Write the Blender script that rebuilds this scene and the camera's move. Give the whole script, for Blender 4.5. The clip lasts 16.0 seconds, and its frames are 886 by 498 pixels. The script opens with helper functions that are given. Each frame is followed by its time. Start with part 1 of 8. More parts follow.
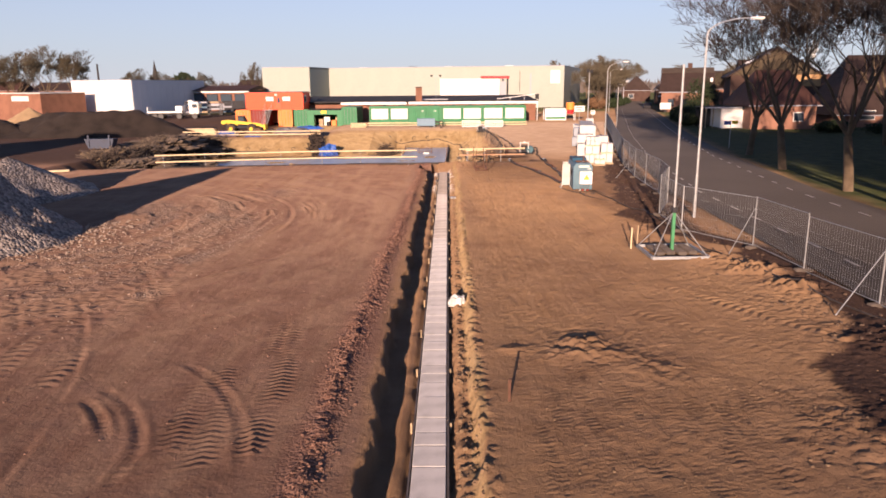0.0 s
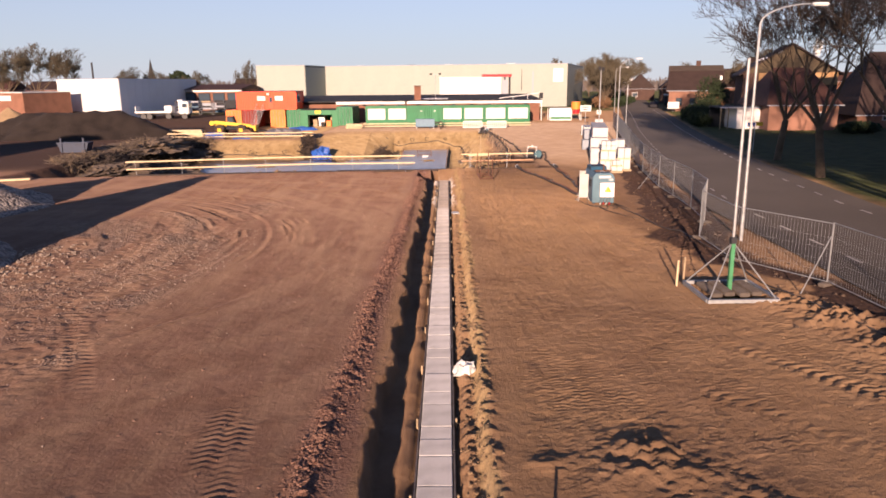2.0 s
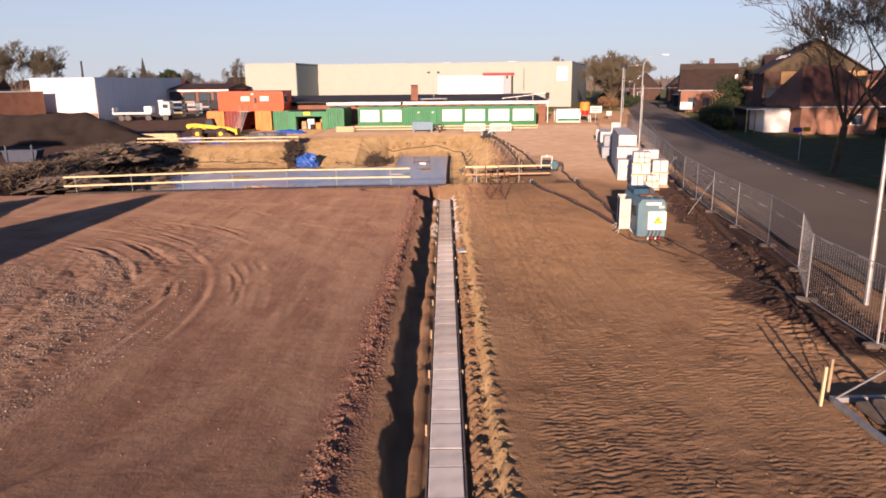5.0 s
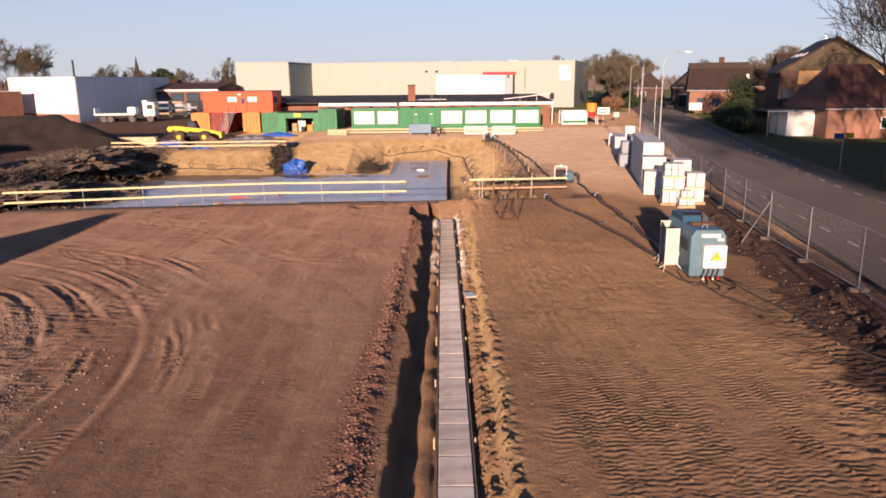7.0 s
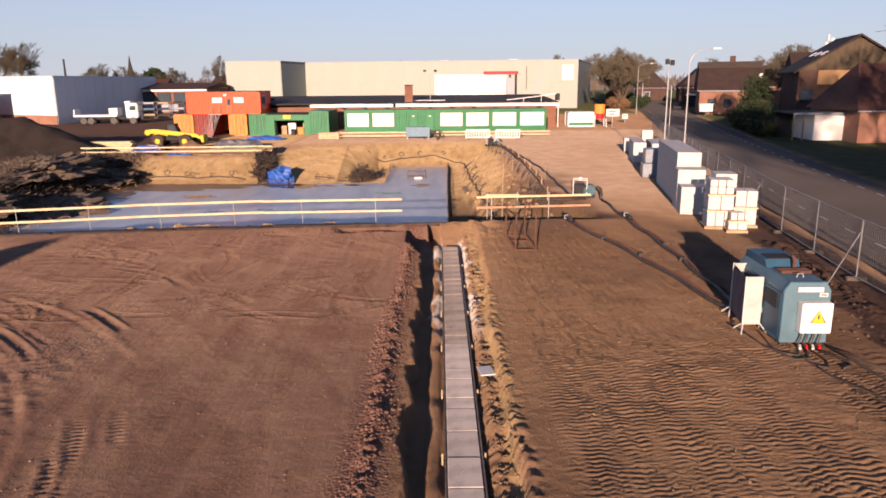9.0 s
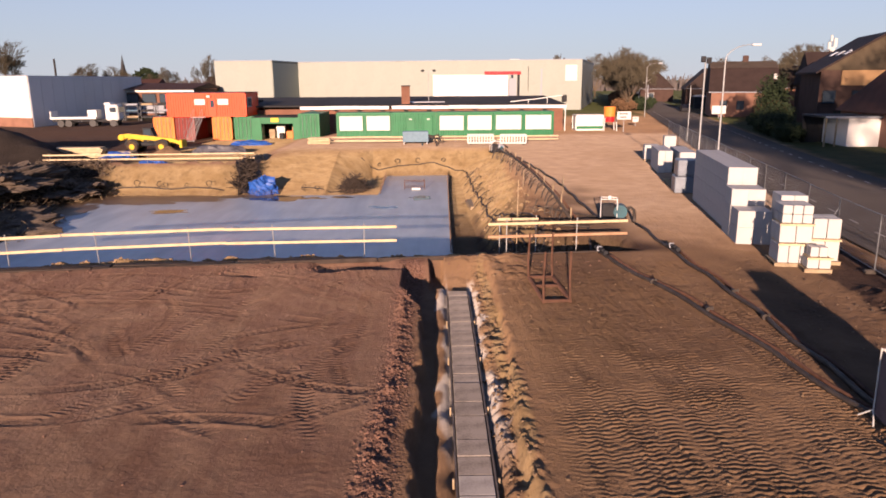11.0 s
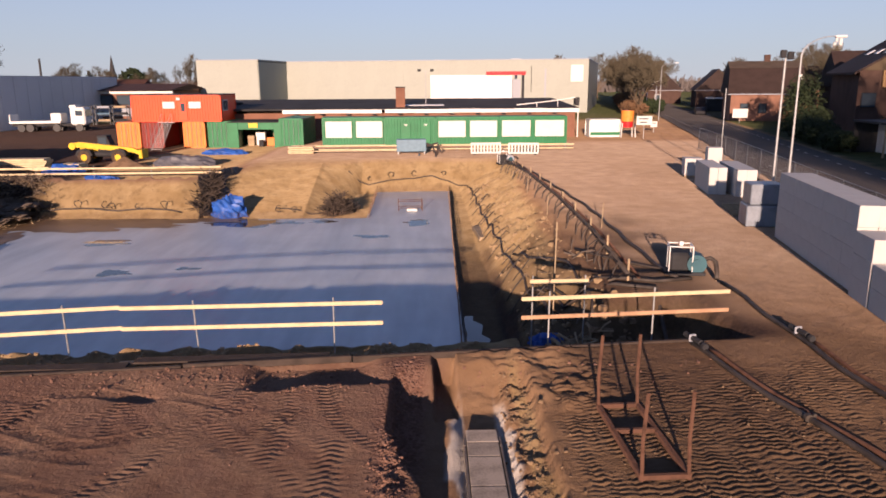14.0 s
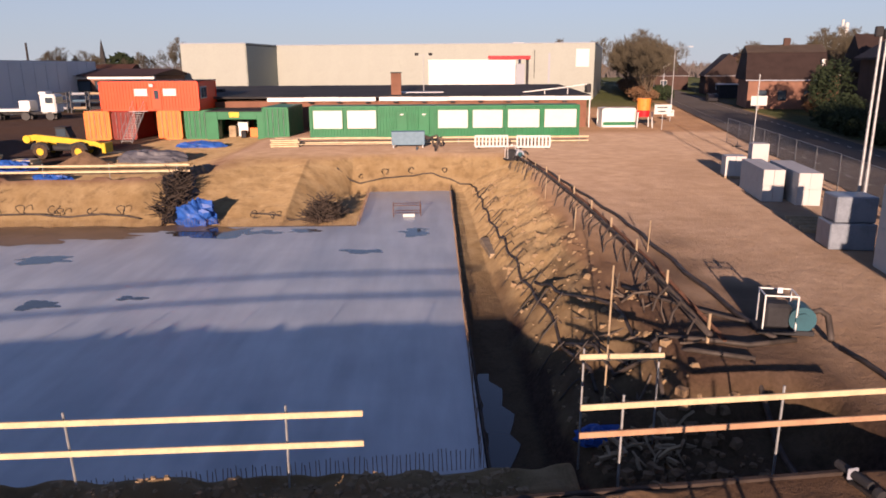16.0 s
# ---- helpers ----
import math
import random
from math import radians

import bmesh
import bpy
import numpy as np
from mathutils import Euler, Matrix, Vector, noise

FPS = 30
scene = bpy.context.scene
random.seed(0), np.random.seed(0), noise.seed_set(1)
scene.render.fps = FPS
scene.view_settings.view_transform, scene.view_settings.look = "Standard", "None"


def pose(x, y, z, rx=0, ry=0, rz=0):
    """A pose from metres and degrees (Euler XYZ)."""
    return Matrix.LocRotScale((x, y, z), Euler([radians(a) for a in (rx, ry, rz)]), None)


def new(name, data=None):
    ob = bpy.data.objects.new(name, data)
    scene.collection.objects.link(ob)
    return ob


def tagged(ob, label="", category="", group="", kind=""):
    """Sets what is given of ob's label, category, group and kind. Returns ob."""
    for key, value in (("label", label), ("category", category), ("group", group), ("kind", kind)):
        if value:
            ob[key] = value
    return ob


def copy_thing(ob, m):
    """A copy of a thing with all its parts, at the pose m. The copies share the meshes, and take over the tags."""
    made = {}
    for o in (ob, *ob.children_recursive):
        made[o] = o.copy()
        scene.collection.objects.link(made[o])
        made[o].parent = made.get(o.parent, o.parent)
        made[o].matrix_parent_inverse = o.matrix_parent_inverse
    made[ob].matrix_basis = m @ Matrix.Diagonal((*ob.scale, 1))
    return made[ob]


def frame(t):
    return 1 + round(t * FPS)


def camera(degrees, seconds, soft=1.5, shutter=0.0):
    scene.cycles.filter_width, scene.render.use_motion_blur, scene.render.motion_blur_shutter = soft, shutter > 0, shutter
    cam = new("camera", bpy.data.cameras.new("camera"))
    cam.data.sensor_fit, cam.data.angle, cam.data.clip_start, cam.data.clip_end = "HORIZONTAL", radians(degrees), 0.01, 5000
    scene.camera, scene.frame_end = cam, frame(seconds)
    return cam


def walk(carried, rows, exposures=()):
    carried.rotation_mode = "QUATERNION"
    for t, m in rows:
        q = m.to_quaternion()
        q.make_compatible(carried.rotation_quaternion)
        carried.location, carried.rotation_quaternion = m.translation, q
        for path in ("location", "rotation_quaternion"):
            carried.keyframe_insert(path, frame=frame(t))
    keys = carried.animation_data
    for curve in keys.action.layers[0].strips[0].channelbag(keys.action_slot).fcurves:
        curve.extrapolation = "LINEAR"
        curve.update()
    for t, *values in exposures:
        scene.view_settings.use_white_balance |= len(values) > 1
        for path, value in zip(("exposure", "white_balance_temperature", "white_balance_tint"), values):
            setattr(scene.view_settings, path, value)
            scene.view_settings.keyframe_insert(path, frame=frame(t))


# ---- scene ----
cam = camera(64.0, 16.0, 1.75)
METRES, EYE, TILT, LEAN, TURN = 47.6, 6.2, -2.5, 0.0, 0.0
ROWS = [
    (0.0, 0.0, 0.0, 0.0, -0.09, -10.65, 0.46),
    (0.5, -0.0003, 0.026, 0.0012, -0.09, -10.67, 0.48),
    (1.0, -0.0007, 0.0526, 0.0025, -0.1, -10.7, 0.5),
    (1.5, -0.001, 0.0819, 0.0039, -0.13, -10.73, 0.5),
    (2.0, -0.0015, 0.1097, 0.0053, -0.14, -10.77, 0.51),
    (2.5, -0.002, 0.1364, 0.0065, -0.17, -10.79, 0.53),
    (3.0, -0.0026, 0.1672, 0.0079, -0.19, -10.81, 0.54),
    (3.5, -0.0031, 0.1947, 0.009, -0.22, -10.83, 0.53),
    (4.0, -0.0036, 0.2245, 0.0103, -0.25, -10.83, 0.53),
    (6.5, -0.0073, 0.378, 0.0183, -0.49, -10.91, 0.5),
    (7.0, -0.0082, 0.409, 0.0196, -0.54, -10.91, 0.5),
    (7.5, -0.009, 0.4381, 0.0208, -0.59, -10.92, 0.49),
    (8.0, -0.0098, 0.4698, 0.0222, -0.64, -10.92, 0.48),
    (8.5, -0.0104, 0.5019, 0.0235, -0.68, -10.92, 0.49),
    (9.0, -0.0114, 0.5347, 0.025, -0.74, -10.93, 0.48),
    (11.5, -0.0159, 0.6984, 0.0316, -1.01, -10.88, 0.44),
    (12.0, -0.0167, 0.7303, 0.0329, -1.06, -10.89, 0.44),
    (12.5, -0.0176, 0.7627, 0.034, -1.12, -10.86, 0.42),
    (13.0, -0.0182, 0.7955, 0.0355, -1.18, -10.86, 0.42),
    (13.5, -0.0185, 0.8284, 0.037, -1.23, -10.84, 0.43),
    (14.0, -0.0191, 0.8614, 0.0385, -1.29, -10.82, 0.4),
    (14.5, -0.0199, 0.8952, 0.0397, -1.35, -10.81, 0.38),
    (15.0, -0.0204, 0.9297, 0.0412, -1.39, -10.8, 0.4),
    (15.5, -0.0213, 0.9641, 0.0428, -1.44, -10.81, 0.38),
    (15.8, -0.0216, 0.985, 0.0437, -1.48, -10.82, 0.38),
    (15.9, -0.0217, 0.9925, 0.044, -1.5, -11.96, 0.37),
    (16.0, -0.0217, 0.9988, 0.0442, -1.53, -11.96, 0.37),
]
walk(cam, [(t, pose(0, 0, EYE, TILT, LEAN, TURN) @ pose(METRES * x, METRES * y, METRES * z, 90 + pitch, roll, yaw)) for t, x, y, z, yaw, pitch, roll in ROWS], [(0.0, 0.93, 6650, 29), (9.0, 0.86, 6650, 29), (16.0, 0.67, 6500, 29)])

# ---- world, sun and exposure ----
SUN_EL, SUN_AZ = 9.5, 10.0          # the light travels SUN_AZ degrees to the right of +y
world = bpy.data.worlds.new("sky")
scene.world = world
world.use_nodes = True
wn = world.node_tree.nodes
sky = wn.new("ShaderNodeTexSky")
sky.sky_type = "NISHITA"
sky.sun_disc = False
sky.sun_elevation = radians(SUN_EL)
sky.sun_rotation = radians(180.0 + SUN_AZ)
sky.air_density, sky.dust_density, sky.ozone_density = 1.0, 0.0, 5.4
wn["Background"].inputs["Strength"].default_value = 0.082
haze = wn.new("ShaderNodeHueSaturation")          # thin winter haze takes some colour out of the sky
haze.inputs["Saturation"].default_value = 0.78
world.node_tree.links.new(sky.outputs["Color"], haze.inputs["Color"])
# pale mist all round the horizon, thinning upwards
wl = world.node_tree.links.new
way, split = wn.new("ShaderNodeTexCoord"), wn.new("ShaderNodeSeparateXYZ")
wl(way.outputs["Generated"], split.inputs["Vector"])
low = wn.new("ShaderNodeMapRange")
low.inputs["From Min"].default_value, low.inputs["From Max"].default_value = 0.0, 0.45
low.inputs["To Min"].default_value, low.inputs["To Max"].default_value = 1.0, 0.0
thin = wn.new("ShaderNodeMath")
thin.operation = "POWER"
thin.inputs[1].default_value = 1.6
mist = wn.new("ShaderNodeMix")
mist.data_type = "RGBA"
wl(split.outputs["Z"], low.inputs["Value"])
wl(low.outputs["Result"], thin.inputs[0])
scale = wn.new("ShaderNodeMath")
scale.operation = "MULTIPLY"
scale.inputs[1].default_value = 0.8
wl(thin.outputs[0], scale.inputs[0])
wl(scale.outputs[0], mist.inputs["Factor"])
wl(haze.outputs["Color"], mist.inputs["A"])
mist.inputs["B"].default_value = (3.75, 4.45, 4.75, 1)
wl(mist.outputs["Result"], wn["Background"].inputs["Color"])
sun = new("sun", bpy.data.lights.new("sun", "SUN"))
sun.data.energy, sun.data.angle, sun.data.color = 5.0, radians(0.6), (1.0, 0.77, 0.54)
sdir = Vector((math.sin(radians(SUN_AZ)) * math.cos(radians(SUN_EL)), math.cos(radians(SUN_AZ)) * math.cos(radians(SUN_EL)), -math.sin(radians(SUN_EL))))
sun.matrix_world = Matrix.Translation((-10, -40, 30)) @ sdir.to_track_quat("-Z", "Y").to_matrix().to_4x4()


# ---- materials ----
def mat(name, color, rough=0.85, var=0.25, scale=3.0, fine=40.0, bump=0.0, bscale=60.0, metal=0.0, spec=0.3, second=None, per_object=0.0):
    """A surface with variation at two scales: broad stains and fine grain, and an optional fine relief."""
    m = bpy.data.materials.new(name)
    m.use_nodes = True
    nt, n = m.node_tree, m.node_tree.nodes
    b = n["Principled BSDF"]
    b.inputs["Metallic"].default_value = metal
    b.inputs["Specular IOR Level"].default_value = spec
    b.inputs["Diffuse Roughness"].default_value = 0.7 if rough >= 0.9 else 0.0
    tc = n.new("ShaderNodeTexCoord")
    big, small = n.new("ShaderNodeTexNoise"), n.new("ShaderNodeTexNoise")
    big.inputs["Scale"].default_value, small.inputs["Scale"].default_value = scale, fine
    big.inputs["Detail"].default_value, small.inputs["Detail"].default_value = 4, 3
    mix = n.new("ShaderNodeMix")
    mix.data_type = "RGBA"
    c2 = second or tuple(c * (1 - 1.6 * var) for c in color)
    mix.inputs["A"].default_value = (*[max(0.0, c) for c in c2], 1)
    mix.inputs["B"].default_value = (*[min(1.0, c * (1 + 0.5 * var)) for c in color], 1)
    ramp = n.new("ShaderNodeMapRange")
    ramp.inputs["From Min"].default_value, ramp.inputs["From Max"].default_value = 0.30, 0.62
    add = n.new("ShaderNodeMath")
    add.operation = "MULTIPLY_ADD"
    add.inputs[1].default_value = 0.35
    for t in (big, small):
        nt.links.new(tc.outputs["Object"], t.inputs["Vector"])
    nt.links.new(small.outputs["Fac"], add.inputs[0])
    sub = n.new("ShaderNodeMath")
    sub.operation = "MULTIPLY_ADD"
    sub.inputs[1].default_value, sub.inputs[2].default_value = 0.75, 0.0
    nt.links.new(big.outputs["Fac"], sub.inputs[0])
    nt.links.new(sub.outputs[0], add.inputs[2])
    nt.links.new(add.outputs[0], ramp.inputs["Value"])
    nt.links.new(ramp.outputs["Result"], mix.inputs["Factor"])
    out = mix.outputs["Result"]
    if per_object:
        info, hsv, mr = n.new("ShaderNodeObjectInfo"), n.new("ShaderNodeHueSaturation"), n.new("ShaderNodeMapRange")
        mr.inputs["To Min"].default_value, mr.inputs["To Max"].default_value = 1 - per_object, 1 + per_object
        nt.links.new(info.outputs["Random"], mr.inputs["Value"])
        nt.links.new(mr.outputs["Result"], hsv.inputs["Value"])
        nt.links.new(out, hsv.inputs["Color"])
        out = hsv.outputs["Color"]
    nt.links.new(out, b.inputs["Base Color"])
    rr = n.new("ShaderNodeMapRange")
    rr.inputs["To Min"].default_value, rr.inputs["To Max"].default_value = max(0.02, rough - 0.08), min(1.0, rough + 0.08)
    nt.links.new(small.outputs["Fac"], rr.inputs["Value"])
    nt.links.new(rr.outputs["Result"], b.inputs["Roughness"])
    if bump:
        bn, bp = n.new("ShaderNodeTexNoise"), n.new("ShaderNodeBump")
        bn.inputs["Scale"].default_value, bn.inputs["Detail"].default_value = bscale, 4
        bp.inputs["Strength"].default_value, bp.inputs["Distance"].default_value = 1.0, bump
        nt.links.new(tc.outputs["Object"], bn.inputs["Vector"])
        nt.links.new(bn.outputs["Fac"], bp.inputs["Height"])
        nt.links.new(bp.outputs["Normal"], b.inputs["Normal"])
    return m


def glass(name, tint=(0.05, 0.07, 0.09)):
    m = bpy.data.materials.new(name)
    m.use_nodes = True
    b = m.node_tree.nodes["Principled BSDF"]
    b.inputs["Base Color"].default_value = (*tint, 1)
    b.inputs["Roughness"].default_value = 0.066
    b.inputs["Specular IOR Level"].default_value = 0.6
    return m


GALV = mat("galvanised_steel", (0.33, 0.34, 0.345), 0.55, 0.2, 6, 60, metal=0.5)
RUST = mat("rusty_steel", (0.105, 0.052, 0.034), 0.9, 0.35, 5, 50, 0.003, 80)
CONC = mat("precast_concrete", (0.50, 0.485, 0.47), 0.92, 0.18, 2.5, 50, 0.002, 120, per_object=0.08)
FORM = mat("formwork_board", (0.05, 0.036, 0.029), 0.8, 0.4, 3, 40, 0.004, 50)
PINE = mat("pine_plank", (0.60, 0.47, 0.29), 0.7, 0.18, 2, 30, 0.001, 90)
OLDWOOD = mat("weathered_timber", (0.36, 0.27, 0.17), 0.85, 0.3, 2, 30, 0.002, 90)
WHITEP = mat("white_paint", (0.74, 0.73, 0.70), 0.55, 0.07, 0.6, 20)
WHITEW = mat("white_block_stack", (0.50, 0.49, 0.475), 0.7, 0.06, 1.5, 25, 0.002, 30)
BLACKP = mat("black_plastic", (0.018, 0.018, 0.02), 0.45, 0.3, 4, 40)
HOSE = mat("rubber_hose", (0.058, 0.047, 0.040), 0.6, 0.4, 3, 30)
BLUET = mat("blue_tarp", (0.02, 0.09, 0.36), 0.45, 0.3, 3, 20, 0.01, 12)
ORANGE = mat("orange_container_paint", (0.80, 0.20, 0.03), 0.5, 0.15, 0.8, 20)
REDOR = mat("red_orange_cabin_paint", (0.95, 0.072, 0.012), 0.5, 0.1, 0.7, 20)
GREEN = mat("green_cabin_paint", (0.012, 0.165, 0.065), 0.5, 0.15, 0.8, 20)
YELLOW = mat("yellow_machine_paint", (0.66, 0.42, 0.02), 0.45, 0.15, 1.5, 20)
TEAL = mat("teal_box_paint", (0.085, 0.16, 0.20), 0.5, 0.2, 1.5, 30)
BLUEM = mat("blue_machine_paint", (0.025, 0.085, 0.14), 0.5, 0.25, 1.5, 30)
BRICK = mat("red_brick_wall", (0.24, 0.115, 0.075), 0.9, 0.2, 0.6, 14, 0.004, 30)
BRICKO = mat("orange_brick_wall", (0.28, 0.145, 0.10), 0.9, 0.18, 0.6, 14, 0.004, 30)
ROOFT = mat("brown_roof_tiles", (0.036, 0.022, 0.019), 0.8, 0.2, 1, 12, 0.02, 8)
ROOFR = mat("red_brown_roof_tiles", (0.065, 0.029, 0.022), 0.8, 0.2, 1, 12, 0.02, 8)
BITUM = mat("bitumen_roof", (0.035, 0.033, 0.033), 0.85, 0.4, 0.25, 6)
CLAD = mat("cream_wall_cladding", (0.325, 0.345, 0.305), 0.7, 0.07, 0.12, 3)
PALEGREY = mat("pale_grey_steel_cladding", (0.60, 0.62, 0.66), 0.6, 0.06, 0.15, 4)
GREYCLAD = mat("grey_steel_cladding", (0.30, 0.32, 0.36), 0.6, 0.06, 0.15, 4)
DARK = mat("dark_interior", (0.03, 0.03, 0.033), 0.8, 0.3, 2, 20)
GLASS = glass("window_glass")
BARK = mat("tree_bark", (0.13, 0.095, 0.062), 0.95, 0.3, 2, 20, 0.01, 20)
TWIG = mat("bare_twigs", (0.055, 0.042, 0.034), 0.95, 0.25, 0.5, 10)
TWIGB = mat("brown_twigs", (0.082, 0.069, 0.046), 0.95, 0.25, 0.5, 10)
ASPHALT = mat("asphalt", (0.050, 0.043, 0.039), 0.9, 0.18, 0.15, 60, 0.003, 150)
LINE = mat("road_paint", (0.34, 0.32, 0.30), 0.8, 0.2, 3, 30)
HEDGE = mat("evergreen_foliage", (0.022, 0.034, 0.014), 0.9, 0.4, 2, 20)
SIGNW = mat("white_sign", (0.58, 0.585, 0.555), 0.5, 0.04, 2, 20)
RED = mat("red_paint", (0.55, 0.02, 0.025), 0.5, 0.15, 2, 20)
BARWORD = mat("printed_bars", (0.08, 0.08, 0.09), 0.6, 0.1, 4, 20)


# ---- mesh helpers ----
class Geo:
    """Collects faces of boxes, bars, tubes and sheets for one mesh."""

    def __init__(self):
        self.v, self.f = [], []

    def add(self, verts, faces):
        k = len(self.v)
        self.v += [tuple(p) for p in verts]
        self.f += [tuple(i + k for i in f) for f in faces]
        return self

    def box(self, c, s, rz=0.0, rx=0.0, ry=0.0, taper=1.0):
        r = Euler((radians(rx), radians(ry), radians(rz))).to_matrix()
        vs = []
        for z in (-0.5, 0.5):
            k = taper if z > 0 else 1.0
            for x, y in ((-0.5, -0.5), (0.5, -0.5), (0.5, 0.5), (-0.5, 0.5)):
                vs.append(r @ Vector((x * s[0] * k, y * s[1] * k, z * s[2])) + Vector(c))
        return self.add(vs, [(3, 2, 1, 0), (4, 5, 6, 7), (0, 1, 5, 4), (1, 2, 6, 5), (2, 3, 7, 6), (3, 0, 4, 7)])

    def bbox(self, c, s, bevel=0.02, rz=0.0):
        """A box with chamfered edges."""
        r = Euler((0, 0, radians(rz))).to_matrix()
        b = min(bevel, 0.45 * min(s))
        h = [q / 2 for q in s]
        vs, idx = [], {}
        for sx in (-1, 1):
            for sy in (-1, 1):
                for sz in (-1, 1):
                    for a in range(3):
                        p = [sx * (h[0] - b), sy * (h[1] - b), sz * (h[2] - b)]
                        p[a] = (sx, sy, sz)[a] * h[a]
                        idx[(sx, sy, sz, a)] = len(vs)
                        vs.append(r @ Vector(p) + Vector(c))
        fs = []
        for a in range(3):
            o = [k for k in range(3) if k != a]
            for s0 in (-1, 1):
                q = []
                for s1, s2 in ((-1, -1), (1, -1), (1, 1), (-1, 1)):
                    key = [0, 0, 0]
                    key[a], key[o[0]], key[o[1]] = s0, s1, s2
                    q.append(idx[(*key, a)])
                fs.append(tuple(q) if (s0 > 0) == (a != 1) else tuple(reversed(q)))
        for a in range(3):
            o = [k for k in range(3) if k != a]
            for s1 in (-1, 1):
                for s2 in (-1, 1):
                    k0, k1 = [0, 0, 0], [0, 0, 0]
                    k0[a], k1[a] = -1, 1
                    k0[o[0]] = k1[o[0]] = s1
                    k0[o[1]] = k1[o[1]] = s2
                    fs.append((idx[(*k0, o[0])], idx[(*k1, o[0])], idx[(*k1, o[1])], idx[(*k0, o[1])]))
        for sx in (-1, 1):
            for sy in (-1, 1):
                for sz in (-1, 1):
                    fs.append(tuple(idx[(sx, sy, sz, a)] for a in range(3)))
        return self.add(vs, fs)

    def tube(self, pts, r, n=6, r1=None, cap=True):
        pts = [Vector(p) for p in pts]
        k, m = len(self.v), len(pts)
        side = None
        for i, p in enumerate(pts):
            d = (pts[min(i + 1, m - 1)] - pts[max(i - 1, 0)])
            d = d.normalized() if d.length > 1e-9 else Vector((0, 0, 1))
            if side is None:
                side = d.orthogonal().normalized()
            side = (side - d * side.dot(d))
            side = side.normalized() if side.length > 1e-6 else d.orthogonal().normalized()
            up = d.cross(side)
            rad = r if r1 is None else r + (r1 - r) * i / max(1, m - 1)
            for j in range(n):
                a = 2 * math.pi * j / n
                self.v.append(tuple(p + (side * math.cos(a) + up * math.sin(a)) * rad))
        for i in range(m - 1):
            for j in range(n):
                a, b = k + i * n + j, k + i * n + (j + 1) % n
                self.f.append((a, b, b + n, a + n))
        if cap:
            self.f.append(tuple(k + j for j in reversed(range(n))))
            self.f.append(tuple(k + (m - 1) * n + j for j in range(n)))
        return self

    def prism(self, outline, axis, a, b):
        """An outline in the plane across axis 'x' or 'y' or 'z', drawn out from a to b."""
        n = len(outline)
        def at(p, q):
            return {"x": (q, p[0], p[1]), "y": (p[0], q, p[1]), "z": (p[0], p[1], q)}[axis]
        vs = [at(p, a) for p in outline] + [at(p, b) for p in outline]
        return self.add(vs, [tuple(reversed(range(n))), tuple(range(n, 2 * n))] + [(i, (i + 1) % n, (i + 1) % n + n, i + n) for i in range(n)])


def part(name, geo, material, parent=None, label="", smooth=False, at=(0, 0, 0), rz=0.0):
    """Links the faces as ONE mesh object under a thing or a part."""
    me = bpy.data.meshes.new(name)
    me.from_pydata(geo.v, [], geo.f)
    bm = bmesh.new()
    bm.from_mesh(me)
    bmesh.ops.recalc_face_normals(bm, faces=bm.faces)
    bm.to_mesh(me)
    bm.free()
    if smooth:
        me.polygons.foreach_set("use_smooth", [True] * len(me.polygons))
    me.materials.append(material)
    ob = new(name, me)
    ob.location, ob.rotation_euler = at, (0, 0, radians(rz))
    if parent is not None:
        ob.parent = parent
    if label:
        ob["label"] = label
    return ob


def share(name, src, parent, at=(0, 0, 0), rz=0.0, scale=(1, 1, 1), rot=None):
    """One more piece on the mesh of another piece."""
    ob = new(name, src.data)
    ob.parent = parent
    ob.location, ob.scale = at, scale
    ob.rotation_euler = rot or (0, 0, radians(rz))
    return ob


def thing(name, at, rz, label, category, group="", kind=""):
    ob = new(name)
    ob.empty_display_size = 0.2
    ob.location, ob.rotation_euler = at, (0, 0, radians(rz))
    return tagged(ob, label, category, group, kind)


# ---- the ground ----
def smooth(a, b, v):
    t = np.clip((v - a) / (b - a), 0, 1)
    return t * t * (3 - 2 * t)


_rng = np.random.RandomState(4)
_lat = _rng.rand(256, 256)


def vnoise(x, y, s, o=0):
    """Smooth value noise at s waves a metre."""
    u, v = np.asarray(x) * s + 37.2 * o + 900, np.asarray(y) * s + 11.7 * o + 900
    i, j = np.floor(u).astype(int), np.floor(v).astype(int)
    fu, fv = u - i, v - j
    fu, fv = fu * fu * (3 - 2 * fu), fv * fv * (3 - 2 * fv)
    g = lambda a, b: _lat[a % 256, b % 256]
    return (g(i, j) * (1 - fu) + g(i + 1, j) * fu) * (1 - fv) + (g(i, j + 1) * (1 - fu) + g(i + 1, j + 1) * fu) * fv - 0.5


def trench_x(y):
    return -0.28 + 0.0083 * (np.asarray(y) - 10.7)


def rail_y(x):
    """The line of the front rail along the pit."""
    return np.interp(x, [-40, -22.2, -14, -8.4, -2.0, 0.0], [51.5, 54.9, 56.7, 57.55, 57.75, 57.75])


def beam_y(x):
    """The long timber beam in front of the rail."""
    return 56.75 + 0.10 * x


FENCE = ((12.9, 1.6), (12.85, 5.1), (12.75, 8.6), (12.65, 12.1), (12.5, 15.6), (12.31, 19.14), (11.94, 22.7), (11.75, 26.2), (10.05, 29.3), (10.2, 32.9), (11.6, 36.2), (12.2, 39.75), (12.45, 43.3), (12.75, 46.9))


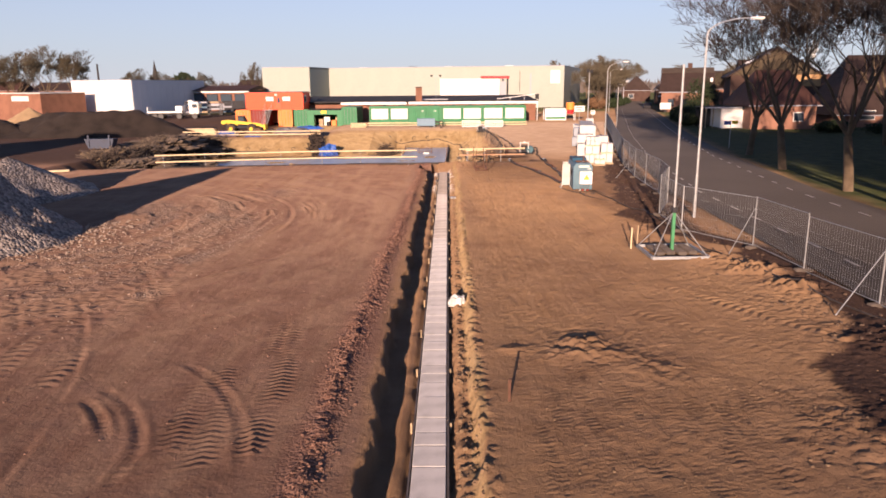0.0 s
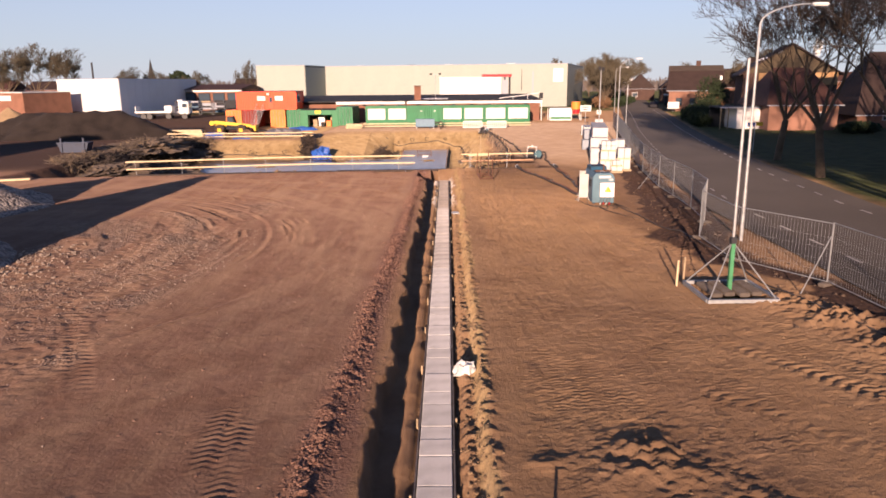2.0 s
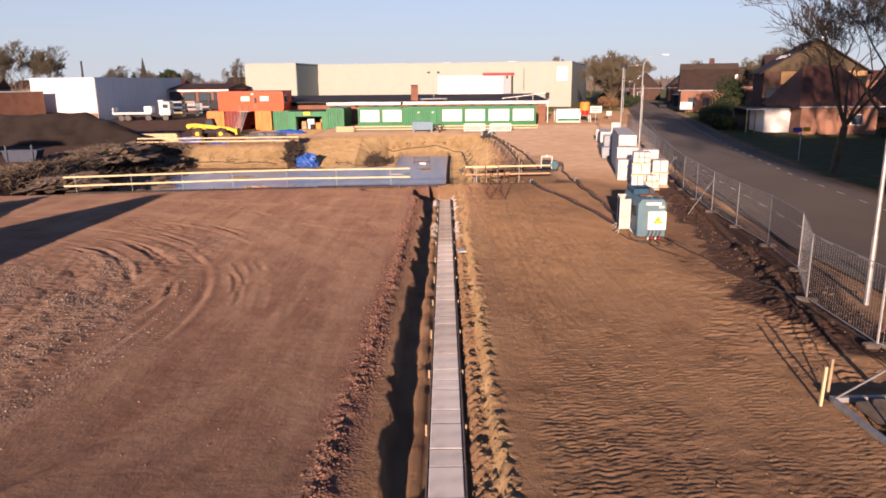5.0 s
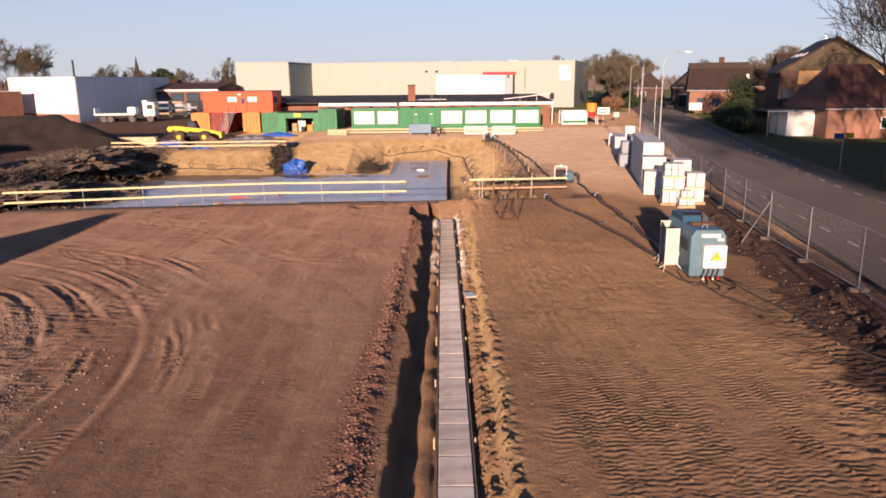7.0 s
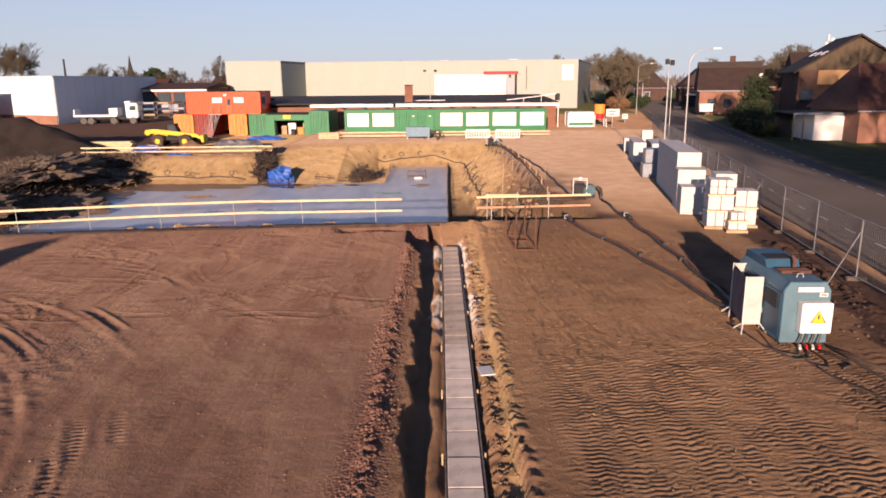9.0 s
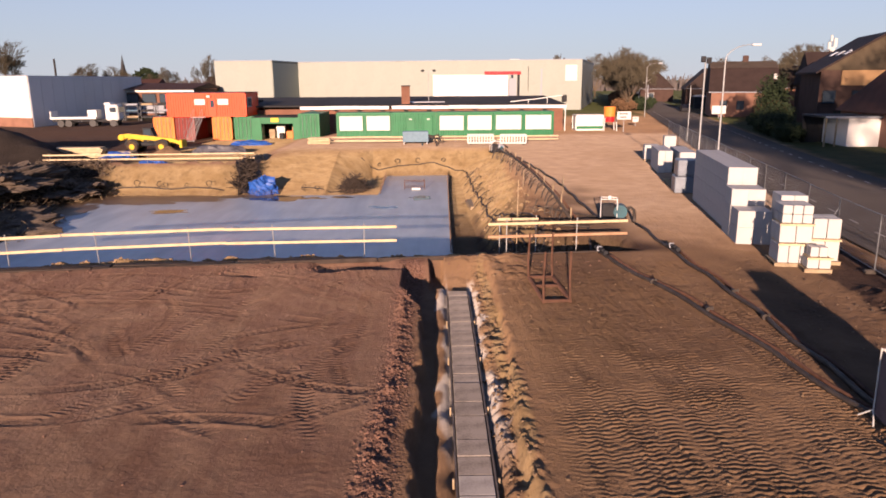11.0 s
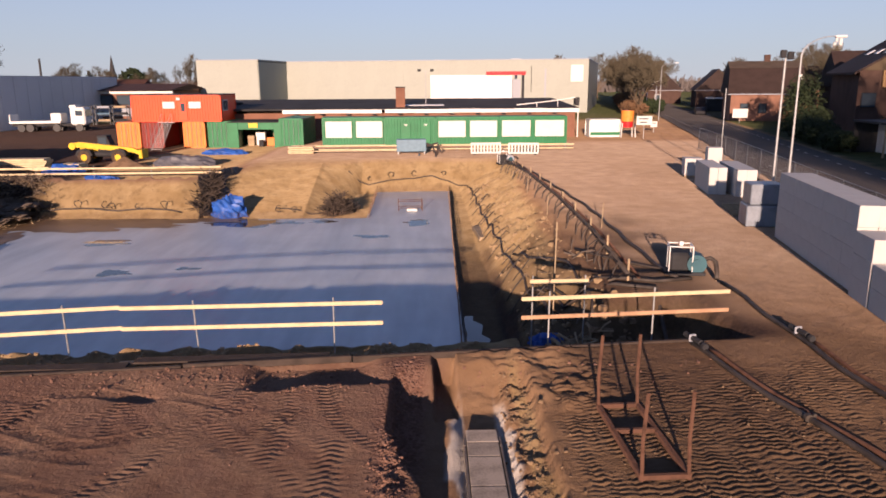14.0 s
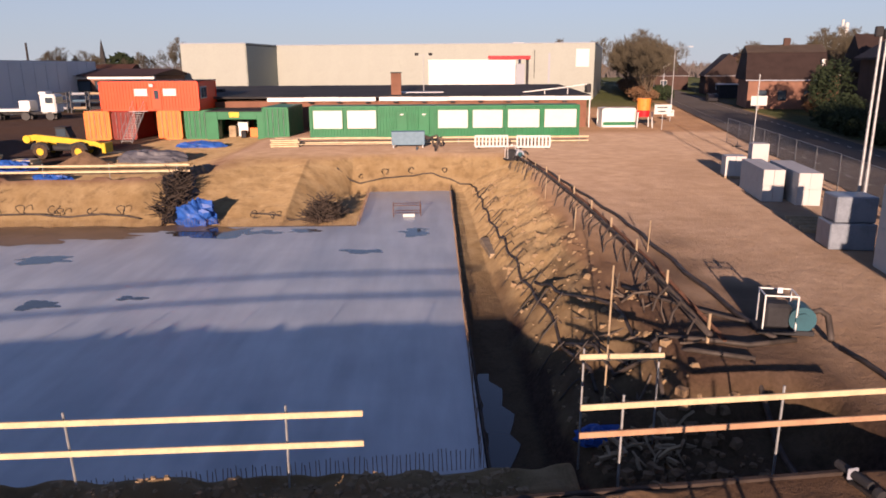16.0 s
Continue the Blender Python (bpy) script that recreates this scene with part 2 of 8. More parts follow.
def fence_line(y):
    """The fence along the road."""
    return np.interp(y, [p[1] for p in FENCE] + [55, 68, 82, 100, 107], [p[0] for p in FENCE] + [13.9, 16.5, 19.4, 23.0, 24.2])


def road_c(y):
    """The road's middle line."""
    y = np.asarray(y, float)
    return np.interp(y, [-60, 0, 20, 40, 60, 80, 100, 125, 150, 200, 300, 600], [16.2, 16.4, 16.7, 17.4, 20.2, 24.2, 28.6, 34.6, 40.4, 52, 76, 150])


def make_prints():
    """Single tyre prints: (middle x, y, radius, from angle, to angle, half width, lug height, lug spacing, rim)."""
    rnd = random.Random(21)
    out = []
    # wide turning circles round the rubble heap
    for cx, cy, r, a0, a1 in ((-19.0, 33.3, 10.35, -0.12, 1.2), (-19.0, 33.3, 9.0, 0.0, 1.1), (-22.0, 31.4, 15.9, 0.1, 0.9), (-23.6, 30.8, 14.1, 0.2, 0.8), (-23.0, 31.3, 17.7, 0.08, 0.5), (-26.0, 28.7, 16.6, 0.02, 0.66), (-22.1, 31.0, 14.07, 0.2, 0.75), (-24.0, 29.5, 12.4, 0.0, 0.6), (-24.0, 29.5, 11.0, 0.0, 0.6)):
        for off in (0.0, rnd.choice((-1.8, 1.8))):
            a = a0
            while a < a1:
                b = a + rnd.uniform(0.10, 0.28)
                if rnd.random() < (0.8 if off == 0 else 0.25):
                    out.append((cx, cy, r + off + rnd.gauss(0, 0.05), a, b, rnd.uniform(0.10, 0.18), rnd.uniform(0.010, 0.028), 0.15, rnd.uniform(0.03, 0.085)))
                a = b + rnd.uniform(-0.02, 0.08)
    for cx, cy, r, a0, a1 in ((-11.0, 9.44, 7.7, 0.12, 0.86), (-10.0, 10.2, 4.66, 0.0, 0.9), (-10.0, 10.2, 4.1, 0.3, 0.95), (-11.4, 9.4, 6.3, 0.2, 0.75)):
        out.append((cx, cy, r, a0, a1, 0.13, 0.008, 0.2, 0.052))
    for k in range(84):
        x, y = rnd.uniform(-14.5, -2.8), rnd.uniform(44.0, 54.8)
        r, a = rnd.uniform(3.0, 10.0), rnd.uniform(0, 6.28)
        sweep = rnd.uniform(2.0, 6.0) / r
        out.append((x - r * math.cos(a + sweep / 2), y - r * math.sin(a + sweep / 2), r, a, a + sweep, rnd.uniform(0.15, 0.22), rnd.uniform(0.018, 0.034), rnd.uniform(0.13, 0.18), 0.022))
    for x, y, ln, lean, amp, wave in ((-2.6, 50.5, 5.0, 0.02, 0.030, 0.17), (-3.3, 50.0, 3.0, 0.4, 0.026, 0.17), (-2.7, 41.5, 3.0, 0.0, 0.018, 0.2), (-4.0, 52.0, 3.6, -0.9, 0.026, 0.17), (-5.5, 47.0, 4.5, 1.2, 0.026, 0.16), (-7.0, 45.5, 4.0, 0.9, 0.026, 0.16),
                                      (-4.97, 12.6, 3.6, -0.15, 0.032, 0.19), (-4.5, 13.0, 4.8, -0.185, 0.034, 0.19), (-3.53, 14.2, 6.8, -0.08, 0.032, 0.19), (-4.2, 17.0, 3.0, -0.1, 0.022, 0.19), (-8.7, 15.4, 4.0, -0.15, 0.02, 0.3), (-10.2, 16.0, 4.0, -0.2, 0.02, 0.3), (-4.1, 32.6, 5.0, 0.06, 0.007, 0.16), (-7.4, 30.6, 2.4, 0.1, 0.02, 0.16),
                                      (7.0, 21.0, 7.0, -0.76, 0.030, 0.26), (7.0, 16.6, 6.5, -0.76, 0.034, 0.28), (8.6, 28.5, 8.0, 0.05, 0.030, 0.34), (9.1, 33.5, 7.0, 0.08, 0.022, 0.30), (9.4, 38.0, 7.0, 0.1, 0.022, 0.3),
                                      (8.8, 18.0, 6.0, -0.6, 0.026, 0.28), (10.2, 23.5, 6.0, 0.1, 0.026, 0.3), (-10.5, 24.0, 9.0, -0.5, 0.020, 0.26), (-9.2, 22.0, 8.0, -0.55, 0.018, 0.26), (-12.3, 26.5, 9.0, -0.35, 0.020, 0.26), (-13.2, 22.0, 7.0, -0.5, 0.018, 0.26), (-11.4, 30.0, 6.0, -0.4, 0.02, 0.26)):
        # a nearly straight print is an arc of a very large ring
        big = 60.0
        ang = -math.atan(lean)
        out.append((x - big * math.cos(ang), y - big * math.sin(ang), big, ang - 0.5 * ln / big, ang + 0.5 * ln / big, 0.27, amp, wave, 0.018))
    return out


PRINTS = make_prints()


def print_relief(x, y):
    z = np.zeros(x.shape)
    for i, (cx, cy, r, a0, a1, w, amp, wave, rim) in enumerate(PRINTS):
        am = 0.5 * (a0 + a1)
        mx, my, half = cx + r * math.cos(am), cy + r * math.sin(am), 0.5 * (a1 - a0) * r + 1.2
        box = (np.abs(x - mx) < half) & (np.abs(y - my) < half)
        if not box.any():
            continue
        px, py = x[box], y[box]
        d = np.hypot(px - cx, py - cy) - r + 0.10 * vnoise(px, py, 0.6, 200 + i)
        da = (np.arctan2(py - cy, px - cx) - am + math.pi) % (2 * math.pi) - math.pi
        s = da * r
        ends = smooth(0.5 * (a1 - a0) * r, 0.5 * (a1 - a0) * r - 0.5, np.abs(s) + 0.6 * vnoise(px, py, 1.1, 240 + i))
        worn = np.clip(0.9 + 1.6 * vnoise(px, py, 0.9, 280 + i), 0.1, 1.4)
        tread = smooth(w, 0.8 * w, np.abs(d))
        wv = np.sin(2 * math.pi * (s + 0.55 * np.abs(d) + 0.05 * vnoise(px, py, 3.0, 320 + i)) / wave)
        lug = np.clip(1.6 * wv, -1, 1)
        z[box] += ends * worn * (tread * (amp * 0.40 * lug - 0.2 * rim) + 0.33 * rim * np.exp(-((np.abs(d) - 1.25 * w) / (0.3 * w)) ** 2))
    return z


def tread_relief(x, y):
    """Lanes of tyre lugs pressed side by side on the tan half of the site."""
    mask = smooth(1.3, 1.9, x) * smooth(9.6, 8.4, x + 0.9 * vnoise(x, y, 0.3, 60)) * smooth(57.5, 55, y)
    if not mask.any():
        return np.zeros(x.shape)
    bend = 0.9 * vnoise(x * 0.2, y, 0.10, 61)
    out = np.zeros(x.shape)
    for pitch, slope, o, wave, amp, cover in ((0.66, -0.03, 0, 0.135, 0.0105, 0.70), (0.52, -0.14, 9, 0.125, 0.009, 0.50), (0.9, 0.05, 18, 0.15, 0.007, 0.40)):
        u = (x - bend) - slope * y + 0.10 * vnoise(x, y, 0.7, 62 + o)
        lane = np.floor(u / pitch)
        f = u / pitch - lane
        key = (np.sin(lane * 12.9898 + o * 4.1) * 43758.5453) % 1.0
        # every lane starts and stops along its length
        on = smooth(0.46, 0.56, cover + 0.75 * vnoise(lane * 7.3 + 0.5, y, 0.16, 63 + o) + 0.8 * (key - 0.4))
        edge = smooth(0.02, 0.12, f) * smooth(0.98, 0.88, f)
        zig = np.abs(((f * 2 + key) % 1.0) - 0.5)
        wv = np.sin(2 * math.pi * (y + key * wave + 0.16 * zig + 0.10 * vnoise(x, y, 0.9, 64 + o) + 0.10 * vnoise(x, y, 3.2, 65 + o)) / (wave * (0.92 + 0.16 * key)))
        sharp = np.clip(1.35 * wv, -1, 1)
        worn = (0.62 + 0.48 * smooth(26, 38, y)) * np.clip(0.75 + 1.9 * vnoise(x * 1.6, y, 1.5, 68 + o), 0.0, 1.3) * np.clip(0.95 + 1.1 * vnoise(x, y, 0.55, 66 + o) + 0.5 * vnoise(x, y, 2.2, 67 + o), 0.05, 1.5)
        out = out + on * edge * (amp * sharp * worn - 0.006)
    return out * mask


def ground_z(x, y):
    x, y = np.broadcast_arrays(np.asarray(x, float), np.asarray(y, float))
    near = smooth(400, 150, np.hypot(x, y - 50))
    z = (0.06 * vnoise(x, y, 0.2, 1) + 0.014 * vnoise(x, y + 0.3 * x, 0.9, 2) + 0.007 * vnoise(x, y - 0.5 * x, 2.7, 3)) * near
    # wheel ruts on the left half: a few long arcs
    left_half = smooth(-1.9, -2.4, x - trench_x(y) + 0.3)
    ruts = [(-20.5, 32.0, r, 0.12, 0.03) for r in (9.2, 10.9, 12.4, 13.3, 15.6)]
    ruts += [(-34.0, 6.0, r, 0.09, 0.014) for r in (23.5, 24.1, 25.6, 27.2)] + [(-16.0, 66.0, r, 0.16, 0.012) for r in (14.2, 15.6)]
    for cx, cy, r, w, d in ruts:
        rr = np.hypot(x - cx, y - cy) + 0.12 * vnoise(x, y, 0.4, 70 + r)
        keep = smooth(0.42, 0.58, vnoise(x, y, 0.17, 7 + r) + 0.52) * left_half
        z = z + d * keep * (0.8 * np.exp(-((rr - r - 1.7 * w) / w) ** 2) - np.exp(-((rr - r) / w) ** 2)) * np.clip(0.8 + 1.2 * vnoise(x, y, 1.1, 82), 0.1, 1.5)
    # long blade and wheel marks that lean to the right
    lean = (x + 0.62 * y)
    z = z + left_half * smooth(26, 14, y) * 0.03 * vnoise(lean, 0.05 * (y - 0.62 * x), 2.2, 80) * smooth(-0.1, 0.2, vnoise(x, y, 0.15, 81))
    grav = smooth(-7.5, -10.0, x) * smooth(14, 20, y) * smooth(44, 38, y - 0.6 * (x + 12)) * smooth(-40, -30, x)
    if np.any(grav > 0):
        rg, tg = np.hypot(x + 20.5, y - 32.0), np.arctan2(y - 32.0, x + 20.5)
        z = z + grav * (0.07 * vnoise(rg * 1.7, tg * 5.0, 1.0, 36) + 0.035 * vnoise(x, y, 4.5, 37) + 0.03 * vnoise(x - 0.4 * y, y, 8.5, 38))
    # rough clods: right foreground, fence side, rim
    rough = smooth(1.2, 2.0, x) * smooth(30, 24, y) * smooth(12, 10, x) + 0.8 * smooth(8.5, 10.2, x + 0.6 * vnoise(x, y, 0.5, 9)) * smooth(60, 50, y) * smooth(12.3, 11.6, x)
    z = z + rough * (0.008 * vnoise(x, y, 1.3, 11) + 0.010 * vnoise(x, y + 0.4 * x, 3.5, 12) + 0.014 * vnoise(x - 0.5 * y, y, 8.0, 34)) * (0.5 + 1.2 * smooth(0.0, 0.35, vnoise(x, y, 0.35, 23)))
    scruff = smooth(0.0, 1.2, x - 5.2 - 0.35 * (y - 29) + 0.8 * vnoise(x, y, 0.4, 90)) * smooth(26.5, 30, y) * smooth(43, 39.5, y) * smooth(11.8, 11.2, x)
    z = z + scruff * (0.035 * vnoise(x, y, 1.8, 91) + 0.045 * np.abs(vnoise(x, y, 4.2, 92)) + 0.03 * vnoise(x, y, 8.0, 93))
    fd = fence_line(y) - x
    bank = np.exp(-((fd - 0.9 - 0.5 * vnoise(x * 0, y, 0.3, 94)) / 0.45) ** 2) * smooth(13, 15, y) * smooth(56, 50, y) * smooth(-0.25, 0.1, vnoise(x * 0, y, 0.23, 95))
    z = z + bank * (0.04 + 0.30 * np.abs(vnoise(x, y, 1.5, 96)) + 0.20 * np.abs(vnoise(x, y, 3.6, 97)) + 0.08 * vnoise(x, y, 8.0, 98))
    clod = np.abs(vnoise(x, y, 2.3, 13)) * 1.1 + np.abs(vnoise(x, y, 4.7, 22)) * 0.9 + 0.5 * vnoise(x, y, 8.5, 25)
    for hx, hy, hr, hh in ((3.45, 16.5, 0.36, 0.17), (3.2, 15.9, 0.6, 0.06), (2.6, 15.6, 0.5, 0.05), (1.68, 15.95, 0.28, 0.09), (4.0, 15.6, 0.6, 0.06), (4.6, 14.6, 0.8, 0.05), (9.7, 24.6, 0.8, 0.16), (10.6, 23.0, 0.8, 0.24), (10.9, 21.0, 0.7, 0.22), (9.0, 12.5, 1.2, 0.06), (7.5, 11.2, 1.2, 0.05), (10.4, 16.0, 1.1, 0.09)):
        z = z + hh * np.exp(-(((x - hx) / 1.25) ** 2 + (y - hy) ** 2) / hr ** 2) * (0.25 + 1.3 * clod)
    z = z + tread_relief(x, y) + print_relief(x, y) + 0.02 * (clod - 0.5) * smooth(0.0, 0.25, vnoise(x, y, 0.22, 26)) * smooth(1.2, 1.8, x) * smooth(58, 55, y) * smooth(12.2, 11.5, x)
    # a windrow of clods on the left of the trench
    tx = x - trench_x(y)
    wr = np.exp(-((tx + 1.75 + 0.012 * (34 - y) + 0.3 * vnoise(x, y, 0.3, 14)) / 0.22) ** 2) * smooth(56, 52, y)
    z = z + wr * (0.05 + 0.14 * np.abs(vnoise(x, y, 3.1, 15)) + 0.08 * vnoise(x, y, 6.0, 16))
    # the trench
    jag = 0.16 * vnoise(x * 0 + 3, y, 0.7, 17) + 0.12 * vnoise(x * 0 + 5, y, 2.3, 18)
    pocket = 0.72 * smooth(51.0, 53.2, y) + 0.25 * vnoise(x * 0, y, 1.1, 57)
    cut = smooth(-1.14, -1.03, tx + jag + pocket) * smooth(0.96, 0.80, tx + 0.8 * jag - 0.25 * smooth(44, 50, y)) * smooth(56.2, 54.7, y + 0.5 * vnoise(x, y, 1.2, 56))
    floor = -0.53 + 0.09 * vnoise(x, y, 1.6, 19) * (np.abs(tx) > 0.36) + 0.24 * smooth(0.36, 0.62, tx) + 0.10 * smooth(-0.35, -0.5, tx) * smooth(-0.75, -0.6, tx)
    z = z * (1 - cut) + floor * cut
    z = z + (0.02 + 0.05 * vnoise(x, y, 1.4, 24) + 0.05 * vnoise(x, y, 4.0, 28)) * np.exp(-((tx - 0.98 + 0.16 * vnoise(x * 0, y, 0.5, 20)) / 0.12) ** 2) * smooth(57, 55, y)
    z = z + smooth(0.36, 0.5, tx) * smooth(1.35, 0.95, tx) * (0.06 * vnoise(x, y, 1.4, 21) + 0.09 * vnoise(x, y, 6.5, 27) + 0.05 * vnoise(x, y, 11.0, 29)) * smooth(57, 55, y)
    # hollows scraped out in front of the beam, and a slot at the trench's end
    by0 = y - beam_y(x)
    hol = smooth(-1.35, -1.1, by0 + 1.3 * vnoise(x, y, 0.5, 50) + 0.5 * vnoise(x, y, 1.7, 51)) * smooth(0.02, -0.06, by0) * smooth(-7.8, -6.2, x + 0.8 * vnoise(x, y, 0.9, 59)) * smooth(-1.0, -2.2, x) * smooth(-0.30, 0.0, vnoise(x, y, 0.45, 58))
    z = z - 0.2 * hol
    slot = smooth(-0.86, -0.78, x) * smooth(-0.30, -0.40, x) * smooth(54.3, 54.6, y) * smooth(0.0, -0.1, by0)
    z = np.where(slot > 0.01, z * (1 - slot) - 0.75 * slot, z)
    end = smooth(-0.2, 0.3, x) * smooth(3.4, 2.4, x) * smooth(53.2, 54.4, y) * smooth(0.0, -0.2, by0)
    z = z + end * (0.22 * np.abs(vnoise(x, y, 1.1, 84)) + 0.16 * np.abs(vnoise(x, y, 2.7, 85)) + 0.06 * vnoise(x, y, 6.0, 86))
    # the pit
    wob = 0.5 * vnoise(x, y, 0.35, 30) + 0.25 * vnoise(x, y, 1.1, 31)
    ry, by = y - rail_y(x), y - beam_y(x)
    front = -2.45 + 2.30 * smooth(0.6, 0.25, ry + 0.25 * wob) + 0.15 * smooth(0.08, -0.04, by) + (0.5 * wob + 0.3 * vnoise(x, y, 2.4, 35) - 0.16) * smooth(0.0, 0.2, by) * smooth(0.45, 0.1, ry + 0.25 * wob) * smooth(1.6, 0.9, x)
    rimx = np.interp(y, [58, 61, 74, 93, 100], [3.6, 4.1, 5.1, 6.2, 6.4])
    te = np.clip((x - 1.75 + 0.5 * wob) / np.maximum(rimx - 1.75, 0.1), 0, 1)
    east = -2.55 + 2.55 * (te ** 0.75)
    toe = np.interp(x, [-30, -17.5, -15.0, -11, -9.2, -6.2, 6], [86.9, 86.9, 86.9, 86.4, 87.0, 97.4, 97.6])
    run = np.interp(x, [-30, -17.5, -14.8, -11, -9.0, -6.2, 6], [3.0, 3.0, 7.5, 12.0, 10.0, 2.4, 2.2])
    tn = np.clip((y - toe + 0.7 * wob) / run, 0, 1)
    north = -2.45 + 2.45 * np.where(x < -16, tn ** 0.8, tn)
    north = north - 0.35 * smooth(0.2, 0.0, np.abs(tn - 0.35)) * smooth(-15.5, -17, x)
    tw = np.clip((-27.6 - x + 0.8 * wob) / 3.2, 0, 1)
    west = -2.45 + 2.45 * tw
    pit = np.minimum(np.maximum(np.maximum(front, east), np.maximum(north, west)), 0)
    corner = smooth(1.2, 1.8, x) * smooth(0.05, 0.25, by) * np.maximum(smooth(7.4, 6.3, x + 0.8 * wob) * smooth(61.4, 60.2, y + 0.9 * wob), smooth(4.7, 3.7, x + 0.8 * wob) * smooth(66, 63.5, y + 0.9 * wob))
    pit = np.minimum(pit, -1.25 * corner * (1 + 0.5 * wob))
    inside = pit < -0.01
    slope = smooth(-2.4, -1.7, pit) * smooth(0, -0.4, pit)
    z = np.where(inside, pit + 0.5 * z + slope * (0.10 * vnoise(x, y, 1.5, 33) + smooth(0.5, 1.5, x) * (0.34 * vnoise(x, y, 0.8, 53) + 0.26 * np.abs(vnoise(x, y, 1.9, 54)) + 0.14 * vnoise(x, y, 4.2, 55))), z)
    # soft lumps of sand heaped between the beam and the rail
    lumps = smooth(0.05, 0.25, by) * smooth(0.5, 0.2, ry + 0.2 * wob) * smooth(1.5, 0.8, x) * smooth(-26, -22, x)
    z = z + lumps * 0.25 * np.clip(0.10 + 0.75 * vnoise(x, y, 0.55, 39) + 0.35 * vnoise(x, y, 1.9, 40) + 0.12 * vnoise(x, y, 4.5, 49), -0.1, 0.3)
    ridge = np.exp(-((ry - 0.02 + 0.3 * wob) / 0.2) ** 2) * smooth(-0.12, 0.08, vnoise(x, y * 0, 0.8, 44)) * smooth(1.4, 1.0, x) * smooth(-26, -22, x)
    z = z + ridge * (0.09 + 0.06 * vnoise(x, y, 2.2, 45) + 0.05 * vnoise(x, y, 5.0, 46))
    # land north-west of the pit lies a little lower, the road bed is let in
    z = z - 0.48 * smooth(-14.0, -17.5, x) * smooth(88, 92, y) * smooth(129, 124, y) * (~inside)
    rc = np.abs(x - road_c(y))
    z = z - 0.10 * smooth(4.6, 4.2, rc)
    return z


def make_ground():
    xs = np.concatenate([-np.geomspace(3000, 62, 26), np.arange(-60, -32, 1.0), np.arange(-32, -17, 0.32), np.arange(-17, -1.75, 0.075), np.arange(-1.75, 1.25, 0.05), np.arange(1.25, 12.4, 0.058), np.arange(12.4, 50, 0.9), np.geomspace(51, 3000, 26)])
    ys = np.concatenate([-np.geomspace(400, 12, 10), np.arange(-10, 7, 0.7), np.arange(7, 18, 0.05), np.arange(18, 56, 0.034), np.arange(56, 58.4, 0.05), np.arange(58.4, 60, 0.1), np.arange(60, 101, 0.23), np.arange(101, 160, 1.2), np.geomspace(162, 3500, 26)])
    X, Y = np.meshgrid(xs, ys)
    Z = ground_z(X, Y)
    nx, ny = len(xs), len(ys)
    me = bpy.data.meshes.new("ground")
    me.vertices.add(nx * ny)
    me.vertices.foreach_set("co", np.stack([X, Y, Z], -1).astype(np.float32).ravel())
    a = (np.arange(ny - 1)[:, None] * nx + np.arange(nx - 1)[None]).ravel()
    quads = np.stack([a, a + 1, a + 1 + nx, a + nx], -1).astype(np.int32)
    me.loops.add(quads.size)
    me.loops.foreach_set("vertex_index", quads.ravel())
    me.polygons.add(len(quads))
    me.polygons.foreach_set("loop_start", np.arange(0, quads.size, 4, dtype=np.int32))
    me.polygons.foreach_set("use_smooth", np.ones(len(quads), bool))
    me.update()
    # which soil lies where, and where the colour is darkened for shade
    tx = X - trench_x(Y)
    n1, n2 = vnoise(X, Y, 0.18, 41), vnoise(X, Y, 0.7, 42)
    tan = np.maximum(smooth(-0.9, -0.3, tx + 0.15 * n2), 0.85 * smooth(-1.62, -1.38, tx - 0.012 * (34 - Y) * 0.6 + 0.3 * n2) * smooth(56, 54, Y))
    gravel = smooth(-8.0, -10.0, X + 5 * n1) * smooth(14, 20, Y + 6 * n1) * smooth(44, 38, Y - 0.6 * (X + 12) + 5 * n1) * (0.45 + 0.55 * smooth(-0.05, 0.2, n2 + n1))
    ring, turn = np.hypot(X + 20.5, Y - 32.0), np.arctan2(Y - 32.0, X + 20.5)
    gravel = gravel * (0.25 + 0.85 * smooth(-0.12, 0.15, vnoise(ring, 2.0 * turn, 0.9, 47) + 0.4 * n2)) * 0.85
    tread = np.clip(smooth(1.6, 2.6, X) * smooth(9.8, 8.2, X + n2) * smooth(0.30, 0.50, vnoise(X, 0.25 * Y, 0.45, 43) + 0.62) * smooth(58, 50, Y), 0, 1)
    tread = np.maximum(tread, smooth(-2.6, -3.2, X) * smooth(-8, -7, X) * smooth(16.5, 14.5, Y) * 0.9)
    tread = np.maximum(tread, smooth(-1.8, -2.6, X) * smooth(-11, -8, X) * smooth(41, 45, Y + 4 * n1) * smooth(55.5, 54, Y) * 0.8)
    pale = np.clip((0.9 * smooth(55, 66, Y + 3 * n1) * smooth(4.5, 6.5, X) * smooth(road_c(Y) - 3.0, road_c(Y) - 4.6, X) * smooth(118, 110, Y) + 0.7 * smooth(97, 101, Y) * smooth(118, 112, Y) * smooth(-24, -18, X)) * smooth(-0.3, -0.1, Z), 0, 1)
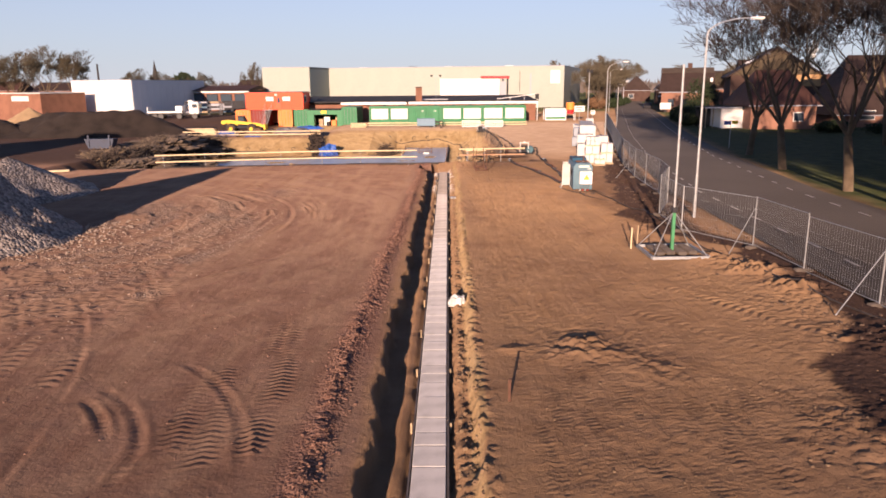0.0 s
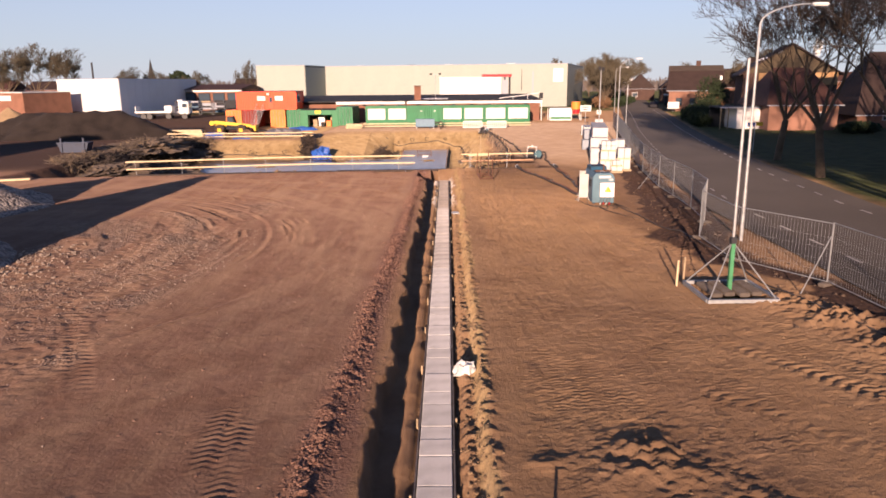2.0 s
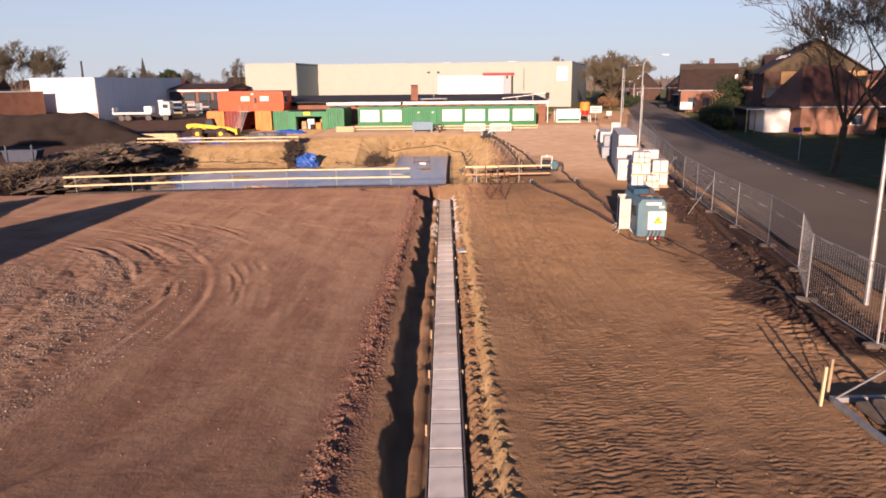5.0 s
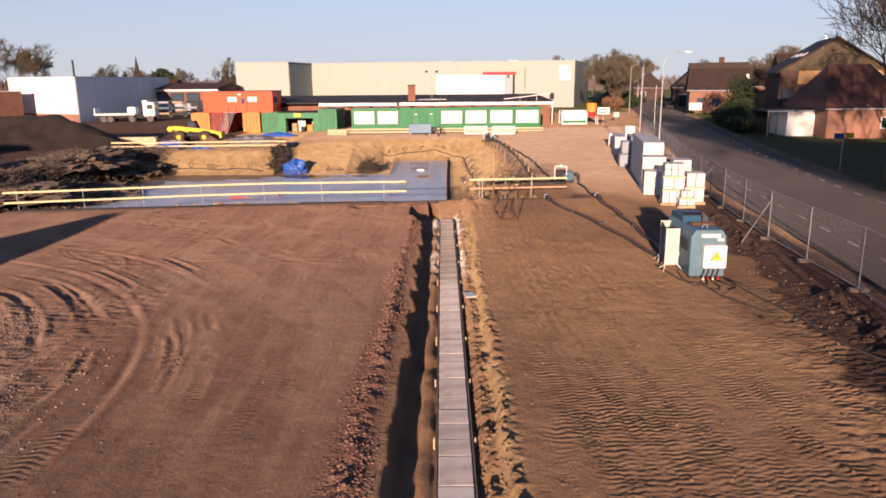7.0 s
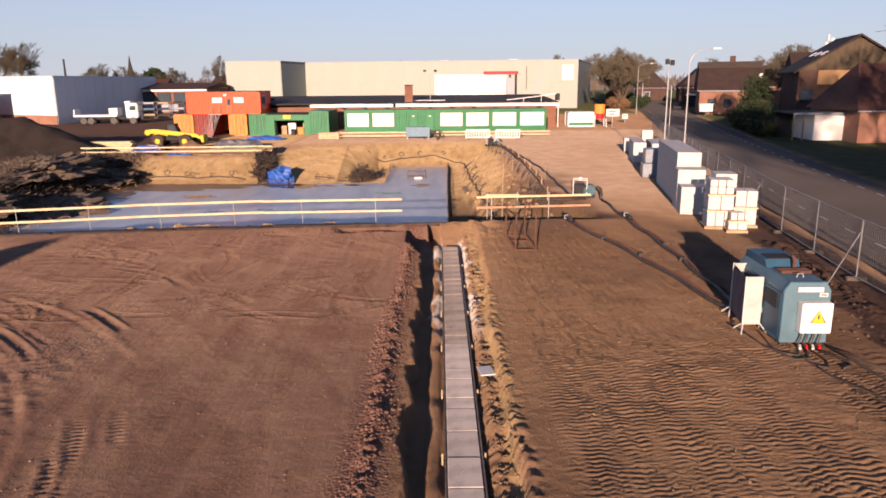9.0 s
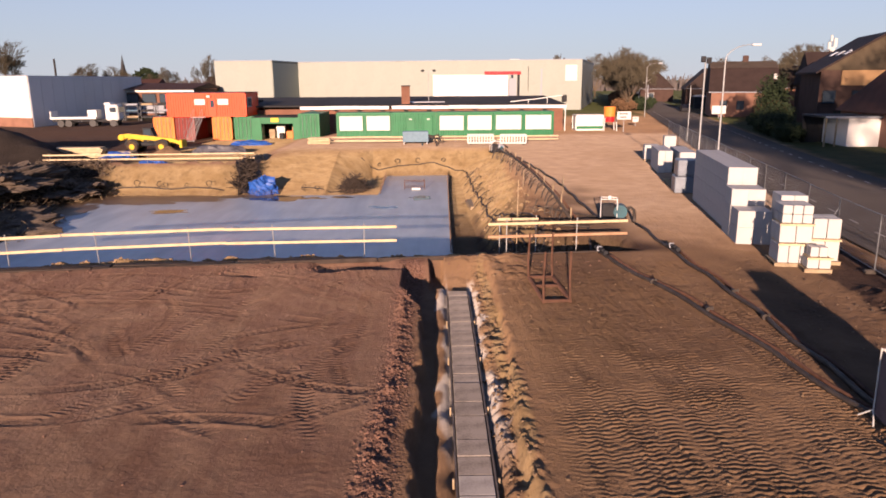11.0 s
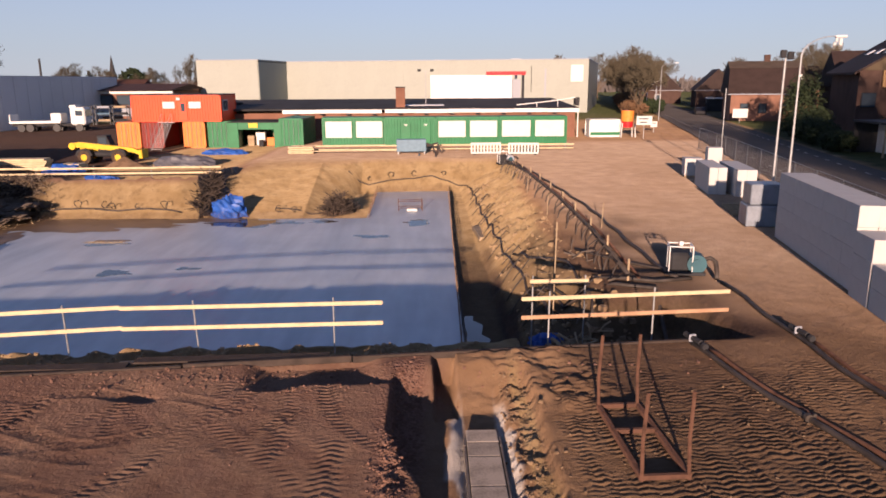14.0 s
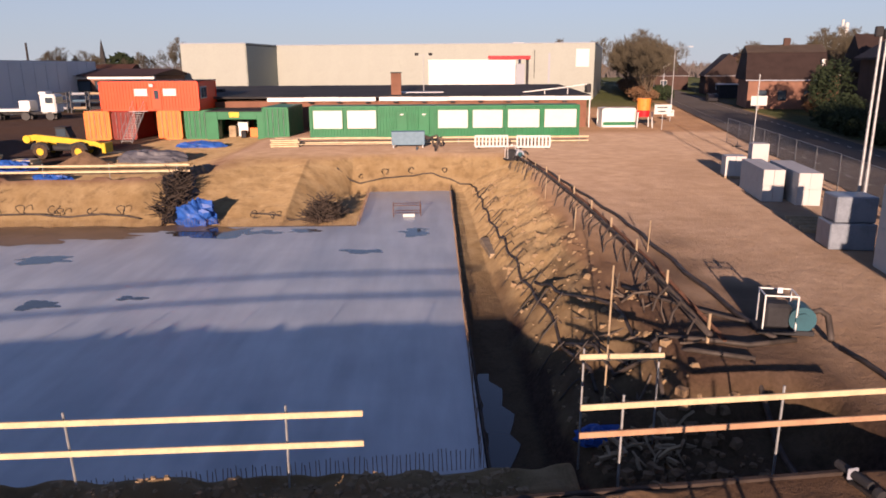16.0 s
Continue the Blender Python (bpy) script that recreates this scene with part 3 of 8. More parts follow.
    sand = np.clip(0.8 * smooth(0.0, 0.2, Y - beam_y(X)) * smooth(0.7, 0.3, Y - rail_y(X)) * (X < 1.5) + smooth(-0.12, -0.5, Z) * smooth(57, 58.5, Y + 0.2 * X) + 0.75 * smooth(0.72, 0.80, tx + 0.1 * n2) * smooth(1.12, 0.98, tx + 0.3 * n2) * smooth(57, 55, Y) + 0.7 * smooth(85, 95, Y) * smooth(-16.5, -13, X) * smooth(14, 6, X) * smooth(106, 100, Y), 0, 1)
    fd = fence_line(Y) - X
    edge = np.interp(Y, [10, 12.5, 14.5, 16.5, 20, 23, 28, 34, 40, 48, 56, 62], [5.0, 5.0, 4.2, 2.3, 1.3, 0.75, 0.6, 2.0, 2.3, 1.9, 1.3, 0.8])
    litter = smooth(0.25, -0.25, fd - edge + 0.9 * n2 + 0.5 * vnoise(X, Y, 2.2, 99)) * smooth(-1.4, -0.7, fd) * smooth(8, 12, Y) * smooth(66, 58, Y)
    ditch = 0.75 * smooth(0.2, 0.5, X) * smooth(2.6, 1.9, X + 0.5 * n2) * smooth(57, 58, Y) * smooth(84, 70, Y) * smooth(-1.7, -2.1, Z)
    # wet and dark soils, plus shadows painted over the pit corner and right slope
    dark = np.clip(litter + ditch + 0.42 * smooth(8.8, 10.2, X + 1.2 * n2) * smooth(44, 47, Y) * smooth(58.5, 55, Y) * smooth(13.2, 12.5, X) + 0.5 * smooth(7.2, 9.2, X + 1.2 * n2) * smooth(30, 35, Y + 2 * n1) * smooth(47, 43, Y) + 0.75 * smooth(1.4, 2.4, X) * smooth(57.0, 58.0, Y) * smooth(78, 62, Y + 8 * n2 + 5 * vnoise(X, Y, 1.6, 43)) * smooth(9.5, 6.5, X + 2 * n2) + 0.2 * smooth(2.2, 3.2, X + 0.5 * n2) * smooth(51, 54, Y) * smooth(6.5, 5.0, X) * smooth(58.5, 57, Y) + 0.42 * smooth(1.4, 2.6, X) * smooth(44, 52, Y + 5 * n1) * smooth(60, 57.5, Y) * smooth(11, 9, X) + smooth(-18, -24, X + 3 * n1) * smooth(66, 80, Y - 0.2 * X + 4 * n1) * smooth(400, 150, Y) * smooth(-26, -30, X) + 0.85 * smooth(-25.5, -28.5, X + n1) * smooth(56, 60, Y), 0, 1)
    red = np.clip(np.exp(-((tx + 1.75 + 0.012 * (34 - Y)) / 0.4) ** 2) + 0.25 * smooth(51, 54, Y) * smooth(57, 56, Y) * (X < -1), 0, 1) * smooth(58, 56, Y)
    green = smooth(4.3, 5.2, np.abs(X - road_c(Y)) + 0.5 * n2) * smooth(0, 1, X - road_c(Y)) + smooth(4.5, 6, np.abs(X - road_c(Y))) * smooth(0, -1, X - road_c(Y)) * smooth(150, 165, Y)
    green = np.clip(np.maximum(green, smooth(170, 230, Y)), 0, 1)
    swirl = smooth(0.02, 0.28, vnoise(ring, 1.6 * turn, 1.1, 51) + 0.6 * vnoise(ring, 5.0 * turn, 3.1, 52)) * smooth(-1.9, -2.6, tx) * smooth(57, 55, Y)
    spill = smooth(42, 46, Y) * smooth(55.5, 54, Y) * smooth(0.62, 0.50, np.abs(tx) + 0.35 * n2 + 0.3 * vnoise(X, Y, 2.5, 48)) * smooth(0.30, 0.36, np.abs(tx))
    for nm, chans in (("soil_a", (tan, gravel, tread)), ("soil_shade_b", (sand, dark, red)), ("soil_c", (green, spill, swirl)), ("soil_d", (pale, pale, pale))):
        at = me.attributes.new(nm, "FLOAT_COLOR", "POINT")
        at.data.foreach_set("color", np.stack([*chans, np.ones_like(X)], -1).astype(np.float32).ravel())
    ob = new("ground", me)
    me.materials.append(ground_material())
    return tagged(ob, "bare reddish-brown and tan building-site soil with tyre tracks and an excavated pit", "ground", kind="structure")


def ground_material():
    m = bpy.data.materials.new("site_soil")
    m.use_nodes = True
    nt, n = m.node_tree, m.node_tree.nodes
    L = nt.links.new
    b = n["Principled BSDF"]
    b.inputs["Specular IOR Level"].default_value = 0.15
    b.inputs["Diffuse Roughness"].default_value = 1.0
    geo = n.new("ShaderNodeNewGeometry")
    pos = geo.outputs["Position"]

    def noise_tex(scale, detail=5, rough=0.6, vec=pos):
        t = n.new("ShaderNodeTexNoise")
        t.inputs["Scale"].default_value, t.inputs["Detail"].default_value, t.inputs["Roughness"].default_value = scale, detail, rough
        L(vec, t.inputs["Vector"])
        return t.outputs["Fac"]

    def ramp(v, a, c, lo=0.0, hi=1.0):
        r = n.new("ShaderNodeMapRange")
        r.inputs["From Min"].default_value, r.inputs["From Max"].default_value = a, c
        r.inputs["To Min"].default_value, r.inputs["To Max"].default_value = lo, hi
        L(v, r.inputs["Value"])
        return r.outputs["Result"]

    def blend(f, a, c):
        x = n.new("ShaderNodeMix")
        x.data_type = "RGBA"
        for s, v in (("Factor", f), ("A", a), ("B", c)):
            if isinstance(v, tuple):
                x.inputs[s].default_value = (*v, 1)
            elif isinstance(v, float):
                x.inputs[s].default_value = v
            else:
                L(v, x.inputs[s])
        return x.outputs["Result"]

    def math_op(op, a, c, d=None):
        x = n.new("ShaderNodeMath")
        x.operation = op
        for i, v in enumerate((a, c, d)):
            if v is None:
                continue
            if isinstance(v, (int, float)):
                x.inputs[i].default_value = v
            else:
                L(v, x.inputs[i])
        return x.outputs[0]

    def attr(name):
        a = n.new("ShaderNodeAttribute")
        a.attribute_name = name
        s = n.new("ShaderNodeSeparateColor")
        L(a.outputs["Color"], s.inputs["Color"])
        return s.outputs["Red"], s.outputs["Green"], s.outputs["Blue"]

    tan, gravel, tread = attr("soil_a")
    sand, dark, red = attr("soil_shade_b")
    green, spill, swirl = attr("soil_c")
    pale = attr("soil_d")[0]
    big, mid, fine = noise_tex(0.16, 4), noise_tex(0.9, 5), noise_tex(9, 6, 0.7)
    grain = noise_tex(55, 4, 0.7)
    # long drag streaks from the blade and the wheels
    mp = n.new("ShaderNodeMapping")
    mp.inputs["Scale"].default_value = (1.0, 0.10, 1.0)
    mp.inputs["Rotation"].default_value = (0, 0, 0.5)
    L(pos, mp.inputs["Vector"])
    streak = noise_tex(1.1, 5, 0.65, mp.outputs["Vector"])
    c = blend(ramp(mid, 0.35, 0.65), (0.141, 0.080, 0.054), (0.180, 0.108, 0.077))
    c = blend(ramp(streak, 0.45, 0.7, 0, 0.6), c, (0.25, 0.166, 0.110))
    c = blend(math_op("MULTIPLY", swirl, 0.38), c, (0.25, 0.162, 0.108))
    t = blend(ramp(mid, 0.35, 0.68), (0.166, 0.099, 0.057), (0.236, 0.147, 0.087))
    t = blend(ramp(big, 0.4, 0.62, 0, 0.6), t, (0.273, 0.171, 0.093))
    t = blend(ramp(fine, 0.58, 0.74, 0, 0.35), t, (0.10, 0.065, 0.04))
    c = blend(tan, c, t)
    s = blend(ramp(mid, 0.35, 0.65), (0.25, 0.170, 0.082), (0.335, 0.245, 0.132))
    s = blend(ramp(fine, 0.58, 0.75, 0, 0.5), s, (0.17, 0.11, 0.06))
    s = blend(ramp(noise_tex(1.7, 5, 0.7), 0.5, 0.66, 0, 0.55), s, (0.15, 0.098, 0.05))
    c = blend(sand, c, s)
    ps = blend(ramp(mid, 0.35, 0.65), (0.27, 0.192, 0.132), (0.35, 0.258, 0.185))
    c = blend(pale, c, blend(ramp(big, 0.45, 0.65, 0, 0.45), ps, (0.22, 0.15, 0.098)))
    vor = n.new("ShaderNodeTexVoronoi")
    vor.inputs["Scale"].default_value = 13.0
    L(pos, vor.inputs["Vector"])
    sep = n.new("ShaderNodeSeparateColor")
    L(vor.outputs["Color"], sep.inputs["Color"])
    g = blend(sep.outputs["Red"], (0.14, 0.100, 0.078), (0.33, 0.262, 0.215))
    c = blend(math_op("MULTIPLY", gravel, ramp(fine, 0.38, 0.6, 0.1, 0.75)), c, g)
    r = blend(sep.outputs["Green"], (0.10, 0.045, 0.034), (0.22, 0.125, 0.095))
    c = blend(math_op("MULTIPLY", red, 0.75), c, r)
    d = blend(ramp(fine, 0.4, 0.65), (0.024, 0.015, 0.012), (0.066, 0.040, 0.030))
    # the same dark brown also stands for the pit corner's painted shadows
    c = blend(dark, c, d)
    gr = blend(ramp(mid, 0.35, 0.65), (0.020, 0.030, 0.009), (0.055, 0.062, 0.022))
    c = blend(green, c, gr)
    c = blend(math_op("MULTIPLY", spill, 0.8), c, (0.50, 0.47, 0.43))
    c = blend(ramp(grain, 0.4, 0.72, 0, 0.15), c, (0.07, 0.045, 0.03))
    L(c, b.inputs["Base Color"])
    b.inputs["Roughness"].default_value = 0.95
    # relief: grain, clods, stones and tread prints
    h = math_op("MULTIPLY", fine, 0.016)
    h = math_op("MULTIPLY_ADD", grain, 0.005, h)
    h = math_op("MULTIPLY_ADD", noise_tex(2.6, 4), 0.06, h)
    h = math_op("MULTIPLY_ADD", noise_tex(24, 3, 0.65), 0.018, h)
    lump = math_op("MULTIPLY", ramp(vor.outputs["Distance"], 0.0, 0.6, 0.05, 0.0), math_op("MAXIMUM", gravel, red))
    h = math_op("ADD", h, lump)
    h = math_op("MULTIPLY_ADD", streak, 0.04, h)
    bp = n.new("ShaderNodeBump")
    bp.inputs["Strength"].default_value, bp.inputs["Distance"].default_value = 0.85, 1.0
    L(ramp(math_op("MAXIMUM", math_op("MAXIMUM", tan, gravel), math_op("MAXIMUM", red, dark)), 0.0, 0.8, 0.5, 0.92), bp.inputs["Strength"])
    L(h, bp.inputs["Height"])
    L(bp.outputs["Normal"], b.inputs["Normal"])
    return m


ground = make_ground()


def gz(x, y):
    return float(ground_z(x, y))


# ---- the road ----
def strip_sheet(name, ys, left, right, z, material, label, category, cross=2, kind="structure", thick=0.0):
    g = Geo()
    for i, y in enumerate(ys):
        for k in range(cross + 1):
            x = left(y) + (right(y) - left(y)) * k / cross
            g.v.append((float(x), float(y), z(y, k / cross)))
    w = cross + 1
    for i in range(len(ys) - 1):
        for k in range(cross):
            a = i * w + k
            g.f.append((a, a + 1, a + 1 + w, a + w))
    return tagged(part(name, g, material), label, category, kind=kind)


ROAD_Y = [-60 + 4 * i for i in range(91)] + [320, 380, 450, 600]
strip_sheet("road", ROAD_Y, lambda y: road_c(y) - 4.3, lambda y: road_c(y) + 4.3, lambda y, k: 0.02 + 0.05 * (1 - (2 * k - 1) ** 2), ASPHALT, "dark grey asphalt road with dashed white lane lines", "road", 6)
g0 = Geo().box((0, 0, 0), (0.12, 1.0, 0.006))
dash0 = None
for side, off in ((0, -2.7), (1, 2.7)):
    for i in range(60):
        y = 10 + i * 2.75 + 0.8 * side
        ang = math.degrees(math.atan2(float(road_c(y + 1) - road_c(y - 1)), 2.0))
        loc = (float(road_c(y)) + off, y, 0.02 + 0.05 * (1 - (off / 4.3) ** 2) + 0.006)
        if dash0 is None:
            dash0 = part("lane_dash", g0, LINE, bpy.data.objects["road"], at=loc, rz=-ang)
        else:
            share("lane_dash", dash0, bpy.data.objects["road"], loc, -ang)

# ---- trench with its concrete strip ----
CONCM = mat("dusty_precast_concrete", (0.40, 0.37, 0.345), 0.92, 0.25, 2.5, 30, 0.002, 120, per_object=0.1)
CONCD = mat("muddy_precast_concrete", (0.27, 0.235, 0.205), 0.92, 0.3, 2.5, 20, 0.002, 120, per_object=0.12)
def make_strip():
    root = thing("foundation_strip", (0, 0, 0), 0, "narrow strip of light grey precast concrete slabs lying in an open trench", "foundation", kind="structure")
    random.seed(11)
    protos = []
    y = 1.0
    while y < 54.0:
        l = random.choice((0.5, 0.62, 0.75, 0.98, 0.98))
        if y + l > 54.15:
            break
        c = y + l / 2
        x = float(trench_x(c))
        ang = -0.48
        conc = CONC if c < 30 else CONCM if c < 43 else CONCD
        key = [p for p in protos if p[0] == (l, conc)]
        loc = (x, c, -0.45 + random.uniform(-0.008, 0.008))
        if key:
            share("concrete_slab", key[0][1], root, loc, ang + random.uniform(-0.3, 0.3))
        else:
            ob = part("concrete_slab", Geo().bbox((0, 0, 0), (0.60, l - 0.025, 0.20), 0.012), conc, root, at=loc, rz=ang)
            protos.append(((l, conc), ob))
        y += l
    for sgn in (-1, 1):
        g = Geo()
        for i in range(14):
            a, b = 1.0 + i * 4.0, min(4.95 + i * 4.0, 53.3)
            g.box((float(trench_x((a + b) / 2)) + sgn * 0.335, (a + b) / 2, -0.44), (0.03, b - a, 0.20), rz=-0.48)
        part("formwork_board", g, mat("grey_formwork_board", (0.17, 0.14, 0.12), 0.85, 0.4, 3, 30, 0.003, 50), root, "weathered formwork board along the slabs")
    pegs = Geo()
    for i in range(19):
        yy = 2 + i * 2.7
        for sgn in (-1, 1):
            pegs.box((float(trench_x(yy)) + sgn * 0.39, yy, -0.42), (0.035, 0.035, 0.24))
    part("formwork_pegs", pegs, OLDWOOD, root, "short timber pegs holding the boards")
    return root


make_strip()


# ---- the slab in the pit ----
def slab_material():
    m = bpy.data.materials.new("wet_concrete_slab")
    m.use_nodes = True
    nt, n = m.node_tree, m.node_tree.nodes
    L = nt.links.new
    b = n["Principled BSDF"]
    g = n.new("ShaderNodeNewGeometry")

    def nz(s, d=4, mp=None):
        t = n.new("ShaderNodeTexNoise")
        t.inputs["Scale"].default_value, t.inputs["Detail"].default_value = s, d
        L(mp or g.outputs["Position"], t.inputs["Vector"])
        return t.outputs["Fac"]

    def rmp(v, a, c, lo, hi):
        r = n.new("ShaderNodeMapRange")
        for k, q in (("From Min", a), ("From Max", c), ("To Min", lo), ("To Max", hi)):
            r.inputs[k].default_value = q
        L(v, r.inputs["Value"])
        return r.outputs["Result"]

    mp = n.new("ShaderNodeMapping")
    mp.inputs["Scale"].default_value = (1.0, 0.15, 1.0)
    mp.inputs["Rotation"].default_value = (0, 0, -0.35)
    L(g.outputs["Position"], mp.inputs["Vector"])
    a, c = nz(0.35), nz(1.1, 4, mp.outputs["Vector"])
    mix = n.new("ShaderNodeMix")
    mix.data_type = "RGBA"
    mix.inputs["A"].default_value, mix.inputs["B"].default_value = (0.385, 0.43, 0.475, 1), (0.56, 0.61, 0.65, 1)
    add = n.new("ShaderNodeMath")
    add.operation = "MULTIPLY_ADD"
    add.inputs[1].default_value = 0.5
    L(a, add.inputs[0])
    half = n.new("ShaderNodeMath")
    half.operation = "MULTIPLY"
    half.inputs[1].default_value = 0.5
    L(c, half.inputs[0])
    L(half.outputs[0], add.inputs[2])
    L(rmp(add.outputs[0], 0.38, 0.62, 0, 1), mix.inputs["Factor"])
    L(mix.outputs["Result"], b.inputs["Base Color"])
    L(rmp(a, 0.4, 0.6, 0.30, 0.42), b.inputs["Roughness"])
    b.inputs["Specular IOR Level"].default_value = 0.28
    bp = n.new("ShaderNodeBump")
    bp.inputs["Distance"].default_value = 0.004
    L(nz(14), bp.inputs["Height"])
    L(bp.outputs["Normal"], b.inputs["Normal"])
    return m


SLABM = slab_material()
SZ = -2.3


def make_slab():
    g = Geo()
    out = [(-28.5, 57.6), (0.25, 61.3), (0.35, 74.0), (0.55, 85.6), (0.85, 97.2), (-5.0, 97.0), (-4.85, 86.0), (-27.6, 86.0)]
    g.prism(out, "z", SZ - 0.35, SZ)
    ob = part("floor_slab", g, SLABM)
    tagged(ob, "freshly poured smooth grey concrete slab, wet and shining, in the pit", "concrete slab", kind="structure")
    # starter bars round the edge
    bars = Geo()
    random.seed(5)
    edge = [(out[0], out[1], 0.10), (out[1], out[4], 0.2), (out[4], out[5], 0.13), (out[5], out[6], 0.2), (out[6], out[7], 0.13)]
    for (x0, y0), (x1, y1), step in edge:
        d = math.hypot(x1 - x0, y1 - y0)
        k = int(d / step)
        nx, ny = -(y1 - y0) / d, (x1 - x0) / d
        for i in range(k):
            t = (i + 0.5) / k
            x, y = x0 + (x1 - x0) * t + nx * 0.12, y0 + (y1 - y0) * t + ny * 0.12
            h = 0.5 + random.uniform(-0.06, 0.06)
            bars.tube([(x, y, SZ - 0.02), (x + random.uniform(-0.03, 0.03), y + random.uniform(-0.03, 0.03), SZ + h)], 0.010, 3, cap=False)
    tagged(part("starter_bars", bars, mat("weathered_rebar", (0.24, 0.155, 0.10), 0.85, 0.3, 3, 30)), "rows of rusty steel starter bars standing out of the slab edge", "rebar", kind="stuff")
    # the form along the right edge
    f = Geo()
    for (x0, y0), (x1, y1) in ((out[1], out[2]), (out[2], out[3]), (out[3], out[4])):
        a = math.degrees(math.atan2(y1 - y0, x1 - x0)) - 90
        f.box(((x0 + x1) / 2 + 0.06, (y0 + y1) / 2, SZ - 0.1), (0.06, math.hypot(x1 - x0, y1 - y0), 0.36), rz=a)
    tagged(part("slab_edge_form", f, FORM), "dark timber edge form beside the slab", "formwork", kind="structure")


make_slab()


# ---- rails along the pit ----
def plank_rail(name, pts, top, low, posts, label, sect=(0.04, 0.125), wood=PINE, low_wood=None):
    """Two rows of planks nailed to steel posts, along a straight line from pts[0] to pts[1]."""
    (x0, y0), (x1, y1) = pts
    d = math.hypot(x1 - x0, y1 - y0)
    a = math.degrees(math.atan2(y1 - y0, x1 - x0))
    root = thing(name, (x0, y0, 0), a, label, "guard rail")
    random.seed(int(d * 10))
    for h in (top, low):
        n = max(1, round(d / 4.2))
        for i in range(n):
            s0, s1 = d * i / n - (0.12 if i else 0), d * (i + 1) / n
            part("plank", Geo().bbox(((s0 + s1) / 2, (0.05 if i % 2 else 0.0), h + random.uniform(-0.012, 0.012)), (s1 - s0, sect[0], sect[1]), 0.006), low_wood if (low_wood and h == low) else wood, root, rz=random.uniform(-0.15, 0.15))
    for s in posts:
        x, y = x0 + (x1 - x0) * s / d, y0 + (y1 - y0) * s / d
        part("post", Geo().tube([(s, 0.06, gz(x, y) - 0.25), (s + 0.02, 0.06, top + 0.16)], 0.022, 6), GALV, root, "thin steel post")
    return root


def bent_rail(knots, top, low, posts, label):
    """Two rows of planks along a line that bends at its knots."""
    root = thing("guard_rail", (*knots[0], 0), 0, label, "guard rail")
    rnd = random.Random(17)
    ox, oy = knots[0]
    for h in (top, low):
        k = 0
        for (xa, ya), (xb, yb) in zip(knots[:-1], knots[1:]):
            d, ang = math.hypot(xb - xa, yb - ya), math.degrees(math.atan2(yb - ya, xb - xa))
            n = max(1, round(d / 4.4))
            for i in range(n):
                a, b = i / n - (0.02 if i else 0.0), (i + 1) / n
                c = (a + b) / 2
                k += 1
                part("plank", Geo().bbox((0, 0, 0), (d * (b - a), 0.04, 0.10), 0.006), PINE, root, at=(xa + (xb - xa) * c - ox, ya + (yb - ya) * c - oy + 0.045 * (k % 2), h + rnd.uniform(-0.01, 0.01)), rz=ang)
    for x in posts:
        y = float(np.interp(x, [q[0] for q in knots], [q[1] for q in knots])) + 0.1
        lean = rnd.uniform(-0.05, 0.02)
        part("post", Geo().tube([(x - ox - lean, y - oy, gz(x, y) - 0.25), (x - ox + lean, y - oy, top + 0.13)], 0.02, 6), GALV, root, "thin steel post")
    return root


bent_rail(((-22.2, 54.9), (-14.0, 56.75), (-8.4, 57.57), (-2.05, 57.8)), 0.94, 0.42, (-21.6, -18.6, -15.8, -12.9, -9.7, -6.65, -3.28), "two long pale pine planks on steel posts along the pit edge")
plank_rail("guard_rail", ((1.38, 57.72), (6.75, 58.15)), 1.0, 0.52, (0.7, 3.4), "short rail of two pine planks on steel posts beside the pit", (0.04, 0.10), PINE, mat("reddish_plank", (0.42, 0.25, 0.15), 0.75, 0.2, 2, 30))
plank_rail("guard_rail", ((-33.0, 91.4), (-15.6, 91.8)), 0.40, 0.02, (0.5, 4.5, 8.5, 12.5, 16.6), "weathered plank rail on posts along the far pit edge")
plank_rail("guard_rail", ((2.0, 60.6), (3.7, 60.6)), 0.62, 0.60, (0.08, 1.6), "small plank rail at the corner of the pit")
plank_rail("guard_rail", ((-13.2, 106.2), (12.6, 106.4)), 0.55, 0.2, (0.5, 5, 10, 15, 20, 25), "low plank rail in front of the green cabins")


# ---- fence ----
FOOTC = mat("dirty_concrete_foot", (0.10, 0.082, 0.068), 0.9, 0.3, 4, 40)
def fence_panel():
    root = thing("mesh_fence", (0, 0, 0), 0, "galvanised wire mesh construction fence panel standing in concrete feet", "fence", "site fence along the road")
    w, h = 3.42, 1.98
    for x in (0, w):
        part("upright", Geo().tube([(x, 0, 0.04), (x, 0, h)], 0.021, 6), GALV, root)
    for z in (0.14, h - 0.02):
        part("rail", Geo().tube([(0, 0, z), (w, 0, z)], 0.016, 5), GALV, root)
    g = Geo()
    n = 30
    for i in range(1, n):
        g.tube([(w * i / n, 0, 0.14), (w * i / n, 0, h - 0.02)], 0.0035, 3, cap=False)
    for z in (0.45, 0.8, 1.15, 1.5):
        g.tube([(0, 0, z), (w, 0, z)], 0.0035, 3, cap=False)
    part("wire_mesh", g, GALV, root, "thin wire mesh")
    part("foot", Geo().bbox((0, 0, 0.065), (0.22, 0.60, 0.12), 0.03), FOOTC, root, "concrete foot")
    return root


fp = fence_panel()
feet = list(FENCE)
while feet[-1][1] < 104:
    x0, y0 = feet[-1]
    y2 = y0 + 3.5
    for _ in range(3):
        a = math.atan2(float(fence_line(y2)) - x0, y2 - y0)
        y2 = y0 + 3.55 * math.cos(a)
    feet.append((float(fence_line(y2)), y2))
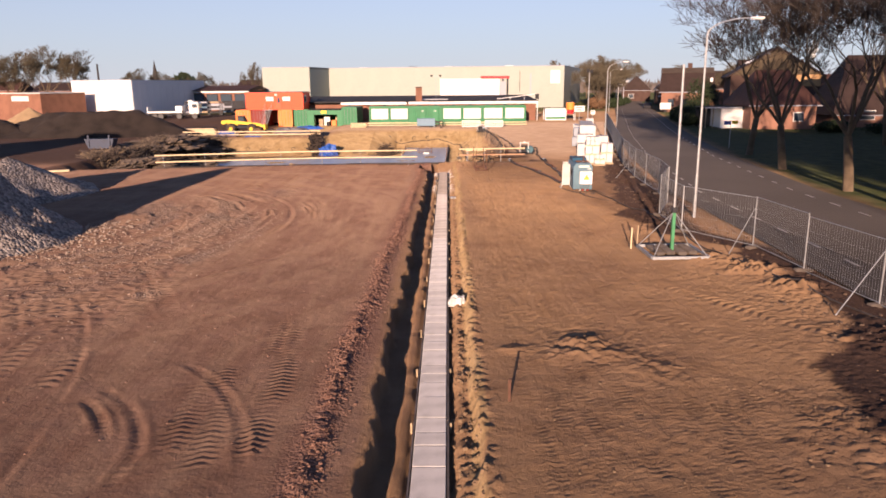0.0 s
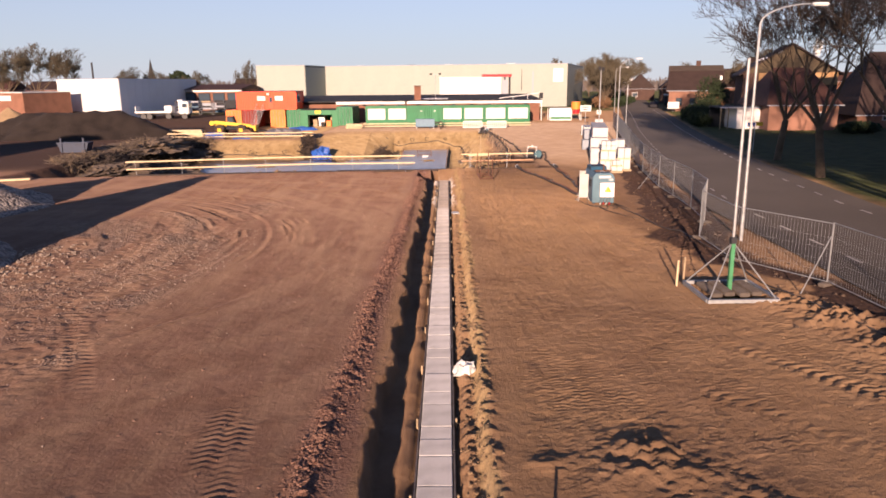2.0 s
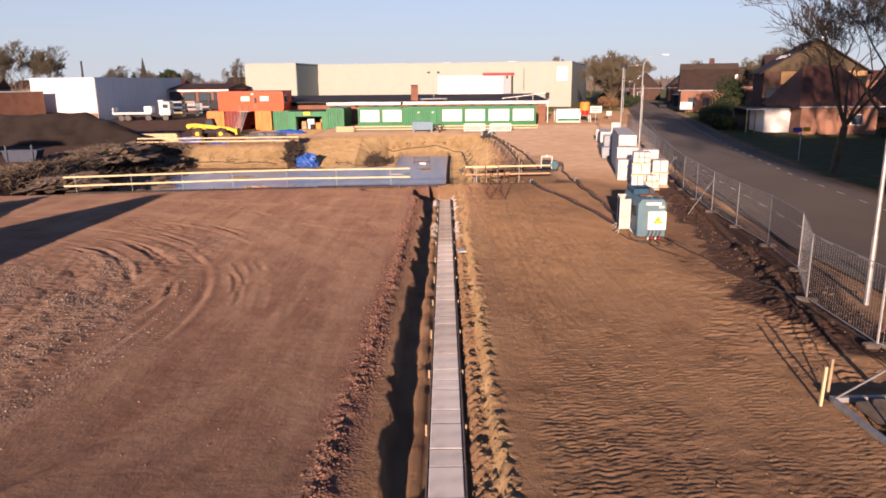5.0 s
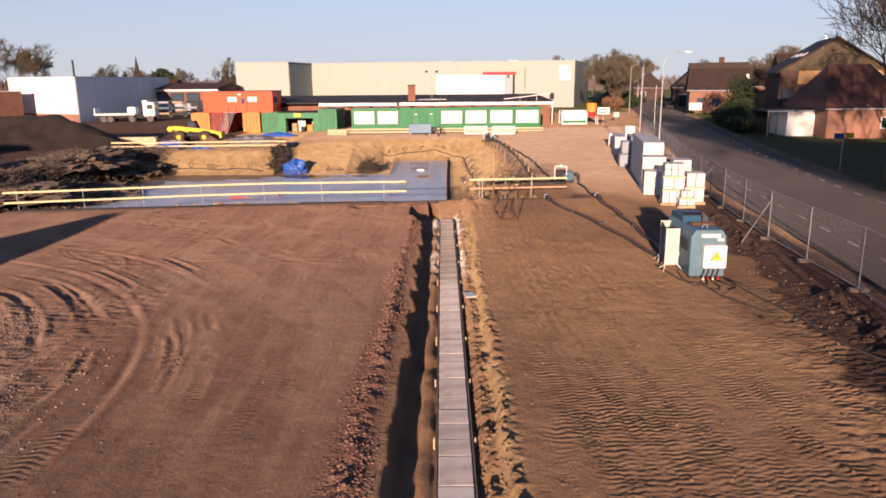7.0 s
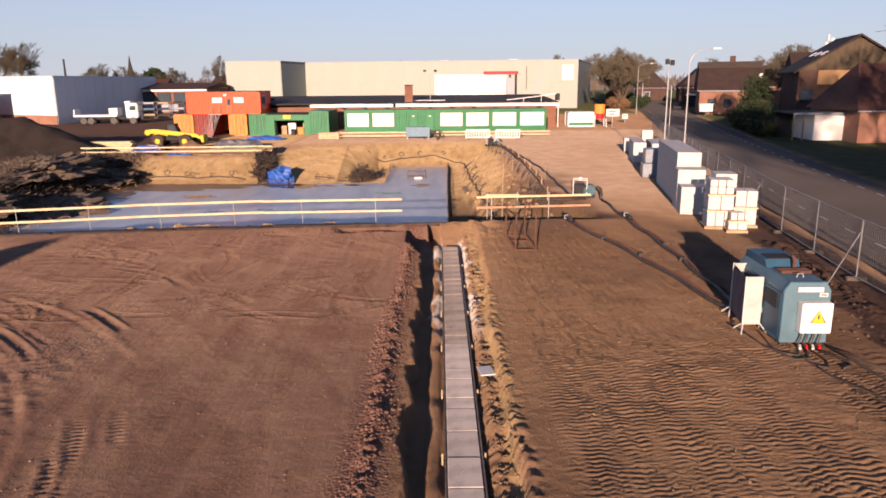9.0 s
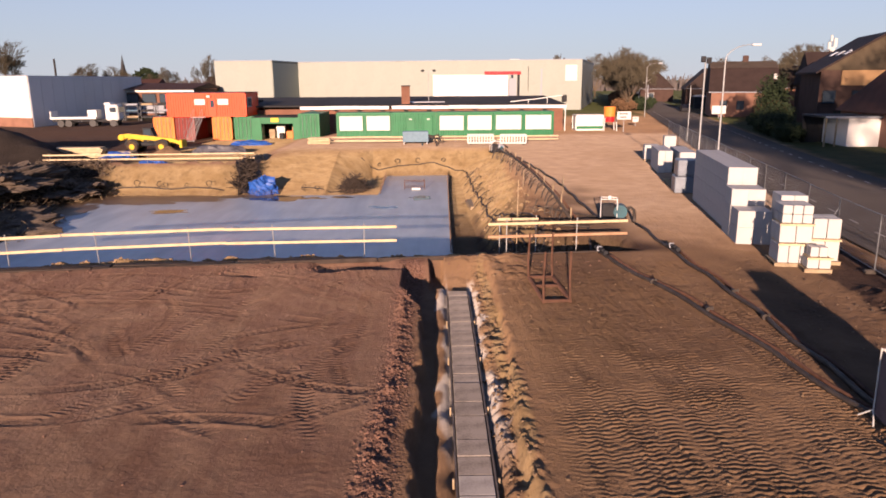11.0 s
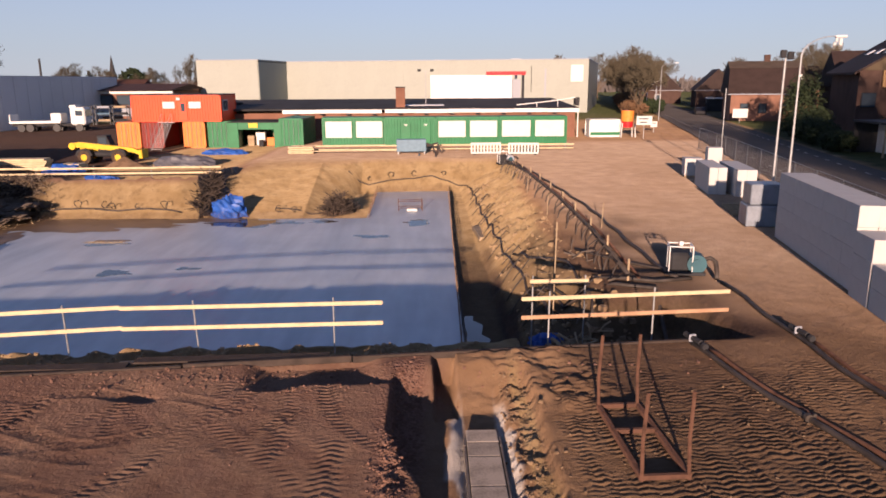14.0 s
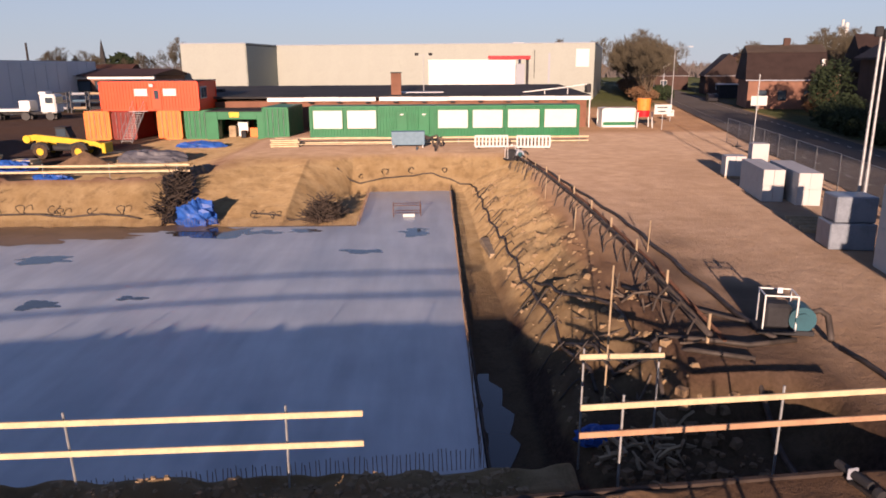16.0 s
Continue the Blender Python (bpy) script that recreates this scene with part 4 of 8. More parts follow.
for i, ((x0, y0), (x1, y1)) in enumerate(zip(feet[:-1], feet[1:])):
    m = pose(x0, y0, gz(x0, y0) - 0.01, 0, 0, math.degrees(math.atan2(y1 - y0, x1 - x0))) @ Matrix.Diagonal((math.hypot(x1 - x0, y1 - y0) / 3.47, 1, 1, 1))
    if i == 0:
        fp.matrix_basis = m
    else:
        copy_thing(fp, m)
for k, (yb, xb) in enumerate(((19.14, 10.6), (26.2, 10.5), (46.9, 11.3), (57.4, 12.9))):
    xt = float(fence_line(yb))
    b = part("fence_brace", Geo().tube([(xb, yb - 0.9, gz(xb, yb - 0.9)), (xt - 0.03, yb, 1.55)], 0.018, 5), GALV)
    tagged(b, "slanting galvanised brace propping the fence", "fence brace", "fence braces")


# ---- lamps, masts ----
def lamp_post(x, y, h, reach, label, rise=0.7):
    root = thing("street_lamp", (x, y, gz(x, y)), 0, label, "street lamp", "street lamps")
    part("pole", Geo().tube([(0, 0, -0.05), (0, 0, 2.0)], 0.075, 8).tube([(0, 0, 2.0), (0, 0, h - rise)], 0.062, 8, 0.045), GALV, root)
    arm = [(0, 0, h - rise - 0.02)] + [(reach * (1 - math.cos(t)), 0, h - rise + rise * math.sin(t)) for t in [i * math.pi / 16 for i in range(1, 9)]]
    part("arm", Geo().tube(arm, 0.035, 6, 0.02), GALV, root, "curved outreach arm")
    part("lamp_head", Geo().bbox((reach + 0.25, 0, h - 0.02), (0.6, 0.22, 0.12), 0.05), WHITEP, root, "pale lamp head")
    return root


lamp_post(11.75, 32.6, 8.9, 1.9, "grey steel street lamp with a curved arm over the road")
lamp_post(17.42, 76.5, 8.28, 1.6, "grey steel street lamp with a curved arm over the road", 0.95)
lamp_post(35.4, 153.0, 8.8, 2.0, "grey steel street lamp with a curved arm over the road")
lamp_post(43.8, 196.0, 8.8, 2.0, "grey steel street lamp with a curved arm over the road")


def site_mast(x, y, rz, ballast=True, lean=0.0):
    root = thing("light_mast", (x, y, gz(x, y) + 0.02), rz, "slim site light mast braced on a square steel ballast frame", "light mast", "site masts")
    part("lower_tube", Geo().box((0, 0, 0.8), (0.11, 0.11, 1.5)), mat("green_steel", (0.05, 0.22, 0.10), 0.5, 0.2), root, "green painted steel tube")
    part("upper_tube", Geo().tube([(0, 0, 1.5), (lean, 0, 6.75)], 0.045, 8), GALV, root)
    part("clamp", Geo().bbox((0, 0, 1.62), (0.18, 0.18, 0.2), 0.02), DARK, root, "dark clamp")
    for i, (a, b) in enumerate(((-0.95, -0.95), (0.95, -0.95), (0.95, 0.95), (-0.95, 0.95))):
        part("brace", Geo().tube([(a, b, 0.12), (0.05 * (1 if a > 0 else -1), 0.0, 1.5)], 0.02, 5), GALV, root)
    for i in range(2):
        s = -1 if i else 1
        part("frame_bar", Geo().box((0, s * 1.0, 0.08), (2.05, 0.1, 0.1)), GALV, root)
        part("frame_bar", Geo().box((s * 1.0, 0, 0.08), (0.1, 1.9, 0.1)), GALV, root)
    for i in range(4):
        part("ballast_slab", Geo().bbox((-0.6 + 0.4 * i, 0.1 * (i % 2), 0.14), (0.3, 1.3, 0.12), 0.02), FOOTC, root, "grey concrete ballast slab")
    return root


site_mast(8.42, 25.4, 1)


def simple_mast(x, y, h, label):
    root = thing("floodlight_mast", (x, y, gz(x, y)), 0, label, "light mast", "floodlight masts")
    part("pole", Geo().tube([(0, 0, -0.05), (0.02, 0, h)], 0.06, 8, 0.045), GALV, root)
    part("floodlight", Geo().bbox((-0.14, -0.1, h + 0.12), (0.26, 0.16, 0.34), 0.03), DARK, root, "dark floodlight")
    part("floodlight", Geo().bbox((0.18, -0.1, h + 0.05), (0.26, 0.16, 0.34), 0.03), DARK, root, "dark floodlight")
    for a in (0, 120, 240):
        part("stay", Geo().tube([(0.95 * math.cos(radians(a)), 0.95 * math.sin(radians(a)), 0.03), (0, 0, 1.5)], 0.018, 5), GALV, root)
    return root


simple_mast(14.7, 72.6, 7.2, "grey steel mast with two small floodlights beside the fence")


# ---- stacks of white blocks ----
def block_stack(x, y, rz, size, label, courses=3, pallet=True):
    w, d, h = size
    root = thing("block_stack", (x, y, gz(x, y)), rz, label, "building blocks", "stacks of white blocks")
    z0 = 0.0
    if pallet:
        g = Geo()
        for i in range(3):
            g.box((0, -d / 2 + 0.06 + (d - 0.12) * i / 2, 0.06), (w, 0.1, 0.09))
        for i in range(5):
            g.box((-w / 2 + 0.07 + (w - 0.14) * i / 4, 0, 0.122), (0.12, d, 0.022))
        part("pallet", g, OLDWOOD, root, "timber pallet")
        z0 = 0.135
    hh = (h - z0) / courses
    random.seed(int(100 * (x + y)))
    nx, ny = max(1, round(w / 0.62)), max(1, round(d / 0.95))
    proto = None
    for c in range(courses):
        for i in range(nx):
            for j in range(ny):
                loc = (-w / 2 + w * (i + 0.5) / nx + random.uniform(-0.006, 0.006), -d / 2 + d * (j + 0.5) / ny, z0 + hh * (c + 0.5))
                if proto is None:
                    proto = part("block", Geo().bbox((0, 0, 0), (w / nx - 0.008, d / ny - 0.008, hh - 0.004), 0.007), WHITEW, root, at=loc)
                else:
                    share("block", proto, root, loc)
    return root


LBL = "stack of large white calcium silicate blocks on the sand"
RZ = -10.5


def batten_pack(x, y, rz, tiers, label):
    """Packs of blocks on a pallet, each tier on timber battens."""
    root = thing("block_stack", (x, y, gz(x, y)), rz, label, "building blocks", "stacks of white blocks")
    rnd = random.Random(int(10 * (x + y)))
    w0, d0 = tiers[0][0] + 0.1, tiers[0][1] + 0.1
    for i in range(3):
        part("pallet_runner", Geo().box((0, -d0 / 2 + 0.06 + (d0 - 0.12) * i / 2, 0.05), (w0, 0.1, 0.1)), OLDWOOD, root)
    part("pallet_deck", Geo().box((0, 0, 0.115), (w0, d0, 0.024)), OLDWOOD, root)
    z = 0.13
    for w, d, h, nx, nz in tiers:
        ox, oy = rnd.uniform(-0.04, 0.04), rnd.uniform(-0.05, 0.03)
        for k in range(nz):
            for i in range(nx):
                for j in range(2):
                    part("block", Geo().bbox((0, 0, 0), (w / nx - 0.02, d / 2 - 0.02, h / nz - 0.012), 0.018), WHITEW, root, at=(ox - w / 2 + w * (i + 0.5) / nx, oy - d / 2 + d * (j + 0.5) / 2 + rnd.uniform(-0.012, 0.012), z + h / nz * (k + 0.5)))
        z += h
        if (w, d, h, nx, nz) != tiers[-1]:
            for sx in (-0.38, 0.0, 0.38):
                part("batten", Geo().box((ox + sx * w, oy - 0.03, z + 0.035), (0.09, d + 0.1, 0.07)), PINE, root, "pale timber batten")
            part("batten", Geo().box((ox, oy - d / 2 - 0.03, z + 0.035), (w + 0.06, 0.06, 0.066)), PINE, root)
            z += 0.072
    return root


batten_pack(11.65, 55.5, RZ, ((1.05, 1.1, 0.62, 3, 1), (1.05, 1.1, 0.60, 2, 1), (0.98, 1.05, 0.62, 3, 2)), "white block packs on a pallet with timber battens between")
batten_pack(12.85, 55.7, RZ, ((0.95, 1.1, 0.70, 2, 1), (0.9, 1.0, 0.70, 2, 1)), "white block packs on a pallet with timber battens between")
batten_pack(12.05, 54.4, RZ, ((0.75, 0.55, 0.32, 2, 1), (0.55, 0.5, 0.34, 2, 1)), "small part-used white block pack on a pallet")
block_stack(11.8, 58.9, RZ, (1.25, 1.2, 1.30), "low white block pack stacked on the sand", 2, False)
block_stack(12.05, 60.2, RZ, (1.3, 1.3, 1.95), LBL, 3, False)
block_stack(13.05, 65.0, RZ, (1.18, 7.8, 2.62), "long high row of white calcium silicate blocks", 4, False)
block_stack(13.1, 58.6, RZ, (0.95, 1.2, 1.95), LBL, 3, False)
block_stack(15.62, 82.0, RZ, (0.95, 4.2, 1.5), LBL, 2, False)
block_stack(16.78, 81.1, RZ, (1.05, 4.6, 1.48), LBL, 2, False)
block_stack(16.5, 87.3, RZ, (1.1, 1.1, 1.25), LBL, 2)
block_stack(18.0, 87.6, RZ, (0.9, 0.9, 1.9), LBL, 2)


# ---- generator and screen ----
def generator(x, y, rz):
    """A long canopied set: the switch box on its near end, louvres along the side, patched roof."""
    root = thing("generator", (x, y, gz(x, y)), rz, "teal site generator with white switch box and warning sign", "generator")
    w, d = 0.545, 2.75
    o = [(-w, 0.08), (w, 0.08), (w, 1.36), (w - 0.13, 1.57), (-w + 0.13, 1.57), (-w, 1.36)]
    part("body", Geo().prism(o, "y", 0, d), TEAL, root)
    part("end_frame", Geo().prism([(-w - 0.012, 0.07), (w + 0.012, 0.07), (w + 0.012, 1.37), (w - 0.125, 1.585), (-w + 0.125, 1.585), (-w - 0.012, 1.37)], "y", 0.03, 0.09), BLUEM, root, "darker end frame")
    for s in (-1, 1):
        for k in range(2):
            cy = 0.62 + 1.2 * k
            p = part("side_door", Geo().bbox((s * (w + 0.008), cy, 0.72), (0.03, 1.06, 1.14), 0.01), BLUEM, root, "dark blue side door")
            for i in range(7):
                part("louvre", Geo().box((s * (w + 0.03), cy, 0.86 + 0.055 * i), (0.03, 0.72, 0.022), ry=s * 30), DARK, p)
            part("latch", Geo().bbox((s * (w + 0.03), cy + 0.42, 0.55), (0.03, 0.05, 0.14), 0.01), GREYCLAD, p)
        part("skid", Geo().box((0.45 * s, d / 2, 0.05), (0.12, d - 0.1, 0.12)), DARK, root)
    part("roof_patch", Geo().bbox((0.08, 0.95, 1.60), (0.74, 0.34, 0.07), 0.02), RUST, root, "rusty cover plate on the roof")
    part("air_hood", Geo().prism([(1.35, 1.56), (2.72, 1.56), (2.66, 1.76), (1.5, 1.76)], "x", -0.42, 0.42), BLUEM, root, "raised blue air hood")
    part("hood_grille", Geo().box((0, 1.78, 1.765), (0.62, 0.5, 0.02)), DARK, root, "black grille")
    part("exhaust", Geo().tube([(0.22, 1.25, 1.55), (0.22, 1.25, 1.78), (0.22, 1.36, 1.86)], 0.045, 10), RUST, root, "rusty exhaust pipe")
    part("lifting_eye", Geo().tube([(-0.08, 0.45, 1.56), (-0.06, 0.45, 1.66), (0.06, 0.45, 1.66), (0.08, 0.45, 1.56)], 0.016, 6), GALV, root)
    sw = part("switch_box", Geo().bbox((0.16, -0.125, 0.76), (0.72, 0.25, 0.74), 0.02), WHITEP, root, "white switch box")
    tri = [(0.02, 0.66), (0.36, 0.66), (0.19, 0.95)]
    part("warning_border", Geo().prism([(0.0, 0.648), (0.38, 0.648), (0.19, 0.974)], "y", -0.256, -0.25), BARWORD, sw, "black border")
    part("warning_sign", Geo().prism([(0.19 + 0.86 * (p[0] - 0.19), p[1] + 0.006) for p in tri], "y", -0.262, -0.256), mat("sign_yellow", (0.75, 0.50, 0.02), 0.5, 0.05), sw, "yellow warning triangle")
    bolt = [(0.17, 0.865), (0.215, 0.865), (0.195, 0.80), (0.225, 0.80), (0.17, 0.69), (0.185, 0.77), (0.155, 0.77)]
    part("warning_symbol", Geo().prism(bolt, "y", -0.267, -0.262), BARWORD, sw)
    part("name_plate", Geo().bbox((0.06, -0.015, 1.40), (0.60, 0.03, 0.12), 0.005), SIGNW, root, "white plate with plain bars")
    part("number_plate", Geo().bbox((0.37, -0.015, 1.27), (0.2, 0.03, 0.09), 0.005), SIGNW, root, "small white plate with plain bars")
    for i in range(6):
        part("print_bar", Geo().box((0.31 + 0.024 * i, -0.032, 1.27), (0.012, 0.004, 0.05)), BARWORD, root)
    for i in range(4):
        xx = -0.1 + 0.15 * i
        part("cable", Geo().tube([(xx, -0.12, 0.42), (xx - 0.02, -0.15, 0.25), (xx - 0.07, -0.16, 0.12), (xx - 0.1, -0.24, 0.04)], 0.02, 6), HOSE, root, "black cable")
        part("plug", Geo().tube([(xx - 0.06, -0.22, 0.09), (xx - 0.1, -0.34, 0.05)], 0.034, 8), RED if i % 2 else SIGNW, root, "cable plug")
    return root


generator(8.22, 41.36, -2.0)


def screen(x, y, rz):
    """Two narrow white boards on splayed feet, joined by a dark sheet along one side."""
    root = thing("screen_panel", (x, y, gz(x, y)), rz, "narrow white screen boards on thin feet with a side sheet coloured as in shade", "screen panel")
    board = mat("dusty_white_board", (0.46, 0.44, 0.41), 0.6, 0.15, 2, 20)
    for cx, cy, w in ((0.0, 0.0, 0.45), (0.22, 1.36, 0.40)):
        part("board", Geo().bbox((cx, cy, 0.80), (w, 0.04, 1.25), 0.01), board, root)
        part("edge_rail", Geo().tube([(cx - w / 2, cy - 0.02, 0.15), (cx - w / 2, cy - 0.02, 1.44)], 0.018, 6), SIGNW, root)
        for s in (-1, 1):
            for q in (-1, 1):
                part("leg", Geo().tube([(cx + s * w * 0.45, cy, 0.22), (cx + s * (w * 0.45 + 0.13), cy + q * 0.24, 0.0)], 0.016, 5), SIGNW, root)
    # the shaded side is put into this sheet's dark colour
    part("side_sheet", Geo().prism([(-0.225, 0.03), (-0.205, 0.03), (0.045, 1.33), (0.025, 1.33)], "z", 0.17, 1.40), mat("shaded_side_sheet", (0.13, 0.105, 0.12), 0.7, 0.3, 2, 12, 0.004, 9), root, "grey side sheet coloured dark as in shade")
    return root


screen(7.43, 42.4, 0)


# ---- cabins and containers ----
def corrugated(g, x0, x1, y, z0, z1, pitch=0.28, depth=0.03, flip=1):
    n = max(2, int((x1 - x0) / pitch))
    pts = []
    for i in range(n):
        a = x0 + (x1 - x0) * i / n
        w = (x1 - x0) / n
        pts += [(a, 0), (a + 0.4 * w, 0), (a + 0.5 * w, depth), (a + 0.9 * w, depth)]
    pts.append((x1, 0))
    k = len(g.v)
    for px, py in pts:
        g.v.append((px, y + flip * py, z0))
        g.v.append((px, y + flip * py, z1))
    for i in range(len(pts) - 1):
        g.f.append((k + 2 * i, k + 2 * i + 2, k + 2 * i + 3, k + 2 * i + 1))


def container(name, x, y, z, rz, w, d, h, paint, label, category="container", group=""):
    """A steel container, front along local x at y = 0, with corner posts, rails and ribbed walls."""
    root = thing(name, (x, y, z), rz, label, category, group)
    body = Geo()
    corrugated(body, 0.1, w - 0.1, 0.03, 0.15, h - 0.1)
    body.box((w / 2, d / 2 + 0.05, h / 2), (w - 0.12, d - 0.2, h - 0.2))
    part("body", body, paint, root)
    fr = Geo()
    for xx in (0.06, w - 0.06):
        for yy in (0.06, d - 0.06):
            fr.box((xx, yy, h / 2), (0.12, 0.12, h))
    for zz in (0.08, h - 0.06):
        for yy in (0.05, d - 0.05):
            fr.box((w / 2, yy, zz), (w - 0.02, 0.1, 0.14))
        for xx in (0.05, w - 0.05):
            fr.box((xx, d / 2, zz), (0.1, d - 0.02, 0.14))
    fr.box((w / 2, d / 2, h - 0.01), (w - 0.05, d - 0.05, 0.03))
    part("frame", fr, paint, root)
    return root


def green_cabin(x, y, windows, label, w=6.08, d=2.6, h=2.8, door=False):
    root = container("site_cabin", x, y, gz(x + w / 2, y + 1) - 0.03, -0.2, w, d, h, GREEN, label, "site cabin", "green site cabins")
    for cx, ww in windows:
        sh = part("shutter", Geo().bbox((cx, -0.03, 1.62), (ww, 0.06, 1.60), 0.02), SIGNW, root, "closed white window shutter")
        fr = Geo()
        for zz in (0.78, 2.46):
            fr.box((cx, -0.01, zz), (ww + 0.12, 0.09, 0.07))
        for s in (-1, 1):
            fr.box((cx + s * (ww / 2 + 0.035), -0.01, 1.62), (0.07, 0.09, 1.64))
        part("window_frame", fr, GREEN, root)
        part("latch", Geo().box((cx + ww * 0.4, -0.075, 0.84), (0.2, 0.03, 0.06)), SIGNW, root)
    if door:
        for cx in (2.2, 4.2):
            part("door", Geo().bbox((cx, -0.02, 1.3), (0.95, 0.07, 2.1), 0.02), GREEN, root, "green steel door")
            part("plate", Geo().box((cx, -0.065, 2.05), (0.3, 0.02, 0.12)), SIGNW, root, "small white plate with plain bars")
    return root


GY = 112.7
green_cabin(-11.35, GY, ((1.65, 2.6), (4.7, 2.6)), "green site cabin with two closed white window shutters", w=6.1)
green_cabin(-5.22, GY, (), "green site cabin with two steel doors", w=5.1, door=True)
green_cabin(-0.10, GY, ((1.7, 2.7), (4.85, 2.7)), "green site cabin with two closed white window shutters", w=6.4)
green_cabin(6.33, GY, ((1.7, 2.85), (5.05, 2.9)), "green site cabin with two wide white shutters", w=6.8)


# ---- green sheds, orange containers and cabin ----
def end_container(x, y, rz, paint, label, w=2.44, d=6.06, h=2.75):
    """A container seen at its door end."""
    root = container("container", x, y, gz(x + w / 2, y + 1) - 0.02, rz, w, d, h, paint, label, "container", "containers")
    side, n = Geo(), 22
    for i in range(n):
        step = (d - 0.3) / n
        for q, off in ((0.0, 0.0), (0.4, 0.0), (0.5, 0.035), (0.9, 0.035)):
            for z in (0.12, h - 0.12):
                side.v.append((w - 0.03 + off, 0.15 + step * (i + q), z))
    side.f += [(2 * i, 2 * i + 2, 2 * i + 3, 2 * i + 1) for i in range(4 * n - 1)]
    part("ribbed_side", side, paint, root)
    for i in range(4):
        part("lock_rod", Geo().tube([(w * (0.2 + 0.2 * i), 0.0, 0.15), (w * (0.2 + 0.2 * i), 0.0, h - 0.15)], 0.02, 5), GALV, root)
    return root


end_container(-33.52, 117.20, 0, ORANGE, "faded orange shipping container seen at its end")
end_container(-26.60, 117.20, 0, ORANGE, "orange shipping container seen at its end", w=2.3)
end_container(-24.08, 117.40, -1, GREEN, "dark green container with a small white plate")
end_container(-15.85, 113.90, -3, GREEN, "dark green container with a small white plate")

end_container(-31.05, 117.5, 0, mat("dark_red_container_paint", (0.20, 0.02, 0.012), 0.55, 0.2, 0.8, 20), "dark red container door standing under the cabin", w=2.3)


def upper_cabin():
    root = container("office_cabin", -31.68, 117.00, gz(-30, 118) + 2.75, 0, 9.3, 6.0, 2.75, REDOR, "bright orange-red office cabin stacked on two containers", "site cabin")
    for cx in (3.9, 6.6):
        part("window", Geo().bbox((cx, -0.03, 1.72), (1.25, 0.08, 0.68), 0.02), SIGNW, root, "small window with white shutter")
    d = part("door", Geo().bbox((5.35, -0.02, 1.1), (0.85, 0.07, 2.0), 0.02), REDOR, root, "orange door")
    part("pane", Geo().box((5.35, -0.065, 1.5), (0.42, 0.02, 0.8)), GLASS, d)
    part("lamp", Geo().bbox((4.95, -0.09, 2.35), (0.4, 0.16, 0.28), 0.03), SIGNW, root, "white lamp box")
    w = part("side_window", Geo().bbox((9.3, 1.6, 1.65), (0.08, 1.9, 1.15), 0.02), SIGNW, root)
    part("pane", Geo().box((9.345, 1.15, 1.65), (0.02, 0.8, 0.95)), GLASS, w)
    part("pane", Geo().box((9.345, 2.05, 1.65), (0.02, 0.8, 0.95)), GLASS, w)
    part("roof_edge", Geo().box((4.65, 3.0, 2.77), (9.4, 6.1, 0.06)), DARK, root)
    st = thing("steel_stair", (-29.0, 114.25, gz(-29, 117)), 0, "open galvanised steel stair up to the orange cabin", "stair")
    run, rise = 2.3, 2.72
    for xx in (0.0, 1.0):
        part("stringer", Geo().tube([(xx, 0, 0.02), (xx + 0.55, run, rise)], 0.045, 4), GALV, st)
        part("handrail", Geo().tube([(xx, 0, 0.95), (xx + 0.55, run, rise + 0.95)], 0.022, 5), GALV, st)
        for i in range(4):
            q = i / 3
            part("baluster", Geo().tube([(xx + 0.55 * q, run * q, rise * q), (xx + 0.55 * q, run * q, rise * q + 0.95)], 0.016, 5), GALV, st)
    tread = None
    for i in range(12):
        q = (i + 0.7) / 12.5
        loc = (0.5 + 0.55 * q, run * q, rise * q)
        if tread is None:
            tread = part("tread", Geo().box((0, 0, 0), (0.95, 0.2, 0.035)), GALV, st, at=loc)
        else:
            share("tread", tread, st, loc)
    part("landing", Geo().box((1.0, run + 0.05, rise), (1.7, 0.3, 0.05)), GALV, st)


upper_cabin()


def green_portal():
    root = thing("open_shed", (-21.81, 116.80, gz(-20, 119)), -3, "open fronted green shed with a small yellow sign above", "shed")
    part("side_wall", Geo().bbox((0.55, 0.6, 1.3), (1.1, 1.2, 2.6), 0.02), GREEN, root)
    part("side_wall", Geo().bbox((5.3, 0.6, 1.3), (0.9, 1.2, 2.6), 0.02), GREEN, root)
    part("header", Geo().bbox((2.95, 0.3, 2.25), (5.8, 0.5, 0.72), 0.02), GREEN, root)
    part("roof", Geo().box((2.9, 2.9, 2.66), (5.9, 5.9, 0.08)), BITUM, root)
    part("back_wall", Geo().box((2.9, 5.8, 1.3), (5.9, 0.08, 2.6)), GREEN, root)
    part("sign", Geo().bbox((2.7, 0.02, 2.33), (0.95, 0.04, 0.5), 0.01), YELLOW, root, "blank yellow sign")
    for i, (x, y, w, h, m) in enumerate(((1.8, 2.5, 0.7, 1.1, OLDWOOD), (2.7, 3.2, 1.0, 1.5, WHITEP), (3.9, 2.6, 0.8, 0.9, ORANGE), (3.1, 1.6, 0.5, 0.7, DARK), (4.4, 3.3, 0.6, 1.4, OLDWOOD))):
        part_ob = part("crate", Geo().bbox((0, 0, h / 2), (w, 0.6, h), 0.03), m, at=(-21.8 + x, 116.8 + y, gz(-21.8 + x, 116.8 + y)))
        tagged(part_ob, "assorted site crate stored in the open shed", "crate", "crates in the shed")


green_portal()


